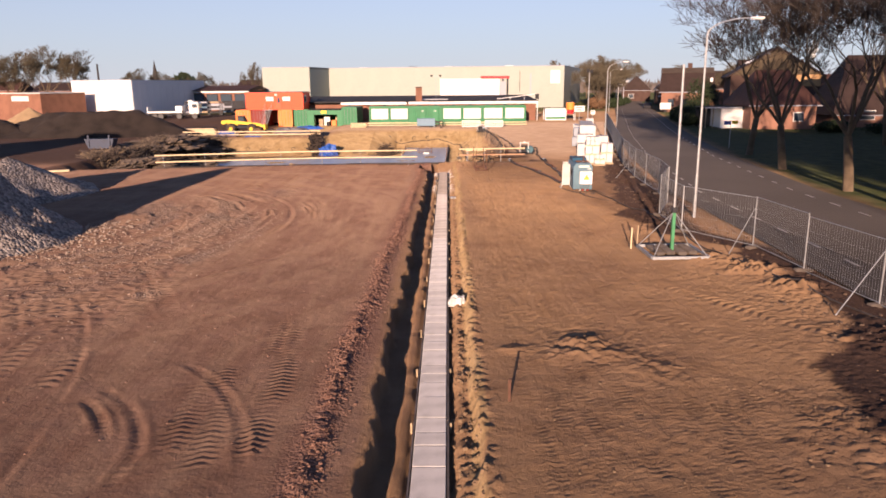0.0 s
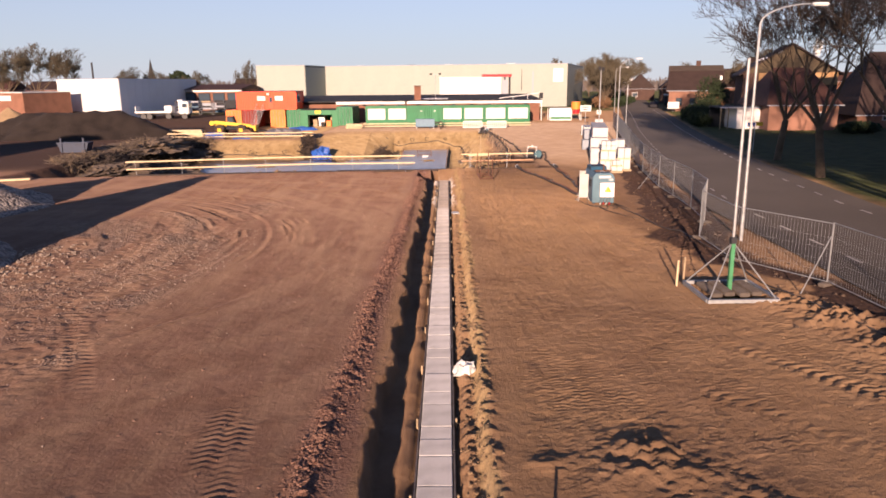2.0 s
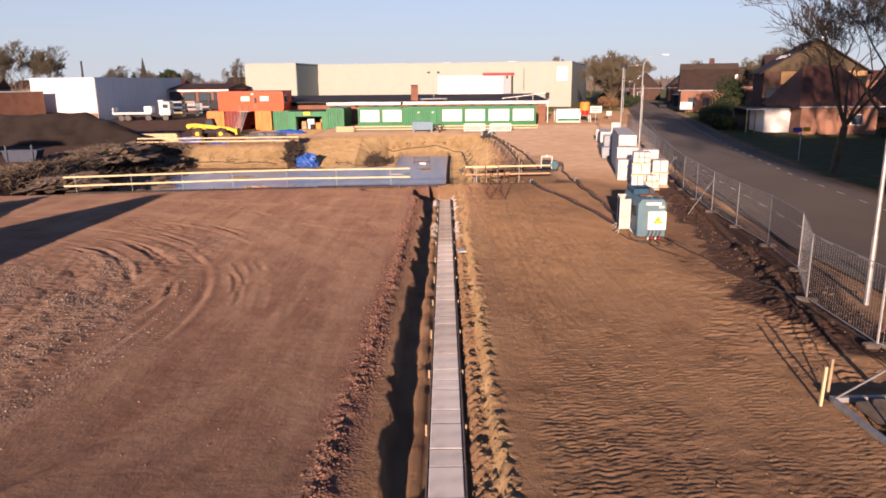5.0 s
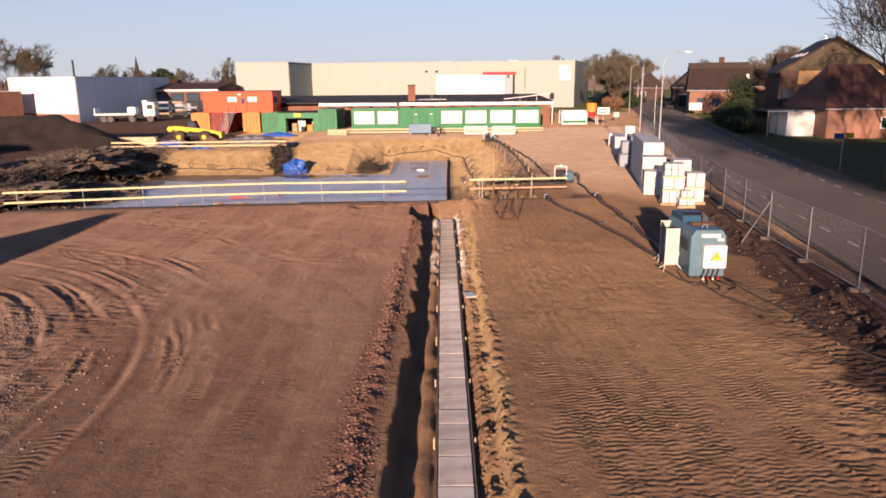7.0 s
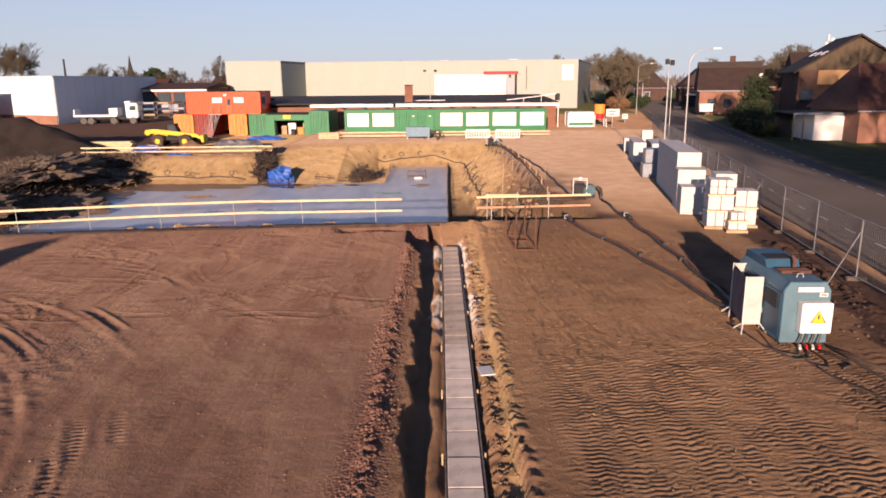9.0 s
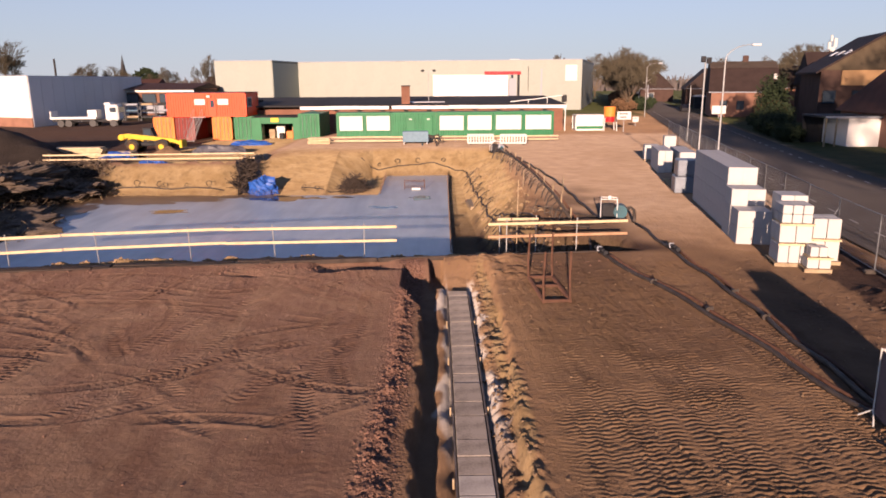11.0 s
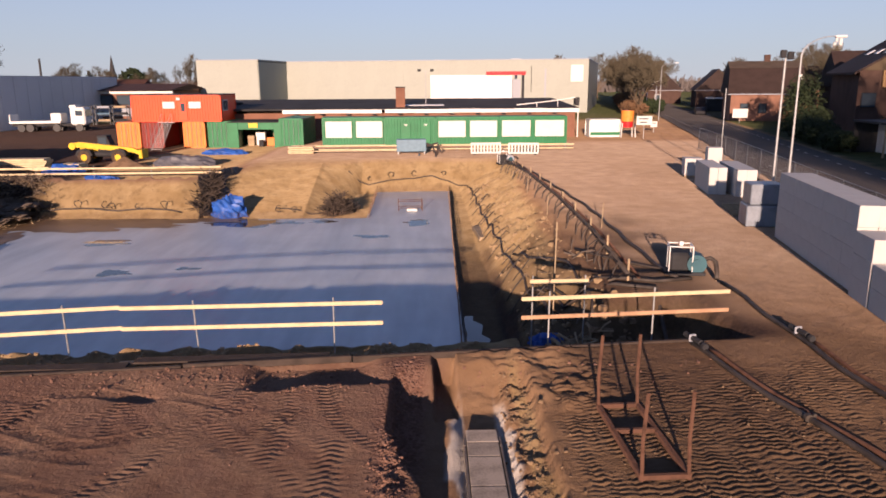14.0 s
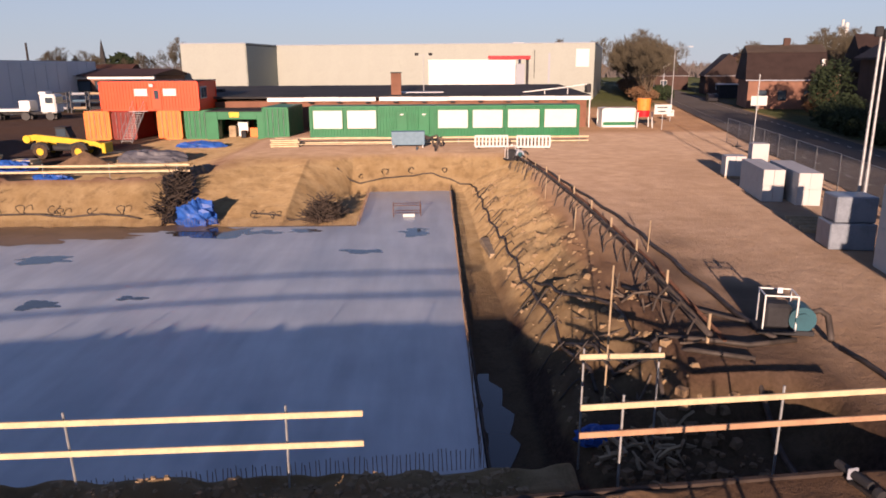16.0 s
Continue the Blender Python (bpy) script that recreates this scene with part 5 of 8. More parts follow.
# ---- low building behind the cabins ----
def low_building():
    root = thing("low_building", (0, 0, 0), 0, "long low brick building with white fascia and black flat roof", "building")
    x0, x1, y0, y1 = -33.0, 16.2, 122.0, 140.0
    part("wall", Geo().box(((x0 + x1) / 2, (y0 + y1) / 2, 1.35), (x1 - x0 - 0.6, y1 - y0 - 0.8, 2.9)), BRICK, root)
    roof = Geo()
    roof.add([(x0, y0, 3.12), (x1, y0, 3.12), (x1, y1, 3.75), (x0, y1, 3.75), (x0, y0, 3.30), (x1, y0, 3.30), (x1, y1, 3.95), (x0, y1, 3.95)], [(3, 2, 1, 0), (4, 5, 6, 7), (0, 1, 5, 4), (1, 2, 6, 5), (2, 3, 7, 6), (3, 0, 4, 7)])
    part("roof", roof, BITUM, root, "black bitumen roof with patches")
    k = 0
    for i in range(9):
        a, b = -17.0 + 3.7 * i, -17.0 + 3.7 * i + 3.66
        if i in (3,):
            a += 0.3
        part("fascia_board", Geo().bbox(((a + b) / 2, y0 - 0.06, 2.99 + 0.02 * (i % 2)), (b - a, 0.08, 0.40), 0.01), WHITEP, root, "white fascia board")
    for i in range(11):
        xx = -15.5 + 2.9 * i
        part("roof_bracket", Geo().box((xx, y0 - 0.18, 2.70), (0.45, 0.2, 0.16)), DARK, root)
    part("downpipe", Geo().tube([(x1 - 0.1, y0 - 0.2, 0.0), (x1 - 0.1, y0 - 0.2, 3.05)], 0.07, 6), WHITEP, root, "white downpipe")
    gut = Geo().tube([(9.4, 123.5, 3.55), (13.0, 123.0, 3.95), (15.9, 122.6, 4.35)], 0.06, 5).tube([(11.6, 123.0, 3.3), (11.6, 123.0, 3.75)], 0.04, 5).tube([(14.0, 123.0, 3.3), (14.0, 123.0, 4.05)], 0.04, 5)
    part("roof_rail", gut, WHITEP, root, "slanting white rail on the roof")
    part("end_stack", Geo().bbox((16.3, 123.8, 3.9), (0.5, 1.0, 0.9), 0.05), DARK, root)
    part("skylight", Geo().bbox((-25.0, 130.0, 3.75), (3.0, 1.2, 0.3), 0.05), DARK, root)
    part("roof_patch", Geo().box((-1.2, 127.0, 3.50), (4.6, 1.6, 0.05), rx=2.0), WHITEP, root)
    ch = thing("chimney", (-3.9, 124.2, 3.2), 0, "square red brick chimney on the low black roof", "chimney")
    part("shaft", Geo().bbox((0, 0, 1.12), (1.05, 0.9, 2.5), 0.02), BRICK, ch)
    part("cap", Geo().bbox((0, 0, 2.40), (1.15, 1.0, 0.12), 0.02), DARK, ch)
    po = thing("roof_floodlight", (-1.0, 127.5, 3.4), 0, "thin pole with two floodlights on the roof", "floodlight")
    part("pole", Geo().tube([(0, 0, 0), (0, 0, 4.1)], 0.045, 6), GALV, po)
    part("crossbar", Geo().box((0, 0, 4.0), (1.6, 0.05, 0.05)), GALV, po)
    for s in (-1, 1):
        part("lamp", Geo().bbox((0.75 * s, -0.1, 4.1), (0.42, 0.2, 0.28), 0.04), DARK, po)


low_building()


# ---- white panelled box with the red beam ----
def white_box():
    root = thing("loading_box", (0, 150, 0), 0, "tall white panelled store with a red canopy beam beside it", "building")
    part("body", Geo().box((5.8, 3.5, 3.5), (12.2, 7.0, 7.05)), WHITEP, root)
    part("roof_edge", Geo().box((5.8, 3.5, 7.06), (12.3, 7.1, 0.08)), WHITEP, root)
    part("beam", Geo().bbox((11.0, -0.1, 7.35), (5.9, 0.5, 0.5), 0.03), RED, root, "red canopy beam")
    part("column", Geo().box((13.6, 0.2, 3.6), (0.35, 0.4, 7.2)), DARK, root)
    part("column", Geo().box((12.9, 3.2, 3.6), (0.3, 0.4, 7.2)), GREYCLAD, root)
    part("screen", Geo().box((12.75, 1.5, 4.0), (1.3, 0.2, 5.0)), GREYCLAD, root)


white_box()


# ---- the large hall ----
def big_hall():
    root = thing("industrial_hall", (0, 0, 0), 0, "very large cream coloured industrial hall with flat roof", "industrial hall")
    out = [(-43.9, 179.0), (-32.3, 178.0), (-29.75, 192.3), (30.7, 183.2), (44.0, 232.0), (-30.0, 256.0), (-46.0, 250.0)]
    cen = [(x * 0.995, y * 0.999 + 0.3) for x, y in out]
    part("core", Geo().prism(cen, "z", 0.0, 9.95), CLAD, root)
    H = 10.25
    for k, n, m in ((0, 2, CLAD), (1, 4, GREYCLAD), (2, 10, CLAD), (3, 8, CLAD)):
        (xa, ya), (xb, yb) = out[k], out[k + 1]
        ang = math.degrees(math.atan2(yb - ya, xb - xa))
        L = math.hypot(xb - xa, yb - ya)
        proto = None
        for i in range(n):
            t = (i + 0.5) / n
            loc = (xa + (xb - xa) * t, ya + (yb - ya) * t, 0)
            if proto is None:
                g = Geo()
                for q in range(5):
                    g.box((0, 0, 0.05 + (q + 0.5) * H / 5), (L / n - 0.006, 0.22, H / 5 - 0.004))
                proto = part("wall_panel", g, CLAD, root, at=loc, rz=ang)
            else:
                share("wall_panel", proto, root, loc, ang)
        part("parapet_cap", Geo().box(((xa + xb) / 2, (ya + yb) / 2, H + 0.06), (L + 0.2, 0.4, 0.14), rz=ang), GREYCLAD, root)
    part("roof", Geo().prism(cen, "z", 9.96, 10.1), BITUM, root)
    a = math.degrees(math.atan2(183.2 - 192.3, 60.45))
    for s, w, z0, z1, m in ((0.865, 0.35, 3, 8.5, GREYCLAD), (0.82, 0.12, 4.0, 9.0, DARK)):
        part("downpipe", Geo().box((-29.75 + 60.45 * s, 192.3 - 9.1 * s - 0.2, (z0 + z1) / 2), (w, 0.15, z1 - z0), rz=a), m, root)
    part("sign_panel", Geo().box((-29.75 + 60.45 * 0.965, 192.3 - 9.1 * 0.965 - 0.25, 7.6), (2.4, 0.12, 3.2), rz=a), SIGNW, root, "pale blank panel on the wall")
    for x, y in ((-22, 206), (2, 200), (18, 195)):
        part("roof_vent", Geo().bbox((x, y, 10.4), (2.2, 1.4, 0.7), 0.1), SIGNW, root)


big_hall()


# ---- white and grey hall, brick works and low workshop ----
def left_halls():
    r = thing("white_hall", (-58.4, 137, 0), 0, "square white hall with a grey steel side and brick plinth", "industrial hall")
    o = [(0, 0), (1.9, 36), (-17, 45), (-15.3, 8.0)]
    part("core", Geo().prism([(p[0] * 0.985 - 0.12, p[1] * 0.985 + 0.3) for p in o], "z", 0, 7.1), GREYCLAD, r)

    def wall(name, a, b, z0, z1, m, lab="", th=0.16):
        L, ang = math.hypot(b[0] - a[0], b[1] - a[1]), math.degrees(math.atan2(b[1] - a[1], b[0] - a[0]))
        return part(name, Geo().box(((a[0] + b[0]) / 2, (a[1] + b[1]) / 2, (z0 + z1) / 2), (L, th, z1 - z0), rz=ang), m, r, lab)

    n = 5
    for i in range(n):
        t0, t1 = i / n, (i + 1) / n - 0.004
        a, b = (-15.3 * t0, 8.0 * t0), (-15.3 * t1, 8.0 * t1)
        wall("front_panel", a, b, 1.35, 7.25, WHITEP)
    wall("brick_plinth", (0, -0.02), (-15.3, 7.98), 0, 1.35, BRICKO, "brick plinth", 0.2)
    n = 12
    for i in range(n):
        t0, t1 = i / n + 0.002, (i + 1) / n
        wall("side_panel", (1.9 * t0, 36 * t0), (1.9 * t1, 36 * t1), 0, 7.25, PALEGREY)
    part("roof", Geo().prism(o, "z", 7.2, 7.34), GREYCLAD, r)
    b = thing("brick_works", (-71.5, 129.5, 0), -20, "flat roofed orange-red brick works with a blank white sign", "building")
    part("main_wall", Geo().box((-6.0, 5, 2.5), (11.6, 10, 5.0)), BRICK, b)
    part("coping", Geo().box((-6.0, 5, 5.05), (11.9, 10.3, 0.16)), SIGNW, b)
    part("low_wall", Geo().box((-17.5, 4, 1.7), (11.4, 8, 3.4)), BRICK, b)
    part("low_coping", Geo().box((-17.5, 4, 3.44), (11.6, 8.3, 0.12)), DARK, b)
    part("sign", Geo().bbox((-5.0, -0.08, 4.1), (4.2, 0.1, 0.9), 0.02), SIGNW, b, "blank white sign")
    part("door", Geo().bbox((-14.0, -0.05, 1.1), (1.3, 0.1, 2.1), 0.02), DARK, b)
    part("window", Geo().bbox((-18.0, -0.05, 1.9), (2.4, 0.1, 1.1), 0.02), GLASS, b)
    w = thing("workshop", (-56, 166, 0), -4, "long low workshop with brown roof and white lintel band", "building")
    part("wall", Geo().box((3, 8, 2.45), (17, 15, 4.9)), BRICK, w)
    part("roof", Geo().prism([(-0.8, 5.0), (16.8, 5.0), (8, 6.1)], "x", -6, 12), ROOFR, w)
    part("lintel", Geo().box((3, 0.3, 4.7), (18, 0.4, 0.4)), WHITEP, w)
    for i in range(5):
        wi = part("window", Geo().bbox((-3.2 + 3.3 * i, 0.42, 3.4), (2.7, 0.12, 1.7), 0.02), DARK, w)
        part("pane", Geo().box((-3.2 + 3.3 * i, 0.34, 3.4), (2.4, 0.04, 1.4)), GLASS, wi)
    part("grey_door", Geo().box((2.0, 0.4, 1.4), (8.0, 0.12, 1.4)), GREYCLAD, w)
    part("dark_door", Geo().box((8.6, 0.4, 1.4), (5.0, 0.12, 2.7)), DARK, w)
    RACKM = mat("dark_rack_steel", (0.07, 0.075, 0.085), 0.6, 0.2)
    for i in range(4):
        rk = thing("scaffold_rack", (-54.0 + 2.4 * i, 152.0 + 0.6 * i, 0), 5, "grey steel storage rack filled with pale boards", "rack", "storage racks")
        for sx in (0, 2.1):
            for sy in (0, 1.0):
                part("post", Geo().box((sx, sy, 1.5), (0.1, 0.1, 3.0)), RACKM, rk)
        for z in (0.5, 1.5, 2.5):
            part("shelf", Geo().box((1.05, 0.5, z), (2.2, 1.1, 0.06)), RACKM, rk)
            part("boards", Geo().bbox((1.05 + 0.1 * (i % 2), 0.5, z + 0.2), (1.8, 0.9, 0.3), 0.03), (DARK, GREYCLAD, OLDWOOD, DARK, BLUEM)[(i + int(2 * z)) % 5], rk)


left_halls()


# ---- heaps ----
def heap(name, x, y, r, h, m, label, category, sx=1.0, sy=1.0, seed=1, rough=0.12, kind="", rings=26, seg=56, fine=2.2, flat=1.0):
    g = Geo()
    z0 = gz(x, y)
    for i in range(rings + 1):
        t = i / rings
        for j in range(seg):
            a = 2 * math.pi * j / seg
            rr = r * t * (1 + 0.18 * float(vnoise(math.cos(a) * 2, math.sin(a) * 2, 1.0, seed)))
            px, py = x + sx * rr * math.cos(a), y + sy * rr * math.sin(a)
            prof = min(1.0, flat * max(0.0, (1 - t))) ** 1.12
            pz = h * prof + (rough * (vnoise(px, py, 0.6, seed + 1) * 1.6 + vnoise(px, py, fine, seed + 2) * 0.8)) * min(1, 6 * (1 - t)) * (0.4 + t)
            g.v.append((px - x, py - y, float(pz) - 0.18 * (t > 0.985)))
    for i in range(rings):
        for j in range(seg):
            a, b = i * seg + j, i * seg + (j + 1) % seg
            g.f.append((a, b, b + seg, a + seg))
    ob = part(name, g, m, smooth=True, at=(x, y, z0))
    return tagged(ob, label, category, kind=kind)


def gravel_material():
    m = bpy.data.materials.new("broken_stone")
    m.use_nodes = True
    nt, n = m.node_tree, m.node_tree.nodes
    b = n["Principled BSDF"]
    b.inputs["Roughness"].default_value = 0.95
    g = n.new("ShaderNodeNewGeometry")
    v = n.new("ShaderNodeTexVoronoi")
    v.inputs["Scale"].default_value = 7.5
    s = n.new("ShaderNodeSeparateColor")
    mix, bp = n.new("ShaderNodeMix"), n.new("ShaderNodeBump")
    mix.data_type = "RGBA"
    mix.inputs["A"].default_value, mix.inputs["B"].default_value = (0.09, 0.075, 0.068, 1), (0.34, 0.30, 0.27, 1)
    bp.invert = True
    bp.inputs["Distance"].default_value = 0.12
    nt.links.new(g.outputs["Position"], v.inputs["Vector"])
    nt.links.new(v.outputs["Color"], s.inputs["Color"])
    nt.links.new(s.outputs["Red"], mix.inputs["Factor"])
    nt.links.new(mix.outputs["Result"], b.inputs["Base Color"])
    nt.links.new(v.outputs["Distance"], bp.inputs["Height"])
    nt.links.new(bp.outputs["Normal"], b.inputs["Normal"])
    return m


STONE = gravel_material()
SOILD = mat("dark_topsoil", (0.024, 0.018, 0.015), 0.95, 0.4, 0.6, 9, 0.06, 5)
CLODT0 = mat("brown_soil", (0.16, 0.10, 0.06), 0.95, 0.35, 2, 12, 0.03, 12)
SANDM = mat("yellow_sand", (0.30, 0.21, 0.12), 0.95, 0.2, 0.6, 9, 0.03, 6)
heap("rubble_mound", -20.7, 28.8, 5.5, 4.3, STONE, "steep grey heap of broken stone rubble", "rubble heap", 1.0, 1.0, 3, 0.30, rings=44, seg=130, flat=1.08)
heap("rubble_mound", -19.0, 15.5, 3.2, 1.9, STONE, "low grey heap of broken stone rubble", "rubble heap", 1.0, 1.2, 15, 0.25)
heap("rubble_mound", -25.0, 41.0, 4.2, 2.3, STONE, "small grey heap of broken stone with pale top", "rubble heap", 1.0, 1.5, 5, 0.2)
heap("soil_mound", -46.0, 96.0, 9.0, 3.3, SOILD, "long flat dark heap of topsoil", "soil heap", 1.75, 0.8, 7, 0.45, flat=1.7)
heap("soil_mound", -62.0, 94.0, 9.0, 2.5, SOILD, "dark heap of topsoil", "soil heap", 1.4, 0.8, 11, 0.4, flat=1.5)
# out of view on the left, added only for its long shadow
heap("soil_mound", -50.8, 44.0, 12.5, 8.0, SOILD, "very large unseen dark heap, added to cast shade", "soil heap", 1.0, 1.1, 17, 0.5, flat=1.2)
heap("soil_mound", -25.6, 99.6, 1.7, 0.9, CLODT0, "small brown heap of soil beside the loader", "soil heap", 1.2, 0.8, 12, 0.2)
heap("sand_mound", -64.0, 112.0, 6.5, 3.6, SANDM, "pale heap of building sand", "sand heap", 1.0, 0.8, 13, 0.15)


def stones(name, centres, n, r0, r1, m, label, category, seed=3):
    """Loose broken stones lying on the ground, in one mesh."""
    rnd = random.Random(seed)
    g = Geo()
    octa = [(-1, -1, -1), (1, -1, -1), (1, 1, -1), (-1, 1, -1), (-0.75, -0.75, 1), (0.75, -0.75, 1), (0.75, 0.75, 1), (-0.75, 0.75, 1)]
    fc = [(3, 2, 1, 0), (4, 5, 6, 7), (0, 1, 5, 4), (1, 2, 6, 5), (2, 3, 7, 6), (3, 0, 4, 7)]
    pts = [centres(rnd) for _ in range(n)]
    zs = ground_z(np.array([p[0] for p in pts]), np.array([p[1] for p in pts]))
    for (x, y), zg in zip(pts, zs):
        r = r0 + (r1 - r0) * rnd.random() ** 3
        z = float(zg) + 0.2 * r
        a = rnd.random() * 6.28
        c, s = math.cos(a), math.sin(a)
        k = [(r * rnd.uniform(0.45, 1.0), r * rnd.uniform(0.45, 1.0), r * rnd.uniform(0.3, 0.7)) for _ in range(8)]
        g.add([(x + (p[0] * q[0]) * c - (p[1] * q[1]) * s, y + (p[0] * q[0]) * s + (p[1] * q[1]) * c, z + p[2] * q[2]) for p, q in zip(octa, k)], fc)
    return tagged(part(name, g, m), label, category, kind="stuff")


PALESTONE = mat("pale_broken_stone", (0.30, 0.235, 0.185), 0.95, 0.35, 8, 30, 0.01, 40)
CLOD = mat("reddish_clods", (0.19, 0.105, 0.075), 0.95, 0.4, 4, 20, 0.01, 30, second=(0.10, 0.055, 0.04))
CLODT = mat("tan_clods", (0.20, 0.135, 0.08), 0.95, 0.35, 4, 20, 0.01, 30, second=(0.11, 0.07, 0.042))


def along_windrow(r):
    y = r.uniform(8, 55)
    while math.sin(y * 0.9) + math.sin(y * 2.3 + 1) < r.uniform(-2.2, 0.4):
        y = r.uniform(8, 55)
    return float(trench_x(y)) - 1.75 - 0.012 * (34 - y) + r.gauss(0, 0.17) + 0.25 * math.sin(y * 0.7) * r.random(), y


def along_right_bank(r):
    y = r.uniform(8, 56)
    return float(trench_x(y)) + 0.72 + r.gauss(0, 0.20), y


stones("windrow_clods", along_windrow, 5000, 0.008, 0.042, CLOD, "reddish rubble clods heaped along the trench", "clods", 3)
stones("bank_clods", along_right_bank, 2600, 0.010, 0.055, CLODT, "loose clods of tan soil on the trench side", "clods", 4)
def round_heap(r):
    a, q = r.uniform(-2.6, 0.6), 5.3 + abs(r.gauss(0, 1.1))
    return -20.7 + q * math.cos(a), 28.8 + q * math.sin(a)


def gravel_arc(r):
    q, a = r.choice((9.0, 10.2, 11.3, 12.4)) + r.gauss(0, 0.4), r.uniform(-0.85, 0.3)
    return -20.5 + q * math.cos(a), 32.0 + q * math.sin(a)


stones("heap_foot_stones", round_heap, 1300, 0.02, 0.075, PALESTONE, "broken stone rolled down round the rubble heap", "gravel", 15)
stones("gravel_streaks", gravel_arc, 1700, 0.008, 0.032, PALESTONE, "streaks of broken stone left by turning wheels", "gravel", 16)
stones("scattered_stones", lambda r: (-11.8 + r.gauss(0, 2.2), r.uniform(16, 37)), 800, 0.008, 0.030, PALESTONE, "broken stone scattered over the soil", "gravel", 5)
stones("fence_clods", lambda r: (10.9 + r.gauss(0, 0.7), r.uniform(12, 54)), 700, 0.012, 0.07, mat("dark_clods", (0.10, 0.068, 0.048), 0.95, 0.4, 4, 20, 0.01, 30, second=(0.05, 0.036, 0.028)), "clods and stones along the fence", "clods", 6)
stones("site_clods", lambda r: (r.uniform(1.4, 11), r.uniform(8, 55)), 1500, 0.01, 0.035, CLODT, "small clods scattered over the tan soil", "clods", 7)
stones("site_clods", lambda r: (r.uniform(-15, -2.2), r.uniform(8, 56)), 1300, 0.01, 0.03, CLOD, "small clods scattered over the brown soil", "clods", 8)
stones("pit_clods", lambda r: (2.2 + 2.6 * r.random(), r.uniform(60, 96)), 500, 0.03, 0.14, SANDM, "lumps of sand on the pit slope", "clods", 9)
def behind_beam(r):
    x = -24 + 24.5 * r.random() ** 0.8
    a, b = float(beam_y(x)) + 0.5, float(rail_y(x)) + 0.2
    return x, a + (b - a) * r.random()


stones("edge_lumps", behind_beam, 1100, 0.03, 0.10, SANDM, "broken lumps of yellow sand heaped along the pit edge", "sand lumps", 18)
stones("hollow_clods", lambda r: (r.uniform(-8, -1.2), r.uniform(54.6, 56.3)), 260, 0.015, 0.05, CLOD, "broken clods round the scraped hollows", "clods", 19)
stones("rim_clods", lambda r: (r.uniform(-20, 6), 55.6 + r.gauss(0, 0.4)), 350, 0.012, 0.05, CLOD, "clods of soil along the pit edge", "clods", 10)


# ---- beam in front of the rail ----
def edge_beam():
    root = thing("edge_beam", (-22.0, float(beam_y(-22.0)), 0.0), math.degrees(math.atan(0.10)), "long dark timber beams laid end to end along the pit", "timber beam")
    s, i = 0.0, 0
    while s < 27.6:
        l = min((5.2, 4.4, 6.0, 3.8)[i % 4], 27.8 - s)
        part("beam", Geo().bbox((s + l / 2, 0.02 * (i % 2), 0.0 - 0.012 * (i % 3)), (l - 0.03, 0.10, 0.16), 0.012), FORM, root, rz=0.0)
        s += l
        i += 1
    # a second row of dark shutter boards lying behind the beams
    x = -21.5
    for i, l in enumerate((4.6, 5.0, 4.2, 4.5)):
        a = -0.6 + 0.9 * (i % 2) + (4.5 if i < 2 else 1.8)
        c = x + l / 2
        b = part("shutter_board", Geo().bbox((0, 0, 0), (l - 0.06, 0.34, 0.05), 0.008), FORM, at=(c, float(beam_y(c)) + 0.34, 0.03), rz=a)
        tagged(b, "dark wet shutter board lying behind the edge beam", "board", "shutter boards")
        x += l
    for k, (x, y, l, a) in enumerate(((-6.9, 56.9, 2.6, 6), (-4.2, 57.2, 1.8, 3), (-12.5, 56.1, 3.0, 8))):
        p = part("loose_plank", Geo().bbox((0, 0, 0), (l, 0.2, 0.035), 0.006), OLDWOOD, at=(x, y, gz(x, y) + 0.06), rz=a)
        tagged(p, "weathered loose plank lying on the pit edge", "plank", "loose planks")


edge_beam()


# ---- rusty steel frame by the trench ----
def steel_frame():
    root = thing("steel_trestle", (2.80, 52.43, gz(2.80, 52.43)), 2, "rusty open steel frame with four uprights standing on sand", "trestle")
    w, d = 0.385, 1.28
    for sx in (-1, 1):
        part("side_bar", Geo().box((sx * w, 0, 0.06), (0.08, 2 * d, 0.09)), RUST, root)
        for sy in (-1, 1):
            part("upright", Geo().tube([(sx * w, sy * d, 0.0), (sx * w - 0.03, sy * d + 0.02 * sx, 0.7), (sx * w - 0.02 * sx, sy * d, 1.52)], 0.030, 6), RUST, root)
    for yy in (-d, 0.25, d):
        part("cross_bar", Geo().box((0, yy, 0.07), (2 * w, 0.07, 0.08)), RUST, root)
    return root


steel_frame()


# ---- drain pump, hoses and well points ----
PUMPB = mat("dark_teal_pump_paint", (0.02, 0.085, 0.11), 0.5, 0.3, 1.5, 30)


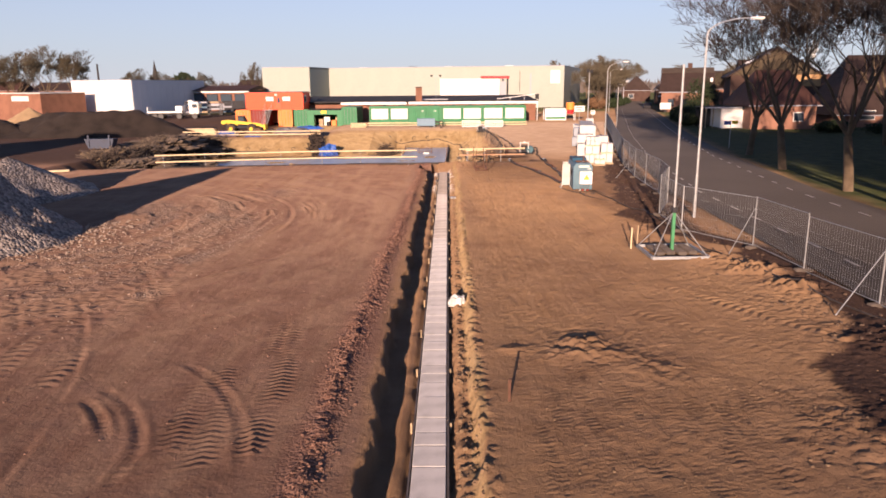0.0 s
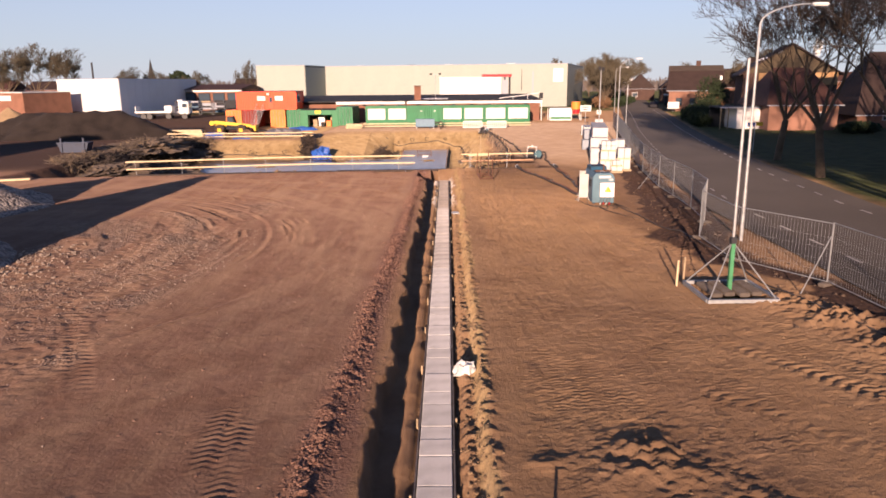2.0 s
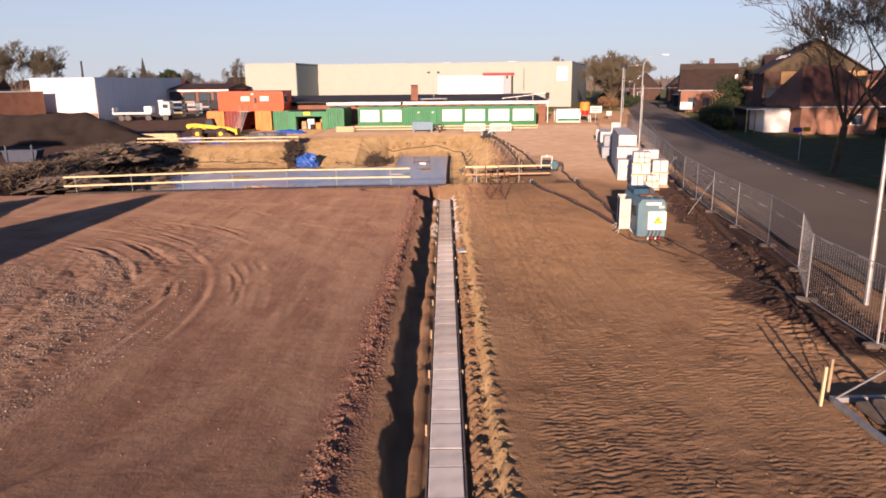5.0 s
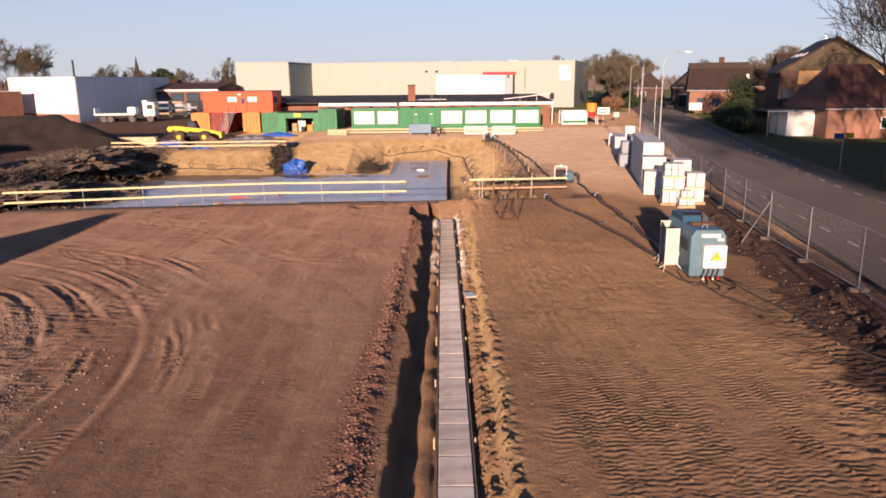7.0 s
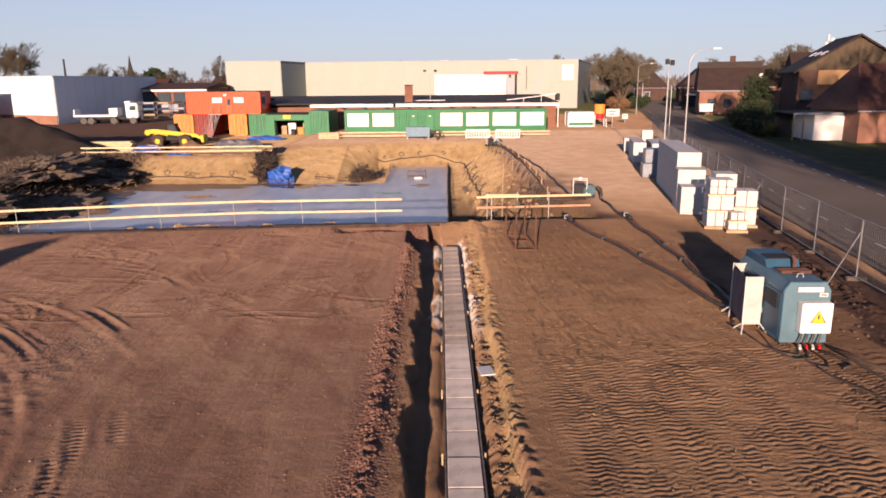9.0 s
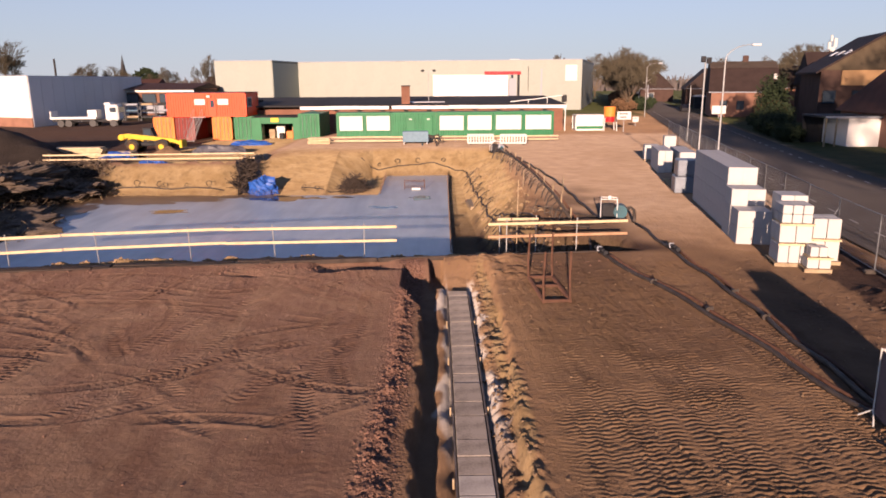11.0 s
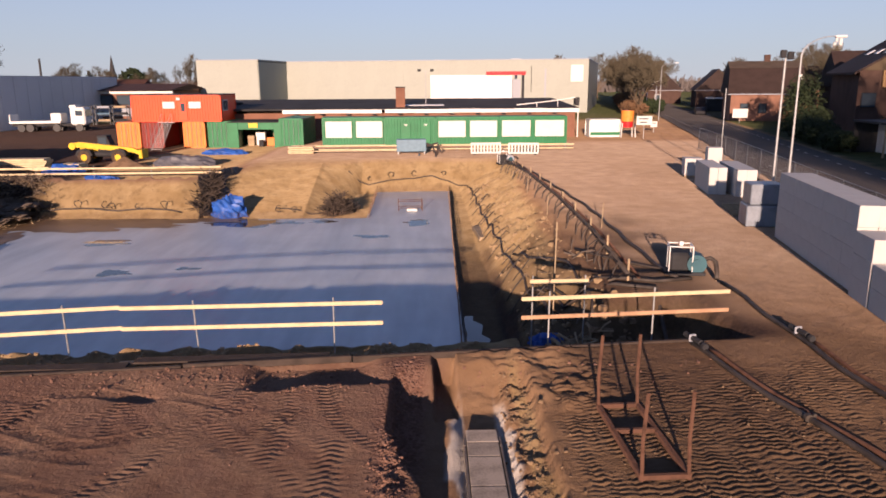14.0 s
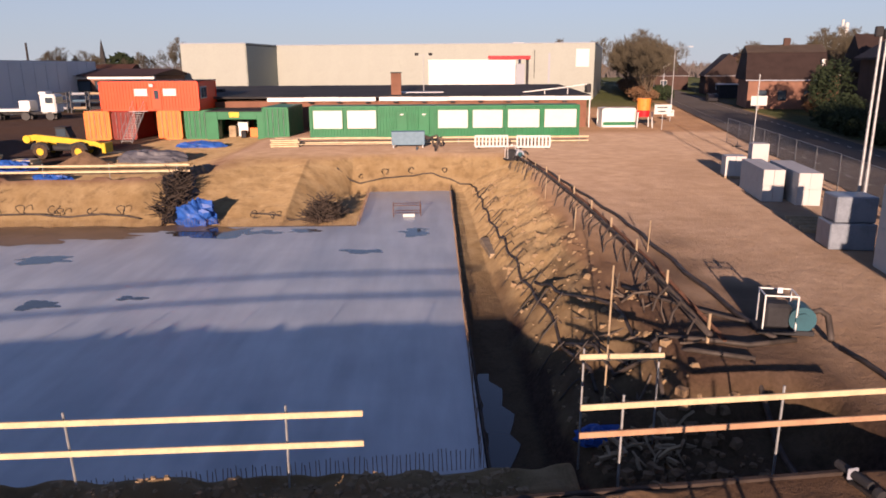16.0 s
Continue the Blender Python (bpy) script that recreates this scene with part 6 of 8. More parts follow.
def pump(x, y, rz, label, k=1.0, blue=BLUEM):
    root = thing("drain_pump", (x, y, gz(x, y)), rz, label, "pump", "drain pumps")
    part("skid", Geo().bbox((0, 0, 0.12), (1.5 * k, 0.8 * k, 0.12), 0.02), DARK, root)
    for sx in (-0.6, 0.25):
        for sy in (-0.36, 0.36):
            part("frame_post", Geo().tube([(sx * k, sy * k, 0.15), (sx * k, sy * k, 1.18 * k)], 0.02, 6), WHITEP, root, "white frame tube")
    for sy in (-0.36, 0.36):
        part("frame_top", Geo().tube([(-0.62 * k, sy * k, 1.18 * k), (0.27 * k, sy * k, 1.18 * k)], 0.02, 6), WHITEP, root)
    for sx in (-0.6, 0.25):
        part("frame_top", Geo().tube([(sx * k, -0.38 * k, 1.18 * k), (sx * k, 0.38 * k, 1.18 * k)], 0.02, 6), WHITEP, root)
    part("lifting_eye", Geo().bbox((-0.15 * k, 0, 1.24 * k), (0.12, 0.04, 0.14), 0.01), WHITEP, root)
    part("engine", Geo().bbox((-0.2 * k, 0, 0.55 * k), (0.72 * k, 0.58 * k, 0.72 * k), 0.08), DARK, root)
    ring = [(0.42 * k, -0.34 * k + 0.68 * k * t, 0.52 * k) for t in (0, 1)]
    part("pump_housing", Geo().tube(ring, 0.36 * k, 18), blue, root, "blue round pump housing", smooth=False)
    part("flange", Geo().tube([(0.42 * k, -0.4 * k, 0.52 * k), (0.42 * k, -0.34 * k, 0.52 * k)], 0.2 * k, 14), PUMPB, root)
    part("outlet", Geo().tube([(0.62 * k, 0, 0.6 * k), (0.95 * k, 0, 0.72 * k), (1.12 * k, -0.1, 0.6 * k), (1.16 * k, -0.25, 0.25 * k), (1.12 * k, -0.5, 0.06)], 0.075, 8), HOSE, root, "bent black hose", smooth=True)
    return root


pump(7.45, 63.3, -12, "blue drain pump in a white tube frame on sand", 0.85, PUMPB)
pump(5.4, 98.6, 10, "grey drain pump with many hoses at the pit corner", 0.9, GREYCLAD)


def laid(pts, r, up=0.0, step=0.7):
    """A line of points draped over the ground."""
    out = []
    for (x0, y0), (x1, y1) in zip(pts[:-1], pts[1:]):
        n = max(1, int(math.hypot(x1 - x0, y1 - y0) / step))
        for i in range(n):
            t = i / n
            x, y = x0 + (x1 - x0) * t, y0 + (y1 - y0) * t
            w = 0.06 * math.sin(1.7 * y + 2.1 * x)
            out.append((x + w, y, gz(x + w, y) + r * 0.9 + up))
    x, y = pts[-1]
    out.append((x, y, gz(x, y) + r * 0.9 + up))
    return out


def hose(name, pts, r, label, m=HOSE, up=0.0, category="hose", group="drain hoses"):
    return tagged(part(name, Geo().tube(laid(pts, r, up), r, 8), m, smooth=True), label, category, group)


hose("drain_hose", [(6.1, 61.8), (5.4, 57.0), (6.6, 51.1), (7.2, 47.2), (7.6, 43.2)], 0.064, "thick black drain hose lying over the sand")
hose("drain_hose", [(8.3, 62.2), (8.2, 57.6), (8.2, 51.0), (8.0, 45.6), (7.9, 43.0)], 0.064, "thick black drain hose lying over the sand")
hose("drain_hose", [(7.0, 62.8), (6.9, 66.0), (7.15, 76.0), (6.4, 90.0), (5.6, 98.0)], 0.075, "black drain hose from the pump to the far pit corner")
hose("cable_line", [(8.75, 41.2), (8.9, 40.4), (9.3, 36.0), (10.1, 30.5), (9.9, 26.0), (10.9, 21.0), (12.0, 16.0), (12.2, 10.0)], 0.03, "thin black cable lying along the fence", group="site cables", category="cable")
for pts in ([(8.05, 41.05), (7.85, 40.7), (7.5, 40.85), (7.35, 41.3), (7.3, 42.0), (7.1, 43.0)], [(8.2, 41.05), (8.0, 40.5), (7.6, 40.45), (7.45, 40.9), (7.55, 41.6), (7.6, 42.3)], [(8.3, 41.0), (8.35, 40.4), (8.15, 40.0), (7.85, 40.1), (7.9, 40.6), (8.15, 40.85)], [(8.4, 41.05), (8.7, 40.5), (8.75, 40.1), (8.4, 39.9)], [(8.75, 41.3), (9.05, 40.7), (9.2, 39.6)], [(7.9, 40.6), (7.9, 39.4), (8.5, 38.0), (9.1, 37.2)]):
    hose("ground_cable", pts, 0.024, "thin black cable looped on the soil by the generator", group="site cables", category="cable")
hose("drain_hose", [(3.4, 64.6), (4.6, 63.3), (6.3, 62.5), (7.5, 62.7)], 0.06, "black drain hose curving through the pit corner")
hose("drain_hose", [(2.8, 66.2), (3.6, 63.7), (4.9, 62.3), (6.1, 61.7)], 0.06, "black drain hose curving through the pit corner")
hose("drain_hose", [(4.7, 67.0), (6.0, 65.0), (7.2, 63.6)], 0.05, "black drain hose curving up to the pump")
hose("slope_hose", [(2.9, 72.0), (3.3, 68.5), (4.1, 66.0), (4.4, 63.4), (4.1, 61.6)], 0.05, "black well point hose along the pit slope", group="well point hoses")
hose("slope_hose", [(2.4, 95.0), (2.45, 86.0), (2.6, 76.2), (2.75, 67.3), (3.0, 63.0)], 0.055, "black well point hose along the pit slope", group="well point hoses")
hose("slope_hose", [(-7.2, 97.6), (-4.0, 98.3), (-0.5, 98.6), (2.2, 97.6), (2.5, 95.0)], 0.055, "black well point hose along the far pit slope", group="well point hoses")
hose("slope_hose", [(-27.5, 87.2), (-25.0, 87.5), (-22.0, 87.3), (-19.4, 87.5), (-17.0, 87.2)], 0.055, "black well point hose along the far pit slope", group="well point hoses")
hose("slope_hose", [(-11.2, 88.4), (-8.8, 88.2), (-6.8, 89.2)], 0.05, "black well point hose along the far pit slope", group="well point hoses")


def hose_loop(x, y, r, rz):
    z = gz(x, y) + 0.12
    pts = [(r * math.cos(a) * 0.9, 0.12 * math.sin(2 * a), r * math.sin(a) + r * 0.8) for a in [rz * 0.02 + i * 5.2 / 9 for i in range(10)]]
    ob = part("hose_loop", Geo().tube(pts, 0.028, 5), HOSE, at=(x, y, z), rz=rz, smooth=True)
    return tagged(ob, "looped black well point hose on the sand slope", "hose", "hose loops")


for i, (x, y) in enumerate(((-25.6, 87.5), (-23.8, 87.4), (-22.1, 87.5), (-21.6, 87.4), (-20.0, 87.5), (-18.2, 87.4), (-10.8, 87.6), (-9.8, 87.7), (-5.6, 98.2), (-3.9, 98.4), (-2.0, 98.6), (0.4, 98.5))):
    hose_loop(x, y, 0.15 + 0.035 * (i * 7 % 4), 37 * i % 80 - 40)


def well_header():
    """The header pipe on the rim with its row of riser pipes."""
    root = thing("well_header", (0, 0, 0), 0, "long rusty header pipe on short posts with hanging riser hoses", "drain pipe")
    line = [(5.35, 62.4), (5.75, 69.0), (5.95, 78.0), (5.8, 88.0), (5.55, 98.0)]
    part("header_pipe", Geo().tube([(x, y, gz(x, y) + 0.35) for x, y in line], 0.075, 8), HOSE, root, smooth=True)
    part("second_pipe", Geo().tube([(x + 0.35, y, gz(x + 0.35, y) + 0.22) for x, y in line], 0.05, 8), RUST, root, "thin rusty pipe", smooth=True)
    random.seed(31)
    for i in range(30):
        y = 62.8 + 1.18 * i
        x = float(np.interp(y, [p[1] for p in line], [p[0] for p in line]))
        dx = random.uniform(0.5, 0.9)
        part("riser", Geo().tube([(x, y, gz(x, y) + 0.4), (x - 0.25, y - 0.05, gz(x, y) + 0.62), (x - dx * 0.8, y - 0.1, gz(x - dx * 0.8, y) + 0.35), (x - dx, y - 0.12, gz(x - dx, y) - 0.2)], 0.028, 5), HOSE, root, "thin riser hose")
        if i % 3 == 0:
            part("prop", Geo().box((x + 0.1, y, gz(x, y) + 0.25), (0.06, 0.06, 0.95)), OLDWOOD, root, "timber prop")


well_header()
for i in range(26):
    y = 63.5 + 1.2 * i
    x = 2.55 + 0.25 * math.sin(i * 1.9)
    ob = part("riser_hose", Geo().tube([(x + 0.55, y, gz(x + 0.55, y) - 0.05), (x + 0.4, y + 0.05, gz(x + 0.4, y) + 0.22), (x, y, gz(x, y) + 0.12), (x - 0.35, y - 0.1, gz(x - 0.35, y) + 0.02)], 0.022, 5), HOSE, smooth=True)
    tagged(ob, "short black riser hose on the pit slope", "hose", "riser hoses")
for x, y, h in ((3.0, 62.3, 3.3), (6.6, 71.0, 1.1), (4.9, 75.0, 1.0), (4.9, 82.0, 1.0)):
    ob = part("thin_post", Geo().tube([(x, y, gz(x, y) - 0.2), (x + 0.05, y, gz(x, y) + h)], 0.022, 6), OLDWOOD)
    tagged(ob, "thin upright timber post on the pit slope", "post", "thin posts")


def hose_coupling(x, y, rz):
    root = thing("hose_coupling", (x, y, gz(x, y)), rz, "grey hose coupling with a pale square end plate", "hose coupling", "hose couplings")
    part("end_plate", Geo().bbox((0, 0, 0.2), (0.19, 0.05, 0.19), 0.02), GREYCLAD, root)
    part("collar", Geo().tube([(0, -0.35, 0.2), (0, 0.3, 0.2)], 0.07, 10), DARK, root)
    part("clamp", Geo().tube([(0, -0.55, 0.16), (0, -0.45, 0.17)], 0.085, 10), DARK, root)


hose_coupling(5.42, 57.0, 12)
hose_coupling(8.25, 57.5, 8)
hose("drain_hose", [(5.62, 57.0), (6.15, 54.1), (6.85, 51.1), (7.4, 47.2), (7.75, 43.6)], 0.05, "rust-stained drain hose beside a black one", RUST)
hose("drain_hose", [(8.4, 57.6), (8.45, 53.6), (8.35, 51.0), (8.2, 45.6), (8.05, 43.6)], 0.05, "rust-stained drain hose beside a black one", RUST)
for x, y in ((6.25, 53.1), (6.95, 50.3), (8.33, 51.9), (8.2, 49.6)):
    cl = part("hose_clamp", Geo().tube([(x - 0.06, y - 0.05, gz(x, y) + 0.08), (x - 0.06, y + 0.05, gz(x, y) + 0.08)], 0.085, 12).box((x + 0.05, y, gz(x, y) + 0.1), (0.06, 0.04, 0.12)), HOSE)
    tagged(cl, "grey steel clamp round the drain hoses", "hose clamp", "hose clamps")


# ---- tarps, brush and debris ----
def lump(name, x, y, z, s, m, label, category, seed=1, rough=0.35, group="", detail=14):
    g = Geo()
    n, k = detail, detail * 2
    for i in range(n + 1):
        th = math.pi * i / n
        for j in range(k):
            ph = 2 * math.pi * j / k
            d = Vector((math.sin(th) * math.cos(ph), math.sin(th) * math.sin(ph), math.cos(th)))
            f = 1 + rough * (noise.noise(d * 1.8 + Vector((seed, 0, 0))) + 0.6 * noise.noise(d * 4.5 + Vector((0, seed, 0))) + 0.25 * noise.noise(d * 11.0 + Vector((0, 0, seed))) + (0.30 * noise.noise(d * 24.0 + Vector((seed, seed, 0))) if detail > 40 else 0.0))
            g.v.append((d.x * s[0] * f, d.y * s[1] * f, max(-0.3 * s[2], d.z * s[2] * f)))
    for i in range(n):
        for j in range(k):
            a, b = i * k + j, i * k + (j + 1) % k
            g.f.append((a, b, b + k, a + k))
    return tagged(part(name, g, m, at=(x, y, z), smooth=20 < detail < 40), label, category, group)


lump("blue_tarp", -14.0, 87.0, -2.0, (1.25, 0.8, 0.95), BLUET, "crumpled bright blue tarpaulin heap at the slab edge", "tarpaulin", 3, 0.5)
lump("blue_tarp", -20.4, 110.3, gz(-20.4, 110.3), (1.9, 0.7, 0.5), BLUET, "folded blue tarpaulin on the ground before the sheds", "tarpaulin", 7, 0.4)
lump("blue_tarp", -24.2, 92.0, -0.55, (1.3, 0.5, 0.4), BLUET, "blue hose and sheet bundle on the far pit edge", "tarpaulin", 9, 0.5)
lump("blue_tarp", -29.0, 96.5, gz(-29, 96.5), (1.5, 0.8, 0.6), BLUET, "blue and white sheeting between stored goods", "tarpaulin", 12, 0.5)
lump("dark_tarp", -21.0, 100.5, gz(-21.0, 100.5), (2.6, 1.2, 0.9), mat("grey_sheet", (0.10, 0.10, 0.115), 0.5, 0.3, 1.5, 12, 0.02, 4), "low load under a grey sheet", "covered load", 14, 0.25)


def drape(name, pts, width, m, label, category, seed, crumple=0.25):
    """A crumpled sheet laid down a slope along a line."""
    g, n, k = Geo(), 34, 12
    for i in range(n + 1):
        s = i / n * (len(pts) - 1)
        j = min(int(s), len(pts) - 2)
        x, y = (pts[j][q] + (pts[j + 1][q] - pts[j][q]) * (s - j) for q in (0, 1))
        for c in range(k + 1):
            w = width * (0.7 + 0.9 * float(vnoise(0.3, s * 3.0, 1.0, seed))) * (c / k - 0.5)
            px, py = x + w, y + 0.35 * float(vnoise(w * 3, s * 4, 1.0, seed + 1))
            edge = min(1.0, 5 * min(c, k - c) / k)
            g.v.append((px, py, gz(px, py) + 0.03 + crumple * edge * (0.35 + abs(float(vnoise(px, py, 2.6, seed + 2))) * 2.0 + float(vnoise(px, py, 6.0, seed + 3)))))
    for i in range(n):
        for c in range(k):
            a = i * (k + 1) + c
            g.f.append((a, a + 1, a + k + 2, a + k + 1))
    return tagged(part(name, g, m), label, category)


drape("black_sheet", ((-15.6, 94.5), (-15.9, 91.5), (-15.7, 89.0), (-15.1, 86.6)), 2.0, BLACKP, "crumpled black plastic sheet hanging down the pit corner", "plastic sheet", 140, 0.22)
lump("white_bag", 0.42, 20.4, gz(0.55, 20.4) + 0.02, (0.24, 0.2, 0.24), SIGNW, "crumpled white bag lying in the trench", "bag", 2, 0.6, detail=8)
ob = part("white_board", Geo().bbox((0, 0, 0), (0.34, 0.5, 0.03), 0.005), SIGNW, at=(0.60, 40.7, gz(0.60, 40.7) + 0.06), rz=10)
tagged(ob, "small white board lying on the trench side", "board")
lump("blue_sheet", 2.58, 61.0, gz(2.58, 61.0), (0.5, 0.3, 0.3), BLUET, "scrap of blue sheet in the pit corner", "plastic sheet", 21, 0.5, detail=8)


def sticks(name, cx, cy, rx, ry, h, n, m, label, category, seed, lmax=1.2, r=0.02, base=None):
    rnd = random.Random(seed)
    g = Geo()
    for _ in range(n):
        a, q = rnd.random() * 6.28, rnd.random() ** 0.6
        x, y = cx + rx * q * math.cos(a), cy + ry * q * math.sin(a)
        z = (gz(x, y) if base is None else base) + h * (1 - q) * rnd.random() + 0.02
        l = rnd.uniform(0.3, 1) * lmax
        b, e = rnd.random() * 6.28, rnd.uniform(-0.15, 0.8)
        d = Vector((math.cos(b) * math.cos(e), math.sin(b) * math.cos(e), math.sin(e))) * l
        mid = Vector((x, y, z)) + d * 0.5 + Vector((rnd.uniform(-0.1, 0.1), rnd.uniform(-0.1, 0.1), rnd.uniform(-0.05, 0.1))) * l
        g.tube([(x, y, z), mid, Vector((x, y, z)) + d], r * rnd.uniform(0.4, 1.2), 4, cap=False)
    return tagged(part(name, g, m), label, category, kind="stuff")


sticks("brushwood_bundle", -15.9, 89.8, 0.75, 2.6, 0.7, 420, TWIG, "dark brushwood laid beside the black sheet", "brushwood", 5, 1.0, 0.03)
sticks("brushwood_bundle", -7.0, 88.9, 0.8, 1.6, 1.3, 900, TWIG, "heap of grey brushwood on the pit slope", "brushwood", 1, 1.1, 0.028)
DEBRIS = mat("peat_and_roots", (0.105, 0.080, 0.060), 0.95, 0.5, 1.2, 9, 0.06, 6, second=(0.03, 0.026, 0.024))
STRAW = mat("pale_straw", (0.27, 0.20, 0.12), 0.9, 0.35, 2, 10)
ROOTS = mat("grey_roots", (0.115, 0.09, 0.07), 0.95, 0.5, 2, 10)
for k, (x, y, rx, ry, h) in enumerate(((-27.8, 74.0, 3.2, 5.0, 0.9), (-30.5, 80.0, 3.0, 5.0, 1.0), (-28.6, 87.0, 2.4, 3.6, 0.8), (-29.5, 67.0, 3.5, 4.5, 0.6))):
    lump("debris_mound", x, y, gz(x, y) - 0.1, (rx, ry, 0.6 * h + 0.2), DEBRIS, "dark heap of peat, roots and torn black plastic", "debris heap", 30 + k, 0.6, "debris heaps", 44)
    sticks("root_debris", x, y, rx * 1.1, ry * 1.1, 0.6 * h + 0.25, 1300, ROOTS, "tangle of roots and torn plastic on the heap", "roots", 40 + k, 0.9, 0.022)
    sticks("straw_debris", x + 0.8, y - 0.5, rx * 1.2, ry * 1.1, 0.6 * h + 0.3, 420, STRAW, "pale straw and reed stalks caught in the heap", "straw", 240 + k, 0.8, 0.018)
sticks("slope_roots", 4.0, 64.5, 1.0, 3.5, 0.2, 22, ROOTS, "broken roots and hose ends on the pit slope", "roots", 50, 0.9, 0.03)
sticks("rim_rubble", 3.4, 60.3, 0.9, 0.7, 0.25, 40, OLDWOOD, "scraps of timber in the pit corner", "timber scraps", 52, 0.6, 0.05)
stones("pit_rubble", lambda r: (r.uniform(2.4, 5.4), r.uniform(58.6, 61.0)), 140, 0.05, 0.2, CLODT, "broken lumps of soil and stone in the pit corner", "rubble", 53)


def board_stack(x, y, rz, w, d, n, label, m=PINE):
    root = thing("board_stack", (x, y, gz(x, y)), rz, label, "timber stack", "timber stacks")
    random.seed(int(abs(x) * 10))
    for i in range(n):
        part("board", Geo().bbox((random.uniform(-0.15, 0.15), random.uniform(-0.08, 0.08), 0.1 + 0.16 * i), (w, d, 0.13), 0.015), m, root)
    for s in (-1, 1):
        part("bearer", Geo().box((s * w * 0.35, 0, 0.02), (0.1, d, 0.1)), OLDWOOD, root)
    return root


board_stack(-33.0, 98.0, 3, 4.2, 1.2, 6, "stack of pale timber boards on the ground")
board_stack(-28.5, 97.2, -5, 1.6, 1.1, 4, "small stack of pale boards")
board_stack(-12.2, 105.2, 4, 2.2, 0.9, 4, "small stack of pale boards at the slope top")
board_stack(-29.5, 52.5, 20, 3.2, 0.4, 1, "pale planks lying on the soil")
board_stack(1.95, 80.0, 4, 0.45, 3.2, 1, "single pale plank on the pit floor", OLDWOOD)
part_long = part("long_plank", Geo().bbox((0, 0, 0), (9.0, 0.22, 0.06), 0.01), PINE, at=(-7.5, 104.6, gz(-7.5, 104.6) + 0.25), rz=1)
tagged(part_long, "long pale plank lying before the green cabins", "plank")


# ---- machines ----
def telehandler(x, y, rz):
    root = thing("telehandler", (x, y, gz(x, y)), rz, "yellow telescopic loader with black tyres parked beyond the pit", "loader")
    part("chassis", Geo().bbox((0, 0, 0.82), (3.9, 1.1, 0.42), 0.12), DARK, root)
    part("engine_cover", Geo().prism([(-2.3, 0.75), (-0.6, 0.75), (-0.5, 1.25), (-1.2, 1.6), (-2.1, 1.55), (-2.4, 1.2)], "y", 0.05, 1.0), YELLOW, root)
    part("boom", Geo().prism([(-2.9, 1.35), (-2.7, 1.75), (-2.0, 1.85), (2.6, 1.35), (3.3, 1.0), (3.2, 0.75), (2.5, 1.0), (-2.0, 1.4)], "y", -0.55, -0.2), YELLOW, root, "yellow telescopic boom")
    part("boom_head", Geo().tube([(-2.65, -0.62, 1.5), (-2.65, -0.12, 1.5)], 0.3, 14), YELLOW, root)
    for wx in (-1.45, 1.5):
        part("mudguard", Geo().prism([(wx - 0.75, 0.75), (wx - 0.55, 1.2), (wx, 1.34), (wx + 0.55, 1.2), (wx + 0.75, 0.75), (wx + 0.6, 0.75), (wx, 1.22), (wx - 0.6, 0.75)], "y", -1.05, -0.6), DARK, root)
    c = part("cab", Geo().prism([(-0.75, 0.9), (0.45, 0.9), (0.4, 1.6), (0.1, 2.3), (-0.7, 2.3)], "y", 0.0, 0.85), DARK, root, "dark glazed cab")
    part("roof", Geo().bbox((-0.3, 0.42, 2.34), (0.95, 0.95, 0.08), 0.03), DARK, c)
    part("pane", Geo().box((-0.25, -0.02, 1.85), (0.7, 0.03, 0.7)), GLASS, c)
    part("carriage", Geo().bbox((3.4, -0.35, 0.85), (0.3, 1.2, 0.8), 0.05), YELLOW, root)
    for sy in (-0.7, 0.0):
        part("fork", Geo().box((4.1, sy, 0.5), (1.2, 0.12, 0.06)), DARK, root)
    muddy = mat("muddy_tyre", (0.075, 0.05, 0.035), 0.95, 0.4, 4, 20, 0.01, 12)
    for wx in (-1.45, 1.5):
        for wy in (-0.85, 0.85):
            g = Geo().tube([(wx, wy - 0.22, 0.6), (wx, wy + 0.22, 0.6)], 0.57, 22)
            for k in range(18):
                a = 2 * math.pi * k / 18
                g.box((wx + 0.59 * math.cos(a), wy + 0.08 * (-1) ** k, 0.6 + 0.59 * math.sin(a)), (0.06, 0.26, 0.07), ry=-math.degrees(a))
            t = part("wheel", g, muddy, root, "muddy black tyre")
            part("rim", Geo().tube([(wx, wy - 0.24, 0.6), (wx, wy + 0.24, 0.6)], 0.27, 14), YELLOW, t)


telehandler(-28.5, 103.0, -4)


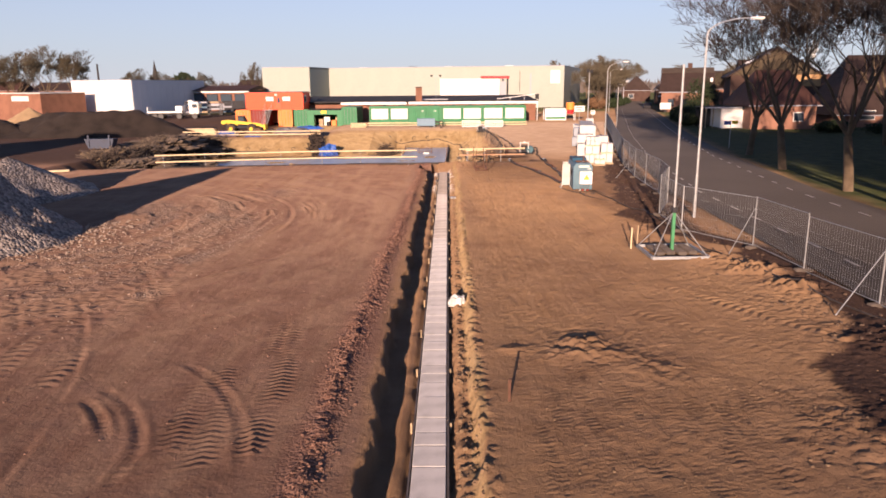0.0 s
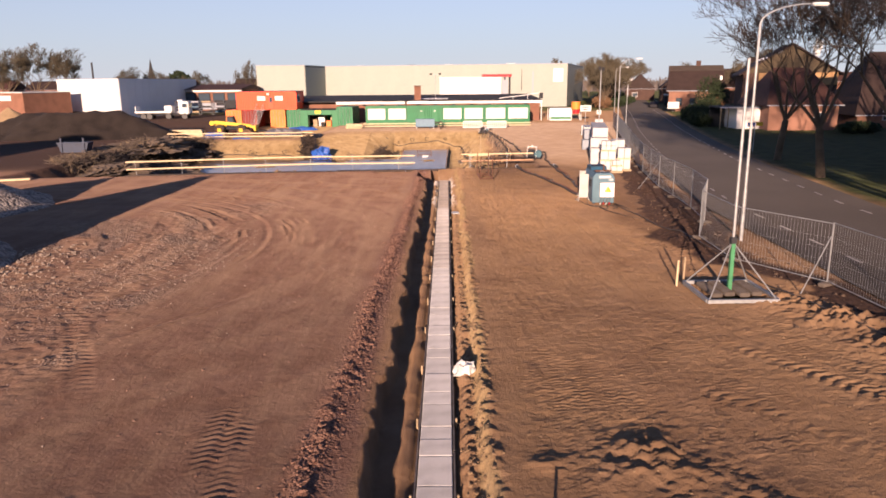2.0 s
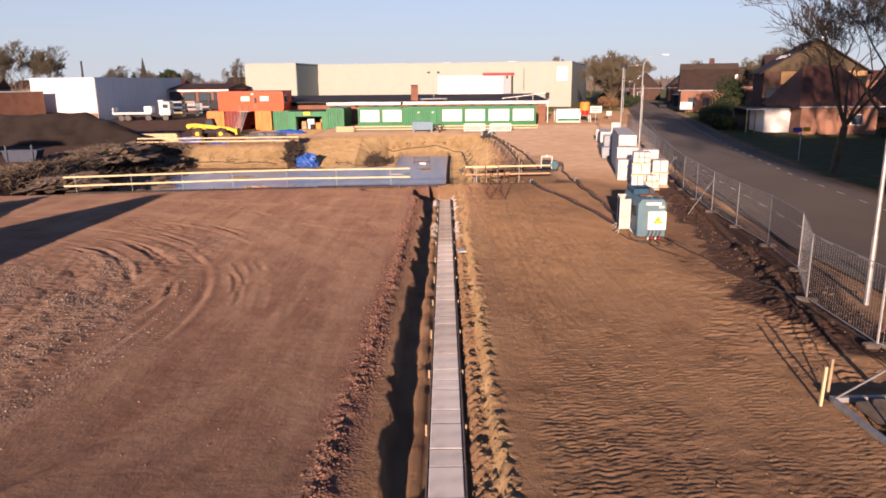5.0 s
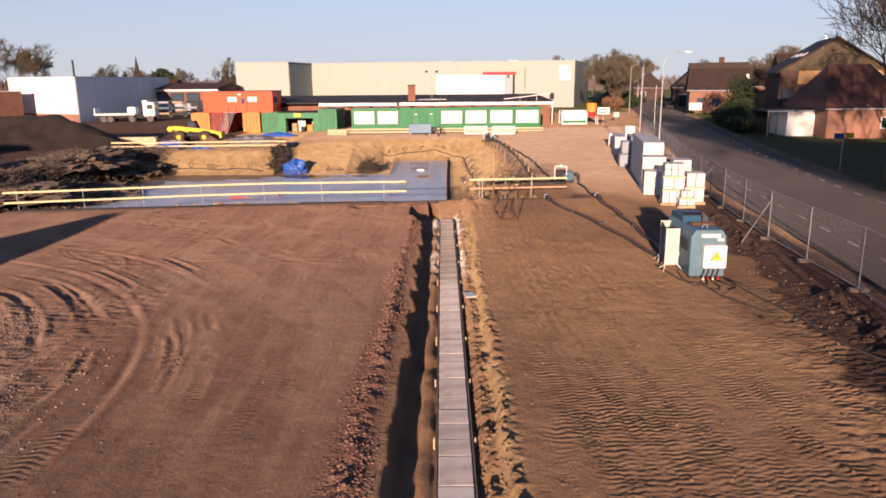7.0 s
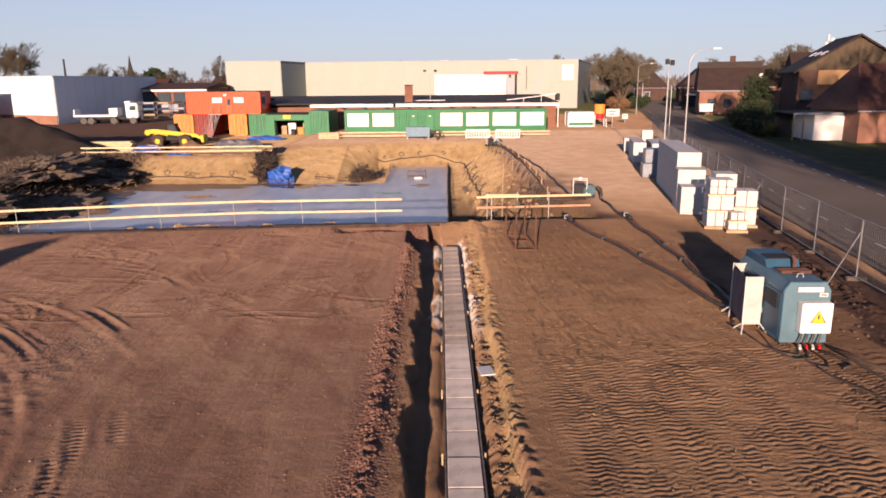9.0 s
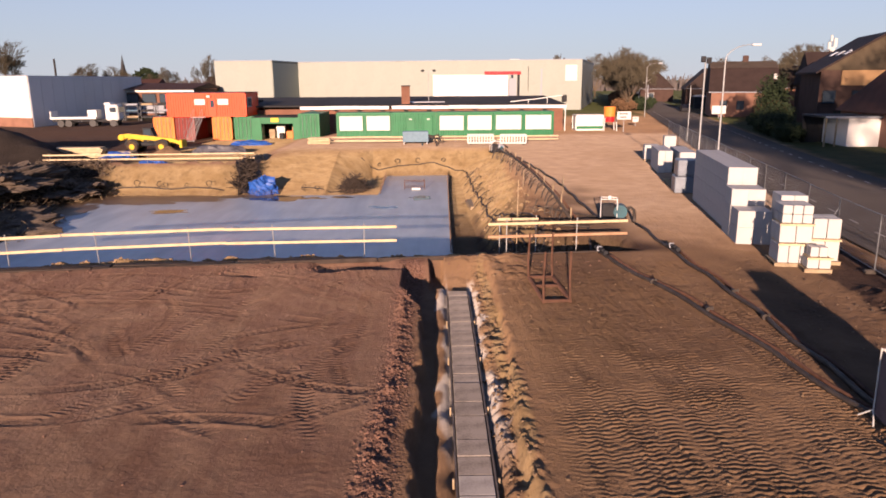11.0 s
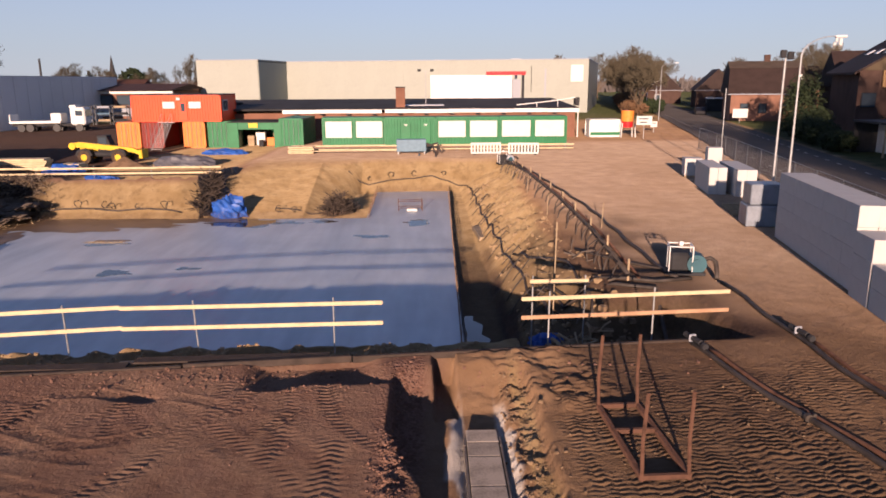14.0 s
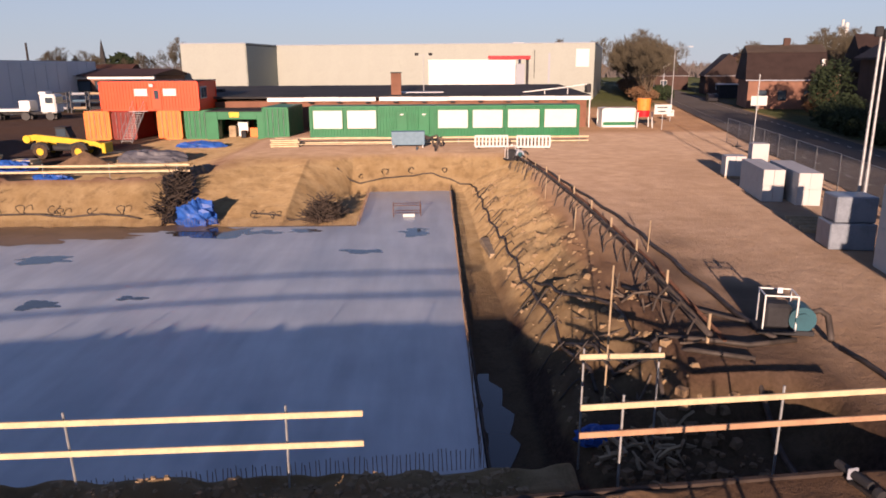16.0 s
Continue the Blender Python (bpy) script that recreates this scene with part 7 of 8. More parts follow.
def flatbed(x, y, rz, label, cab=True):
    root = thing("flatbed_truck", (x, y, gz(x, y)), rz, label, "truck")
    part("bed", Geo().bbox((-2.5, 0, 1.25), (6.5, 2.4, 0.3), 0.04), WHITEP, root, "pale flat bed")
    part("chassis", Geo().box((-1.0, 0, 0.85), (9.5, 0.9, 0.35)), DARK, root)
    part("tail_board", Geo().bbox((-5.6, 0, 1.8), (0.15, 2.4, 0.9), 0.02), WHITEP, root)
    part("load", Geo().bbox((0.2, 0, 1.9), (1.3, 2.1, 1.0), 0.04), WHITEP, root)
    if cab:
        c = part("cab", Geo().bbox((3.0, 0, 2.0), (1.9, 2.3, 2.3), 0.2), WHITEP, root, "white lorry cab")
        part("windscreen", Geo().box((3.97, 0, 2.4), (0.05, 2.0, 0.8)), GLASS, c)
        part("side_window", Geo().box((3.2, -1.16, 2.4), (0.9, 0.04, 0.7)), GLASS, c)
        part("deflector", Geo().bbox((2.4, 0, 3.25), (0.9, 2.0, 0.4), 0.1), WHITEP, c)
    for wx in (-4.3, -3.2, 0.2, 3.1):
        for wy in (-1.0, 1.0):
            part("wheel", Geo().tube([(wx, wy - 0.16, 0.5), (wx, wy + 0.16, 0.5)], 0.5, 14), BLACKP, root, "black tyre")


flatbed(-50.5, 139.0, 4, "white flatbed lorry parked beside the grey hall")


def small_car(x, y, rz, m, label):
    root = thing("parked_car", (x, y, gz(x, y)), rz, label, "car", "parked cars")
    o = [(-2.1, 0.3), (2.1, 0.3), (2.15, 0.75), (1.2, 0.95), (0.6, 1.42), (-1.1, 1.45), (-1.9, 0.98), (-2.15, 0.8)]
    part("body", Geo().prism(o, "y", -0.85, 0.85), m, root)
    part("windscreen", Geo().box((0.92, 0, 1.2), (0.06, 1.5, 0.6), ry=-50), GLASS, root)
    part("side_window", Geo().box((-0.3, -0.86, 1.2), (1.5, 0.03, 0.32)), GLASS, root)
    for wx in (-1.35, 1.35):
        for wy in (-0.8, 0.8):
            w = part("wheel", Geo().tube([(wx, wy - 0.1, 0.31), (wx, wy + 0.1, 0.31)], 0.31, 14), BLACKP, root, "black tyre")
            part("rim", Geo().tube([(wx, wy - 0.11, 0.31), (wx, wy + 0.11, 0.31)], 0.18, 10), GALV, w)


small_car(49.0, 172.0, 76, mat("dark_car_paint", (0.015, 0.015, 0.02), 0.3, 0.1), "dark car parked at the roadside")


SKIPB = mat("dark_blue_steel", (0.006, 0.018, 0.05), 0.5, 0.25, 2, 20)


def blue_tank(x, y, rz):
    root = thing("blue_skip", (x, y, gz(x, y)), rz, "dark blue steel skip frame standing on the soil", "skip")
    part("tub", Geo().prism([(-1.1, 0.1), (1.1, 0.1), (1.4, 1.0), (-1.4, 1.0)], "y", -0.7, 0.7), SKIPB, root)
    for s in (-1, 1):
        part("arm", Geo().box((s * 1.0, -0.75, 0.8), (0.14, 0.1, 1.3)), SKIPB, root)
    part("rim", Geo().box((0, -0.72, 1.0), (2.8, 0.1, 0.12)), SKIPB, root)


blue_tank(-34.5, 72.5, 6)


# ---- cabinet, white barrier, boxes before the cabins ----
def blue_cabinet():
    root = thing("switch_cabinet", (-2.3, 104.0, gz(-2.3, 104.0)), 2, "pale blue steel switch cabinet on legs before the cabins", "cabinet")
    part("body", Geo().bbox((0, 0, 0.75), (2.6, 0.9, 1.05), 0.03), mat("pale_blue_paint", (0.13, 0.22, 0.29), 0.5, 0.15), root)
    for s in (-1, 1):
        part("leg", Geo().box((s * 1.15, 0, 0.12), (0.1, 0.7, 0.3)), GALV, root)
    part("valve", Geo().tube([(1.3, -0.2, 0.9), (1.9, -0.3, 0.7), (2.0, -0.4, 0.1)], 0.09, 8), HOSE, root)
    part("valve", Geo().tube([(1.3, 0.2, 0.6), (2.3, 0.1, 0.9), (2.6, -0.2, 0.1)], 0.09, 8), HOSE, root)
    tagged(part("riser_pipe", Geo().tube([(-1.6, 103.3, 0.1), (-1.6, 101.0, -0.1), (-1.5, 98.6, -1.6)], 0.07, 6), BLUEM, None), "blue pipe hanging down the far pit slope", "pipe", "riser pipes")
    tagged(part("riser_pipe", Geo().tube([(-0.2, 103.3, 0.3), (-0.2, 101.0, 0.0), (-0.15, 98.6, -1.5)], 0.06, 6), HOSE, None), "black pipe hanging down the far pit slope", "pipe", "riser pipes")


blue_cabinet()


def white_barrier(x, y, rz):
    root = thing("barrier_fence", (x, y, gz(x, y)), rz, "low white plastic barrier with vertical slots", "barrier", "white barriers")
    for z in (0.15, 0.95):
        part("rail", Geo().bbox((0, 0, z), (2.6, 0.06, 0.16), 0.02), SIGNW, root)
    proto = None
    for i in range(10):
        loc = (-1.25 + 2.5 * i / 9, 0, 0.55)
        if proto is None:
            proto = part("slat", Geo().box((0, 0, 0), (0.14, 0.05, 0.7)), SIGNW, root, at=loc)
        else:
            share("slat", proto, root, loc)
    for s in (-1, 1):
        part("foot", Geo().bbox((s * 1.0, 0, 0.04), (0.2, 0.5, 0.08), 0.02), DARK, root)


white_barrier(4.2, 103.0, 0)
white_barrier(7.4, 102.4, -4)
part_crate = part("grey_pack", Geo().bbox((0, 0, 0.48), (1.5, 1.3, 0.92), 0.04), mat("wrapped_grey", (0.20, 0.23, 0.27), 0.35, 0.2, 2, 12, 0.01, 6), at=(13.75, 71.5, gz(13.75, 71.5)), rz=-10)
tagged(part_crate, "grey pallet load wrapped in clear film", "pallet load", "wrapped loads")
part_crate2 = part("grey_pack", Geo().bbox((0, 0, 0.45), (1.35, 1.2, 0.9), 0.04), bpy.data.materials["wrapped_grey"], at=(13.8, 71.55, gz(13.75, 71.5) + 0.96), rz=-8)
tagged(part_crate2, "grey pallet load wrapped in clear film stacked on another", "pallet load", "wrapped loads")


def timber_bearers():
    rnd = random.Random(8)
    proto = None
    for i in range(5):
        ob = part("bearer", Geo().bbox((0, 0, 0.07), (2.4, 0.14, 0.14), 0.01), OLDWOOD, at=(14.6 + 0.14 * i, 73.4 + 0.62 * i, gz(14.6, 74)), rz=-12 + rnd.uniform(-4, 4))
        tagged(ob, "dark timber bearer lying between the block stacks", "timber bearer", "timber bearers")


timber_bearers()


# ---- far end of the site ----
def silo(x, y):
    root = thing("mortar_silo", (x, y, gz(x, y)), 0, "small orange and red mortar hopper on white legs", "mortar hopper")
    part("hopper", Geo().tube([(0, 0, 1.75), (0, 0, 2.95)], 0.66, 14, 0.72), mat("hopper_orange", (0.75, 0.25, 0.04), 0.5, 0.2), root)
    part("band", Geo().tube([(0, 0, 1.1), (0, 0, 1.75)], 0.6, 14, 0.66), RED, root, "red lower band")
    for sx in (-0.7, 0.7):
        for sy in (-0.6, 0.6):
            part("leg", Geo().tube([(sx * 1.15, sy * 1.1, 0), (sx, sy, 1.6)], 0.07, 6), SIGNW, root)


silo(21.5, 121.0)


def white_unit():
    root = container("toilet_unit", 17.4, 121.6, gz(18.5, 122) - 0.02, 0, 3.6, 2.2, 1.95, WHITEP, "low white site unit with a green stripe", "site cabin")
    part("stripe", Geo().box((1.8, -0.01, 0.4), (3.3, 0.06, 0.35)), GREEN, root, "green stripe")


white_unit()


def post_sign(x, y, rz, h, w, hh, label, bars=2, red=False):
    root = thing("road_sign", (x, y, gz(x, y)), rz, label, "sign", "white signs")
    part("post", Geo().tube([(0, 0, -0.05), (0, 0, h)], 0.035, 6), GALV, root)
    p = part("panel", Geo().bbox((0, -0.05, h - hh / 2), (w, 0.04, hh), 0.01), SIGNW, root)
    for i in range(bars):
        part("text_bar", Geo().box((-0.05 * w, -0.076, h - hh * (0.3 + 0.4 * i)), (w * (0.6 - 0.15 * i), 0.006, hh * 0.14)), BARWORD, p)
    return root


post_sign(22.5, 118.0, 0, 2.45, 1.7, 0.95, "white site notice with two bars of print")
post_sign(45.3, 146.4, -4, 2.0, 2.2, 1.3, "plain white board on a post on the verge", 0)
post_sign(26.9, 128.5, 0, 1.3, 0.8, 0.7, "small white notice on a short post", 1)
post_sign(18.2, 88.0, -6, 1.6, 0.7, 1.2, "white notice fixed on the fence", 1)
pole = part("thin_pole", Geo().tube([(0, 0, 0), (0, 0, 5.6)], 0.04, 6), GALV, at=(25.3, 104.0, gz(25.3, 104.0)))
tagged(pole, "thin grey pole beside the road", "pole")
for x, y, wood in ((7.16, 26.3, PINE), (7.5, 26.7, OLDWOOD), (1.3, 13.1, RUST)):
    st = part("wooden_stake", Geo().box((0, 0, 0.38), (0.05, 0.05, 0.9), rx=3), wood, at=(x, y, gz(x, y) - (0.35 if y < 15 else 0.0)))
    tagged(st, "short pale wooden stake driven into the soil", "stake", "survey stakes")


# ---- houses on the far side of the road ----
def house(x, y, rz, w, d, eave, ridge, wall, roof, label, along="x", hip=0.0, windows=(), chimney=None, gable=None):
    root = thing("house", (x, y, 0), rz, label, "house", "houses along the road")
    part("wall", Geo().box((w / 2, d / 2, eave / 2), (w, d, eave)), wall, root)
    o = 0.45
    g = Geo()
    if along == "x":
        a = [(-o, -o, eave - 0.15), (w + o, -o, eave - 0.15), (w + o, d + o, eave - 0.15), (-o, d + o, eave - 0.15), (hip - o * (hip == 0), d / 2, ridge), (w - hip + o * (hip == 0), d / 2, ridge)]
        g.add(a, [(0, 1, 5, 4), (2, 3, 4, 5), (1, 2, 5), (3, 0, 4), (3, 2, 1, 0)])
    else:
        a = [(-o, -o, eave - 0.15), (w + o, -o, eave - 0.15), (w + o, d + o, eave - 0.15), (-o, d + o, eave - 0.15), (w / 2, hip - o * (hip == 0), ridge), (w / 2, d - hip + o * (hip == 0), ridge)]
        g.add(a, [(3, 0, 4, 5), (1, 2, 5, 4), (0, 1, 4), (2, 3, 5), (3, 2, 1, 0)])
    part("roof", g, roof, root, "tiled roof")
    if gable:
        part("gable_wall", Geo().prism([(0.3, eave - 0.1), (w - 0.3, eave - 0.1), (w / 2, ridge - 0.6)], "y", -o - 0.06, -o + 0.1), gable, root)
    for cx, cz, ww, hh in windows:
        wi = part("window", Geo().bbox((cx, -0.03, cz), (ww, 0.12, hh), 0.02), WHITEP, root)
        part("pane", Geo().box((cx, -0.1, cz), (ww - 0.16, 0.03, hh - 0.16)), GLASS, wi)
    part("gutter", Geo().box((w / 2, -o - 0.03, eave - 0.12), (w + 2 * o, 0.12, 0.12)), GREYCLAD, root)
    if chimney:
        part("chimney", Geo().bbox((chimney[0], chimney[1], ridge + 0.2), (0.8, 0.6, 1.6), 0.03), BRICK, root)
    return root


BRICKD = mat("dark_brown_brick", (0.085, 0.05, 0.04), 0.9, 0.2, 0.6, 14, 0.004, 30)
BOARDB = mat("brown_weathered_boarding", (0.085, 0.064, 0.040), 0.85, 0.2, 0.5, 12, 0.004, 20)
BOARDO = mat("orange_gable_boarding", (0.36, 0.21, 0.095), 0.7, 0.15, 0.5, 12, 0.003, 20)
house(40.3, 94.0, -5, 8.2, 11, 3.15, 7.6, BRICKO, ROOFR, "orange brick bungalow with a hipped red-brown roof", "x", 1.9, ((6.0, 1.6, 1.3, 1.2),))


def mansard_house(x, y, rz, w, d):
    """A long house whose roof breaks into a steep lower and a flat upper slope."""
    root = thing("house", (x, y, 0), rz, "long brick house with a steep dark roof and flatter brown top", "house", "houses along the road")
    part("wall", Geo().box((w / 2, d / 2, 2.1), (w, d, 4.2)), BRICKO, root)
    o, e, m, t = 0.5, 4.05, 7.9, 9.05
    g = Geo()
    g.add([(-o, -o, e), (w + o, -o, e), (w + o * 0.5, 2.4, m), (-o * 0.5, 2.4, m), (-o, d + o, e), (w + o, d + o, e), (w + o * 0.5, d - 2.4, m), (-o * 0.5, d - 2.4, m)], [(0, 1, 2, 3), (5, 4, 7, 6), (1, 5, 6, 2), (4, 0, 3, 7), (4, 5, 1, 0)])
    part("roof", g, ROOFT, root, "steep dark tiled roof")
    g = Geo()
    g.add([(-o * 0.6, 2.3, m), (w + o * 0.6, 2.3, m), (w + o * 0.6, d - 2.3, m), (-o * 0.6, d - 2.3, m), (-o * 0.6, d / 2, t), (w + o * 0.6, d / 2, t)], [(0, 1, 5, 4), (2, 3, 4, 5), (1, 2, 5), (3, 0, 4), (3, 2, 1, 0)])
    part("top_roof", g, mat("brown_top_roof", (0.10, 0.072, 0.05), 0.85, 0.2, 0.6, 12), root, "flatter paler brown upper roof")
    part("chimney", Geo().bbox((w * 0.55, d / 2, t + 0.3), (0.9, 0.7, 1.3), 0.03), BRICKD, root)
    part("dormer", Geo().bbox((w - 0.3, 1.2, 6.5), (0.5, 1.0, 0.8), 0.03), WHITEP, root, "white boarded dormer")
    for cx in (2.0, 4.6, 8.0):
        wi = part("window", Geo().bbox((cx, -0.02, 1.9), (1.2, 0.12, 1.5), 0.02), DARK, root)
        part("pane", Geo().box((cx, -0.09, 1.9), (1.04, 0.03, 1.34)), GLASS, wi)
    part("gutter", Geo().box((w / 2, -o - 0.04, e - 0.02), (w + 2 * o, 0.12, 0.14)), GREYCLAD, root)


mansard_house(45.9, 151.5, -17, 10.0, 12)


def gable_house(x, y, rz, w, d, eave, ridge):
    """The tall house: boarded gable towards the site, an orange band under it, dark windows below."""
    root = thing("house", (x, y, 0), rz, "tall dark house with brown boarded gable and orange band", "house", "houses along the road")
    part("wall", Geo().box((w / 2, d / 2, eave / 2), (w, d, eave)), BRICKD, root)
    g, o = Geo(), 0.7
    for sgn in (0, 1):
        x0, x1 = (-o, w / 2) if sgn == 0 else (w + o, w / 2)
        zlow = eave - o * (ridge - eave) / (w / 2)
        q = [(x0, -o, zlow), (x1, -o, ridge), (x1, d + o, ridge), (x0, d + o, zlow)]
        q += [(a, b, c - 0.28) for a, b, c in q]
        g.add(q, [(0, 1, 2, 3), (7, 6, 5, 4), (0, 4, 5, 1), (1, 5, 6, 2), (2, 6, 7, 3), (3, 7, 4, 0)])
    part("roof", g, ROOFT, root, "large dark tiled roof")
    part("gable_wall", Geo().prism([(0.1, eave - 0.2), (w - 0.1, eave - 0.2), (w / 2, ridge - 0.4)], "y", -0.16, 0.04), BOARDB, root, "brown boarded gable")
    part("band", Geo().bbox((w / 2 + 1.2, -0.12, eave - 1.2), (w - 2.4, 0.24, 1.9), 0.02), BOARDO, root, "orange boarded band")
    for cx in (1.2, 4.6, 8.0, 11.0):
        wi = part("window", Geo().bbox((cx, -0.06, eave - 3.6), (1.6, 0.16, 1.7), 0.02), DARK, root)
        part("pane", Geo().box((cx, -0.16, eave - 3.6), (1.4, 0.03, 1.5)), GLASS, wi)
    for i in range(3):
        part("skylight", Geo().box((0, 0, 0), (1.0, 1.3, 0.08), ry=-math.degrees(math.atan2(ridge - eave, w / 2))), PALEGREY, root, at=(w / 2 * 0.45, 1.6 + 3.8 * i, eave + 0.45 * (ridge - eave) + 0.06))


gable_house(49.6, 125.0, -17, 14, 13, 7.4, 11.8)
house(53.0, 97.0, -8, 15, 12, 1.7, 9.6, BRICKO, ROOFT, "brick house with a large dark roof behind the trees", "x", 3.0, ((4, 1.6, 2.0, 1.3),))
house(56.0, 72.0, -8, 14, 11, 1.9, 8.6, BRICKD, ROOFT, "brick house with a large dark roof behind the trees", "x", 3.0, ((5, 1.6, 2.0, 1.3),))
house(60.5, 205.0, -14, 9, 10, 4.0, 8.6, BRICKD, ROOFT, "small brick house with a dark gabled roof", "y", 0.0, ((3, 1.7, 1.6, 1.4),))
house(58.5, 236.0, -14, 9, 11, 3.6, 8.2, BRICKD, ROOFT, "brick house with a dark roof far along the road", "y", 0.0, ((3, 1.7, 1.6, 1.4),))
house(74.0, 196.0, -14, 12, 10, 4.2, 9.0, BRICK, ROOFT, "brick house with a dark roof far along the road", "x", 0.0, ())
house(78.0, 245.0, -14, 14, 10, 4.2, 9.5, CLAD, ROOFR, "pale house with a red-brown roof far along the road", "y", 0.0, ())
# three houses never in view, added to shade the verge and lawn
house(25.5, 8.0, -4, 15, 12, 5.4, 10.5, BRICKO, ROOFT, "unseen brick house with a dark roof, added to cast shade", "x", 2.0, ((5, 1.6, 2.0, 1.3),))
house(25.0, 22.5, -4, 14, 12, 5.6, 10.5, BRICKO, ROOFT, "unseen brick house with a dark roof, added to cast shade", "x", 2.0, ((5, 1.6, 2.0, 1.3),))
house(40.0, 43.0, -6, 15, 12, 3.4, 9.0, BRICKO, ROOFT, "unseen brick house with a dark roof, added to cast shade", "x", 2.0, ((5, 1.6, 2.0, 1.3),))
house(62.0, 150.0, -12, 12, 10, 5.2, 10.5, BRICKD, ROOFT, "brick house with a dark roof behind its neighbour", "x", 0.0, ())


def white_canopy():
    root = thing("canopy", (50.6, 206.0, 0), -14, "white gabled canopy on posts far along the road", "canopy")
    part("roof", Geo().prism([(-2.2, 6.3), (0, 5.2), (2.2, 6.3), (2.2, 6.6), (-2.2, 6.6)], "y", 0, 4), WHITEP, root)
    for sx in (-1.0, 1.0):
        part("post", Geo().box((sx, 0.4, 2.6), (0.2, 0.2, 5.2)), GREYCLAD, root)


white_canopy()


def parish_sign():
    root = thing("road_sign", (27.35, 68.0, gz(27.35, 68.0)), -12, "small blue and yellow sign board on a grey post", "sign")
    part("post", Geo().tube([(0, 0, -0.2), (0, 0, 2.6)], 0.04, 8), GALV, root)
    part("blue_board", Geo().bbox((-0.3, -0.06, 2.35), (0.62, 0.03, 0.36), 0.01), mat("sign_blue", (0.03, 0.07, 0.30), 0.5, 0.05, 2, 20), root, "blue board")
    part("yellow_board", Geo().bbox((0.36, -0.06, 2.40), (0.55, 0.03, 0.32), 0.01), YELLOW, root, "yellow board")


parish_sign()


def garage():
    root = thing("garage", (37.3, 97.2, 0), -5, "white flat roofed garage with a dark open carport beside it", "garage")
    part("wall", Geo().box((2.2, 2.6, 1.32), (3.6, 5.0, 2.65)), WHITEP, root)
    part("back_wall", Geo().box((-0.7, 5.0, 1.32), (2.0, 0.12, 2.65)), DARK, root, "dark rear boards of the carport")
    part("roof", Geo().box((1.15, 2.5, 2.72), (5.9, 5.4, 0.16)), DARK, root)
    part("fascia", Geo().box((1.15, -0.23, 2.70), (5.92, 0.04, 0.18)), GREYCLAD, root)
    for i in range(2):
        part("post", Geo().box((-1.6 + 0.95 * i, 0.1, 1.32), (0.12, 0.12, 2.65)), OLDWOOD, root)


garage()
s = thing("shed", (55.5, 185.0, 0), -14, "low dark garden shed with a pale roof edge", "shed")
part("wall", Geo().box((2.75, 1.5, 1.25), (5.5, 3, 2.5)), DARK, s)
part("roof", Geo().box((2.75, 1.5, 2.58), (5.9, 3.4, 0.16)), WHITEP, s)


# ---- trees and hedges ----
def bare_tree(name, h, spread, seed, levels=5, trunk=0.2, forks=4, first=0.28, twig=0.006, twig_mat=None, label="bare winter tree with a grey-brown trunk and fine twigs"):
    rnd = random.Random(seed)
    limbs, twigs = Geo(), Geo()

    def grow(p, d, l, r, lev):
        n = 3 if lev < 2 else 2
        pts = [p]
        q, dd = Vector(p), Vector(d)
        for i in range(n):
            dd = (dd + Vector((rnd.gauss(0, 0.13 if lev else 0.03), rnd.gauss(0, 0.13 if lev else 0.03), rnd.gauss(0.06, 0.08)))).normalized()
            q = q + dd * (l / n)
            pts.append(tuple(q))
        r1 = r * (0.62 if lev else 0.75)
        (limbs if lev < 3 else twigs).tube(pts, r, 8 if lev == 0 else 6 if lev == 1 else 4 if lev == 2 else 3, r1, cap=False)
        if lev >= levels:
            return
        k = forks if lev == 0 else rnd.choice((2, 3, 3)) if lev < 3 else rnd.choice((3, 3, 4))
        for i in range(k):
            t = 1.0 if (i == 0 or lev == 0) else rnd.uniform(0.35, 1.0)
            base = Vector(pts[0]).lerp(Vector(pts[-1]), t) if t < 1 else Vector(pts[-1])
            if t < 1:
                s = t * (len(pts) - 1)
                j = min(int(s), len(pts) - 2)
                base = Vector(pts[j]).lerp(Vector(pts[j + 1]), s - j)
            az, tilt = 2 * math.pi * (i + rnd.random() * 0.8) / k, spread * rnd.uniform(0.6, 1.25) * (0.9 if lev == 0 else 1.0)
            side = dd.orthogonal().normalized()
            side.rotate(Matrix.Rotation(az, 3, dd))
            nd = (dd * math.cos(tilt) + side * math.sin(tilt) + Vector((0, 0, 0.16))).normalized()
            grow(tuple(base), nd, l * rnd.uniform(0.55, 0.82) if lev else h * rnd.uniform(0.26, 0.36), max(twig, r1 * rnd.uniform(0.5, 0.75)), lev + 1)

    grow((0, 0, -0.1), Vector((rnd.gauss(0, 0.03), rnd.gauss(0, 0.03), 1)), h * first, trunk, 0)
    root = thing(name, (0, 0, 0), 0, label, "tree", "bare trees")
    part("trunk", limbs, BARK, root, smooth=True)
    part("crown", twigs, twig_mat or TWIG, root, "crown of fine bare twigs")
    return root


ta = bare_tree("bare_tree", 11.5, 0.60, 3, 7, 0.24, 5, 0.25, 0.013)
tb = bare_tree("bare_tree", 12.0, 0.58, 8, 7, 0.25, 5, 0.24, 0.013)
tc = bare_tree("bare_tree", 10.0, 0.62, 12, 7, 0.20, 5, 0.16, 0.024, TWIGB)
ta.matrix_basis = pose(23.3, 40.4, gz(23.3, 40.4), 0, 0, 20)
tb.matrix_basis = pose(24.4, 50.8, gz(24.4, 50.8), 0, 0, 80)
for ob in (ta, tb):
    ob.scale = (1.22, 1.22, 1.12)
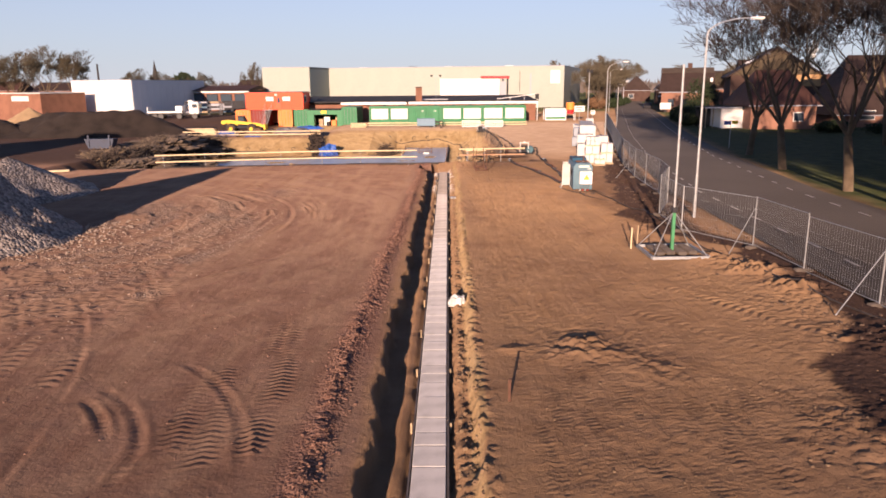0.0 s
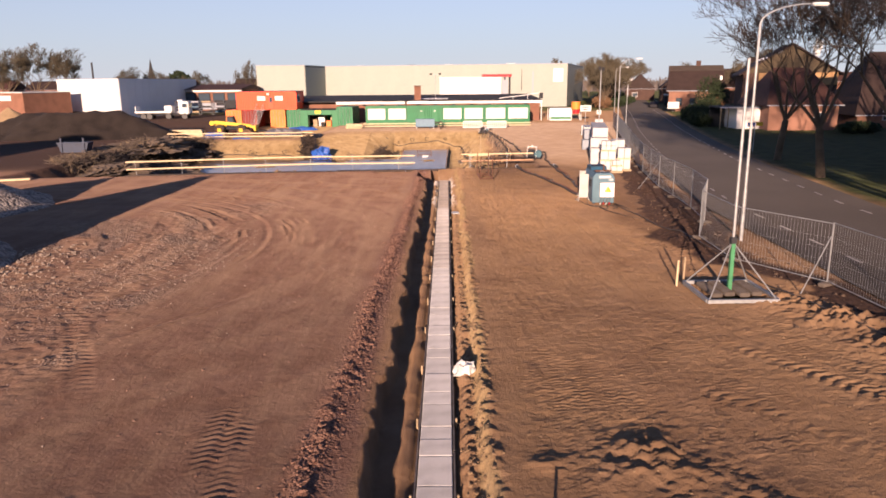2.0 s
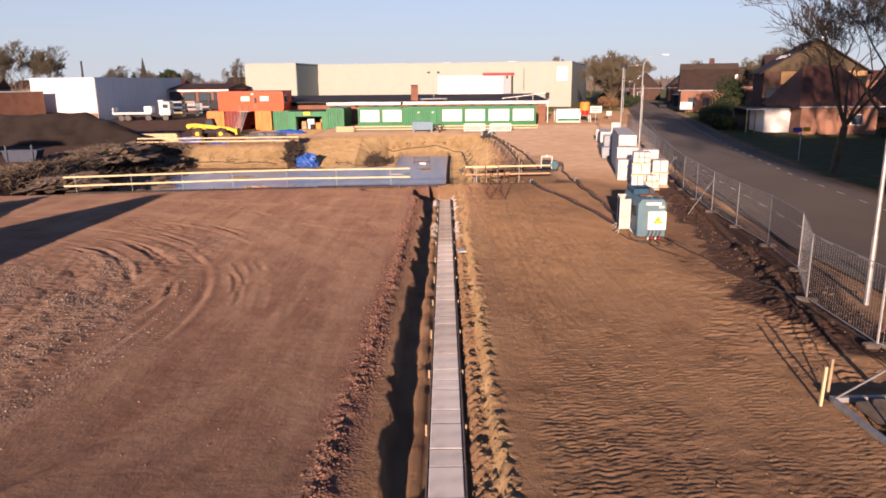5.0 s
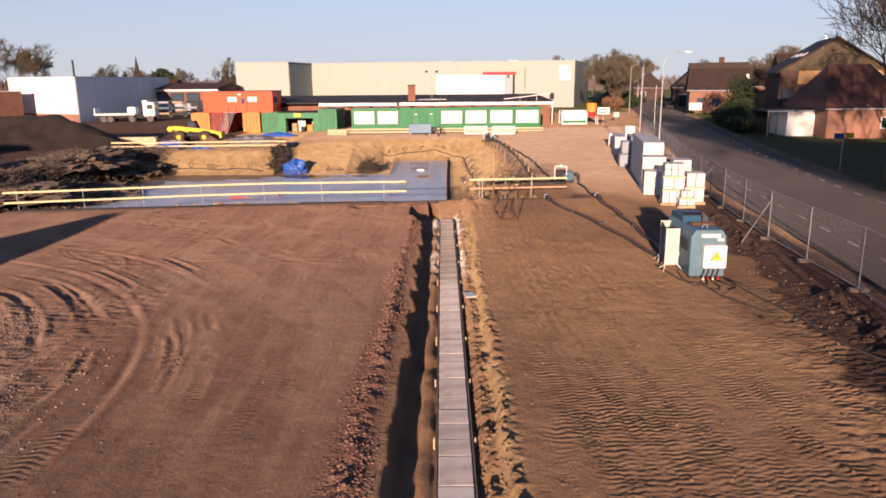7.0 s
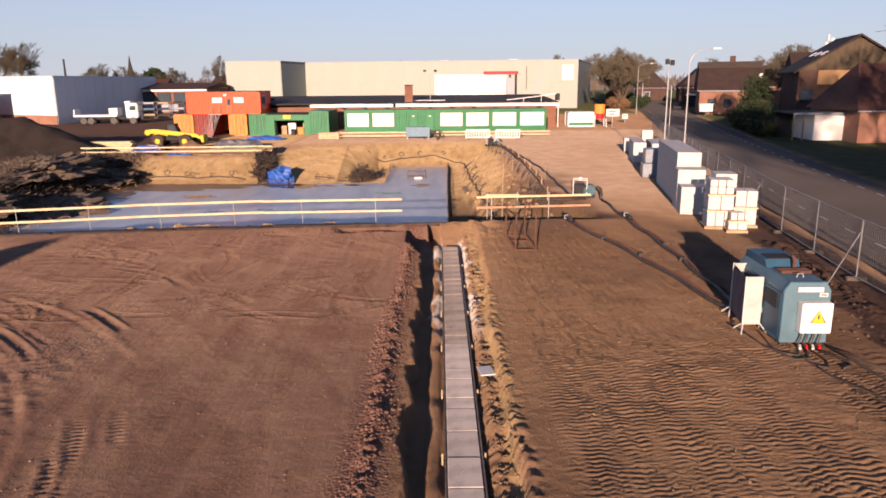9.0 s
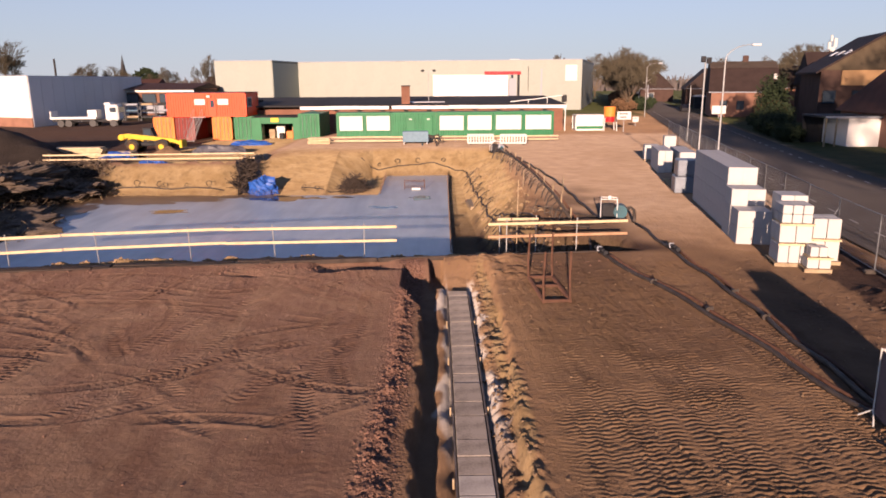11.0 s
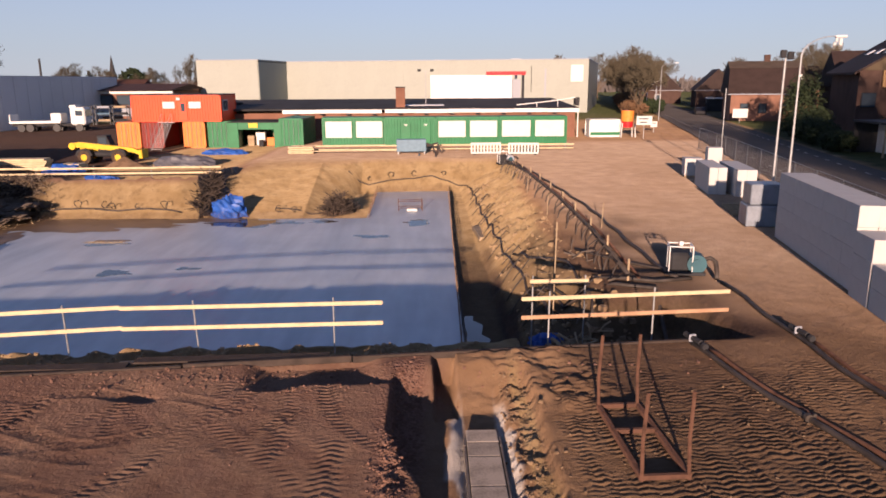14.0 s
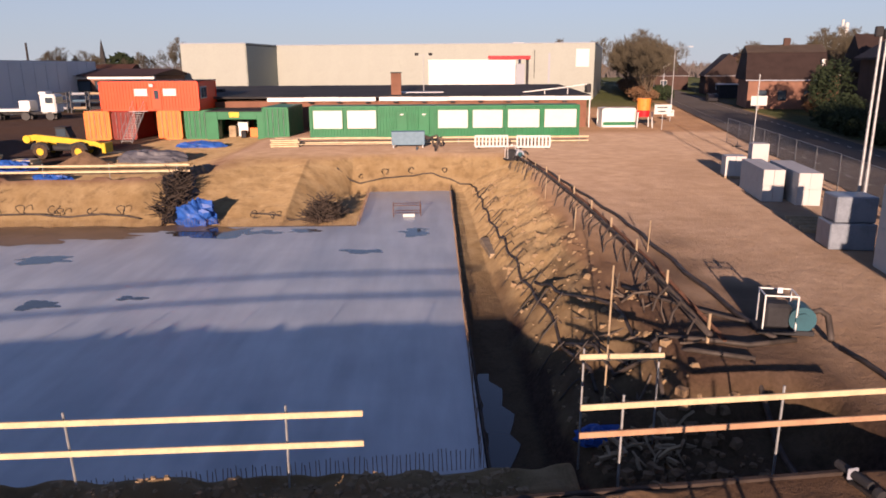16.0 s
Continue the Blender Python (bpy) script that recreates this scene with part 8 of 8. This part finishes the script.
tc.matrix_basis = pose(-62.0, 290.0, 0, 0, 0, 0)


def plant(src, x, y, rz, s):
    ob = copy_thing(src, pose(x, y, gz(x, y) if abs(x) < 60 and y < 160 else 0.0, 0, 0, rz))
    wide = 1.0 if src is tc else 1.22
    ob.scale = (s * wide, s * wide, s * (1.0 if src is tc else 1.12))
    return ob


plant(ta, 26.5, 61.4, 200, 1.0)
plant(tb, 22.3, 30.0, 140, 0.95)
plant(ta, 21.6, 20.0, 310, 1.0)
# the next two stand out of view, added so their crowns darken the lawn
plant(tb, 21.2, 10.0, 30, 1.0)
plant(ta, 20.9, 0.0, 100, 1.05)
plant(tb, 43.0, 69.0, 60, 1.15)
plant(ta, 51.0, 76.0, 160, 1.2)
plant(tb, 36.0, 55.0, 250, 1.0)
rt = random.Random(77)
for i in range(15):
    y = 168 + 7.5 * i
    plant(tc, float(road_c(y)) - 6.5 - rt.uniform(0, 2.0), y, rt.uniform(0, 360), rt.uniform(0.85, 1.35))
for x, y, s in ((-128, 236, 1.9), (-121, 240, 1.75), (-135, 232, 1.7), (-142, 240, 1.2), (-150, 225, 1.5), (-160, 235, 1.6), (-126, 300, 1.3), (-118, 306, 1.2), (-108, 330, 1.2), (-170, 250, 1.4), (-180, 230, 1.5), (-190, 260, 1.6), (58, 175, 1.0), (66, 170, 0.9), (84, 190, 1.3), (92, 210, 1.4), (100, 230, 1.5), (70, 270, 1.4), (58, 290, 1.5), (47, 300, 1.5), (88, 128, 0.9), (-14, 300, 1.3), (2, 310, 1.3), (10, 330, 1.35)):
    plant(tc, x, y, rt.uniform(0, 360), s)


thin = plant(tc, -50.0, 196.0, 40, 1.0)
thin.scale = (0.62, 0.62, 1.2)


def leafy(name, x, y, z, s, n, m, label, category, seed, size=0.16, group=""):
    rnd = random.Random(seed)
    g = Geo()
    for _ in range(n):
        while True:
            p = Vector((rnd.uniform(-1, 1), rnd.uniform(-1, 1), rnd.uniform(-1, 1)))
            if 0.25 < p.length < 1.0 + 0.2 * noise.noise(p * 2.5 + Vector((seed, 0, 0))):
                break
        p = Vector((p.x * s[0], p.y * s[1], (p.z + 1) * s[2]))
        a = Vector((rnd.gauss(0, 1), rnd.gauss(0, 1), rnd.gauss(0, 1))).normalized()
        b = a.orthogonal().normalized()
        k = size * rnd.uniform(0.5, 1.4)
        g.add([p - a * k, p + b * k * 0.5, p + a * k, p - b * k * 0.5], [(0, 1, 2, 3)])
    return tagged(part(name, g, m, at=(x, y, z)), label, category, group)


# evergreens outside the view, added to throw shade over the gardens
for i, (x, y, r, h) in enumerate(((30.0, 24.0, 2.4, 6.0), (35.0, 26.0, 2.6, 6.5), (48.0, 30.0, 2.6, 6.5), (56.0, 32.0, 2.8, 7.0), (41.0, 28.0, 2.2, 5.5))):
    leafy("conifer", x, y, 0, (r, r, h), 3200, HEDGE, "tall dense unseen evergreen, added to cast shade", "tree", 70 + i, 0.32, "conifers")


def shade_pine(x, y, h, r, seed):
    """A tall unseen evergreen, bare trunk and dense high crown, added to cast shade."""
    root = thing("pine_tree", (x, y, gz(x, y)), 0, "tall unseen evergreen with bare trunk and dense crown, added to cast shade", "tree", "tall pines")
    part("trunk", Geo().tube([(0, 0, -0.2), (0.1, 0, h * 0.5), (0, 0.1, h * 0.95)], 0.16, 7, 0.05), BARK, root, smooth=True)
    rnd, g = random.Random(seed), Geo()
    for _ in range(5200):
        while True:
            q = Vector((rnd.uniform(-1, 1), rnd.uniform(-1, 1), rnd.uniform(-1, 1)))
            if q.length < 0.9 + 0.35 * noise.noise(q * 2.2 + Vector((seed, 0, 0))):
                break
        c = Vector((q.x * r, q.y * r, h * 0.80 + q.z * h * 0.2))
        a = Vector((rnd.gauss(0, 1), rnd.gauss(0, 1), rnd.gauss(0, 1))).normalized()
        e, k = a.orthogonal().normalized(), rnd.uniform(0.12, 0.32)
        g.add([c - a * k, c + e * k * 0.5, c + a * k, c - e * k * 0.5], [(0, 1, 2, 3)])
    part("crown", g, HEDGE, root, "dense dark crown")


# far behind the camera, added so the crowns' shadows fall along the road
for i, (x, y, h) in enumerate(((4.6, -60.0, 30.0), (8.4, -62.0, 30.0), (24.0, -60.0, 29.0), (28.0, -61.0, 30.0))):
    shade_pine(x, y, h, 2.8, 210 + i)
BROWNH = mat("brown_hedge_twigs", (0.15, 0.085, 0.045), 0.95, 0.35, 1.5, 10)
for i, (x, y, l) in enumerate(((47.5, 87.0, 2.6), (53.0, 83.0, 4.5), (60.0, 81.5, 4.5), (67.0, 80, 4.5))):
    leafy("garden_hedge", x, y, 0, (l, 0.8, 0.75), 1500, HEDGE, "clipped dark garden hedge along the lawn", "hedge", 60 + i, 0.2, "hedges")
for i, (x, y, r, h) in enumerate(((46.5, 131.0, 2.4, 3.6), (43.0, 122.0, 2.2, 1.6), (40.0, 118.0, 2.4, 1.3), (50.0, 139.0, 2.5, 1.5), (37.0, 110.0, 2.2, 1.2), (54.0, 146.0, 2.0, 3.0), (35.2, 103.0, 1.6, 0.9), (47.5, 112.0, 2.6, 1.8))):
    leafy("garden_shrub", x, y, 0, (r, r, h), 1700, HEDGE if i != 3 else BROWNH, "dense dark evergreen shrub in a front garden", "shrub", 80 + i, 0.2, "shrubs")
for i in range(7):
    y = 172 + 13 * i
    leafy("roadside_hedge", float(road_c(y)) - 8.6, y, 0, (1.8, 6.5, 1.3), 1300, BROWNH, "brown leafless hedge beside the hall", "hedge", 95 + i, 0.28, "roadside hedges")
for i in range(8):
    y = 120 + 14 * i
    leafy("roadside_hedge", float(road_c(y)) + 9.0 + 1.5 * (i % 3), y + 60, 0, (2.2, 5.0, 1.0), 900, HEDGE, "dark clipped hedge along the far gardens", "hedge", 105 + i, 0.28, "roadside hedges")

# ---- the far skyline ----
def radio_tower(x, y):
    root = thing("radio_tower", (x, y, 0), 0, "tall slim steel tower with white antennas far beyond the houses", "tower")
    for sx in (-0.8, 0.8):
        for sy in (-0.8, 0.8):
            part("leg", Geo().tube([(sx * 1.6, sy * 1.6, 0), (sx, sy, 25)], 0.16, 5), GALV, root)
    for i in range(8):
        z = 3 * i + 1
        part("brace", Geo().tube([(-1.0, -1.0, z), (1.0, -1.0, z + 3)], 0.08, 4), GALV, root)
    for k, (dx, z, h, r) in enumerate(((-1.6, 20.5, 3.5, 0.8), (1.5, 21.5, 4.5, 0.9), (0.2, 18.5, 3.0, 1.2), (-0.6, 24.5, 3.0, 0.6))):
        part("antenna", Geo().tube([(dx, -1.2, z), (dx, -1.2, z + h)], r, 10), SIGNW, root, "white antenna drum")
    return root


radio_tower(207.0, 410.0)
leafy("conifer", -122, 345, 0, (6.5, 4.0, 6.0), 1300, HEDGE, "dense dark evergreen clump beyond the halls", "tree", 170, 0.9, "conifers")

ch = thing("church_spire", (-196, 500, 0), 0, "slender grey church spire on the far skyline", "church")
part("tower", Geo().box((0, 0, 6), (3.6, 3.6, 12)), BITUM, ch)
part("spire", Geo().tube([(0, 0, 12), (0, 0, 23)], 2.0, 8, 0.1), BITUM, ch)
ck = part("factory_chimney", Geo().tube([(0, 0, 0), (0, 0, 18.0)], 0.6, 12, 0.45), BITUM, at=(-188, 400, 0))
tagged(ck, "tall thin factory chimney on the far skyline", "chimney")
for i, (x, y, w, h, m) in enumerate(((-130, 300, 30, 7.5, ROOFR), (-90, 320, 26, 8.5, ROOFT), (-60, 340, 30, 8.0, ROOFR), (-180, 320, 34, 8.0, ROOFT), (-230, 330, 40, 8.5, ROOFR), (130, 330, 34, 8.5, ROOFT), (170, 320, 34, 9, ROOFR), (110, 300, 24, 8.5, ROOFT))):
    house(x, y, -10 + 4 * (i % 3), w, 12, h * 0.55, h, BRICK, m, "row of brick houses on the skyline", "x", 0.0, ())
woods = Geo()
rw = random.Random(9)
for i in range(2600):
    a = rw.uniform(-0.75, 0.75)
    d = rw.uniform(420, 700)
    x, y = d * math.sin(a), d * math.cos(a)
    h = rw.uniform(4, 9.5) + 2.5 * float(vnoise(x, y, 0.02, 3))
    for k in range(3):
        dx, dy = rw.uniform(-3, 3), rw.uniform(-3, 3)
        woods.tube([(x + dx, y + dy, 0), (x + 2.2 * dx, y + dy, h * rw.uniform(0.7, 1.0))], 0.9, 4, 0.15, cap=False)
tagged(part("far_woods", woods, mat("far_bare_wood", (0.125, 0.108, 0.10), 0.95, 0.3, 0.05, 1)), "low belt of bare woods on the horizon", "woods", kind="stuff")


# ---- standing water on the slab ----
WATER = bpy.data.materials.new("standing_water")
WATER.use_nodes = True
_b = WATER.node_tree.nodes["Principled BSDF"]
_b.inputs["Base Color"].default_value, _b.inputs["Roughness"].default_value = (0.03, 0.035, 0.04, 1), 0.04
MUD = mat("wet_mud_film", (0.20, 0.13, 0.075), 0.35, 0.35, 0.5, 8)


def puddle(x, y, rx, ry, z, seed, m=WATER, label="shallow puddle of clear water on the concrete"):
    g = Geo()
    k = 40
    ring = []
    for j in range(k):
        a = 2 * math.pi * j / k
        f = 1 + 0.9 * noise.noise(Vector((math.cos(a) * 1.4, math.sin(a) * 1.4, seed))) + 0.3 * noise.noise(Vector((math.cos(a) * 4, math.sin(a) * 4, seed)))
        ring.append((rx * f * math.cos(a), ry * f * math.sin(a), 0.0))
    g.add([(0, 0, 0)] + ring, [(0, 1 + j, 1 + (j + 1) % k) for j in range(k)])
    return tagged(part("puddle", g, m, at=(x, y, z)), label, "puddle", kind="structure")


for i, (x, y, rx, ry) in enumerate(((-12.6, 84.9, 2.6, 1.1), (-9.9, 84.6, 0.9, 0.5), (-7.6, 84.9, 1.0, 0.4), (-1.45, 84.3, 0.9, 0.8), (-4.0, 80.4, 0.9, 0.45), (-15.5, 73.0, 0.9, 0.5), (-12.4, 73.6, 0.5, 0.25), (-18.5, 79.5, 1.4, 0.6))):
    puddle(x, y, rx, ry, SZ + 0.005 + 0.0006 * i, 3 + i)
for i, (x, y, rx, ry) in enumerate(((-23.5, 84.6, 3.6, 1.2), (-27.0, 80.5, 1.4, 4.2), (-18.2, 85.2, 2.4, 0.6))):
    puddle(x, y, rx, ry, SZ + 0.011 + 0.0006 * i, 13 + i, MUD, "film of wet brown mud washed over the slab")
for i, (x, y, rx, ry) in enumerate(((-22.5, 84.2, 4.6, 1.7), (-27.2, 83.0, 1.6, 4.2), (-24.5, 84.6, 3.2, 1.5), (-20.0, 85.6, 3.0, 0.8), (-26.2, 80.5, 1.6, 3.0), (-15.0, 85.6, 2.4, 0.9), (-17.5, 83.6, 1.2, 0.35))):
    puddle(x, y, rx, ry, SZ + 0.016 + 0.0006 * i, 43 + i, MUD, "film of wet brown mud washed over the slab")
drain = Geo()
for i in range(13):
    y = 60.6 + 0.5 * i
    drain.v += [(0.36 + 0.10 * math.sin(1.7 * i), y, 0), (0.75 + 0.35 * math.sin(0.26 * i) + 0.14 * math.sin(2.1 * i), y, 0)]
drain.f += [(2 * i, 2 * i + 1, 2 * i + 3, 2 * i + 2) for i in range(12)]
tagged(part("drain_water", drain, WATER, at=(0, 0, -2.435)), "water standing in the drain beside the slab", "puddle", kind="structure")


def notch_cage():
    root = thing("rebar_cage", (-2.1, 88.8, SZ), 3, "small rusty reinforcement cage standing on the slab", "rebar cage")
    for sx in (-0.8, 0.8):
        for sy in (-0.35, 0.35):
            part("bar", Geo().tube([(sx, sy, 0), (sx, sy, 0.75)], 0.025, 5), RUST, root)
    for z in (0.2, 0.65):
        part("ring_bar", Geo().tube([(-0.8, -0.35, z), (0.8, -0.35, z), (0.8, 0.35, z), (-0.8, 0.35, z), (-0.8, -0.35, z)], 0.02, 5), RUST, root)
    part("white_block", Geo().bbox((0.1, -0.5, 0.1), (0.7, 0.25, 0.18), 0.02), SIGNW, root)


notch_cage()
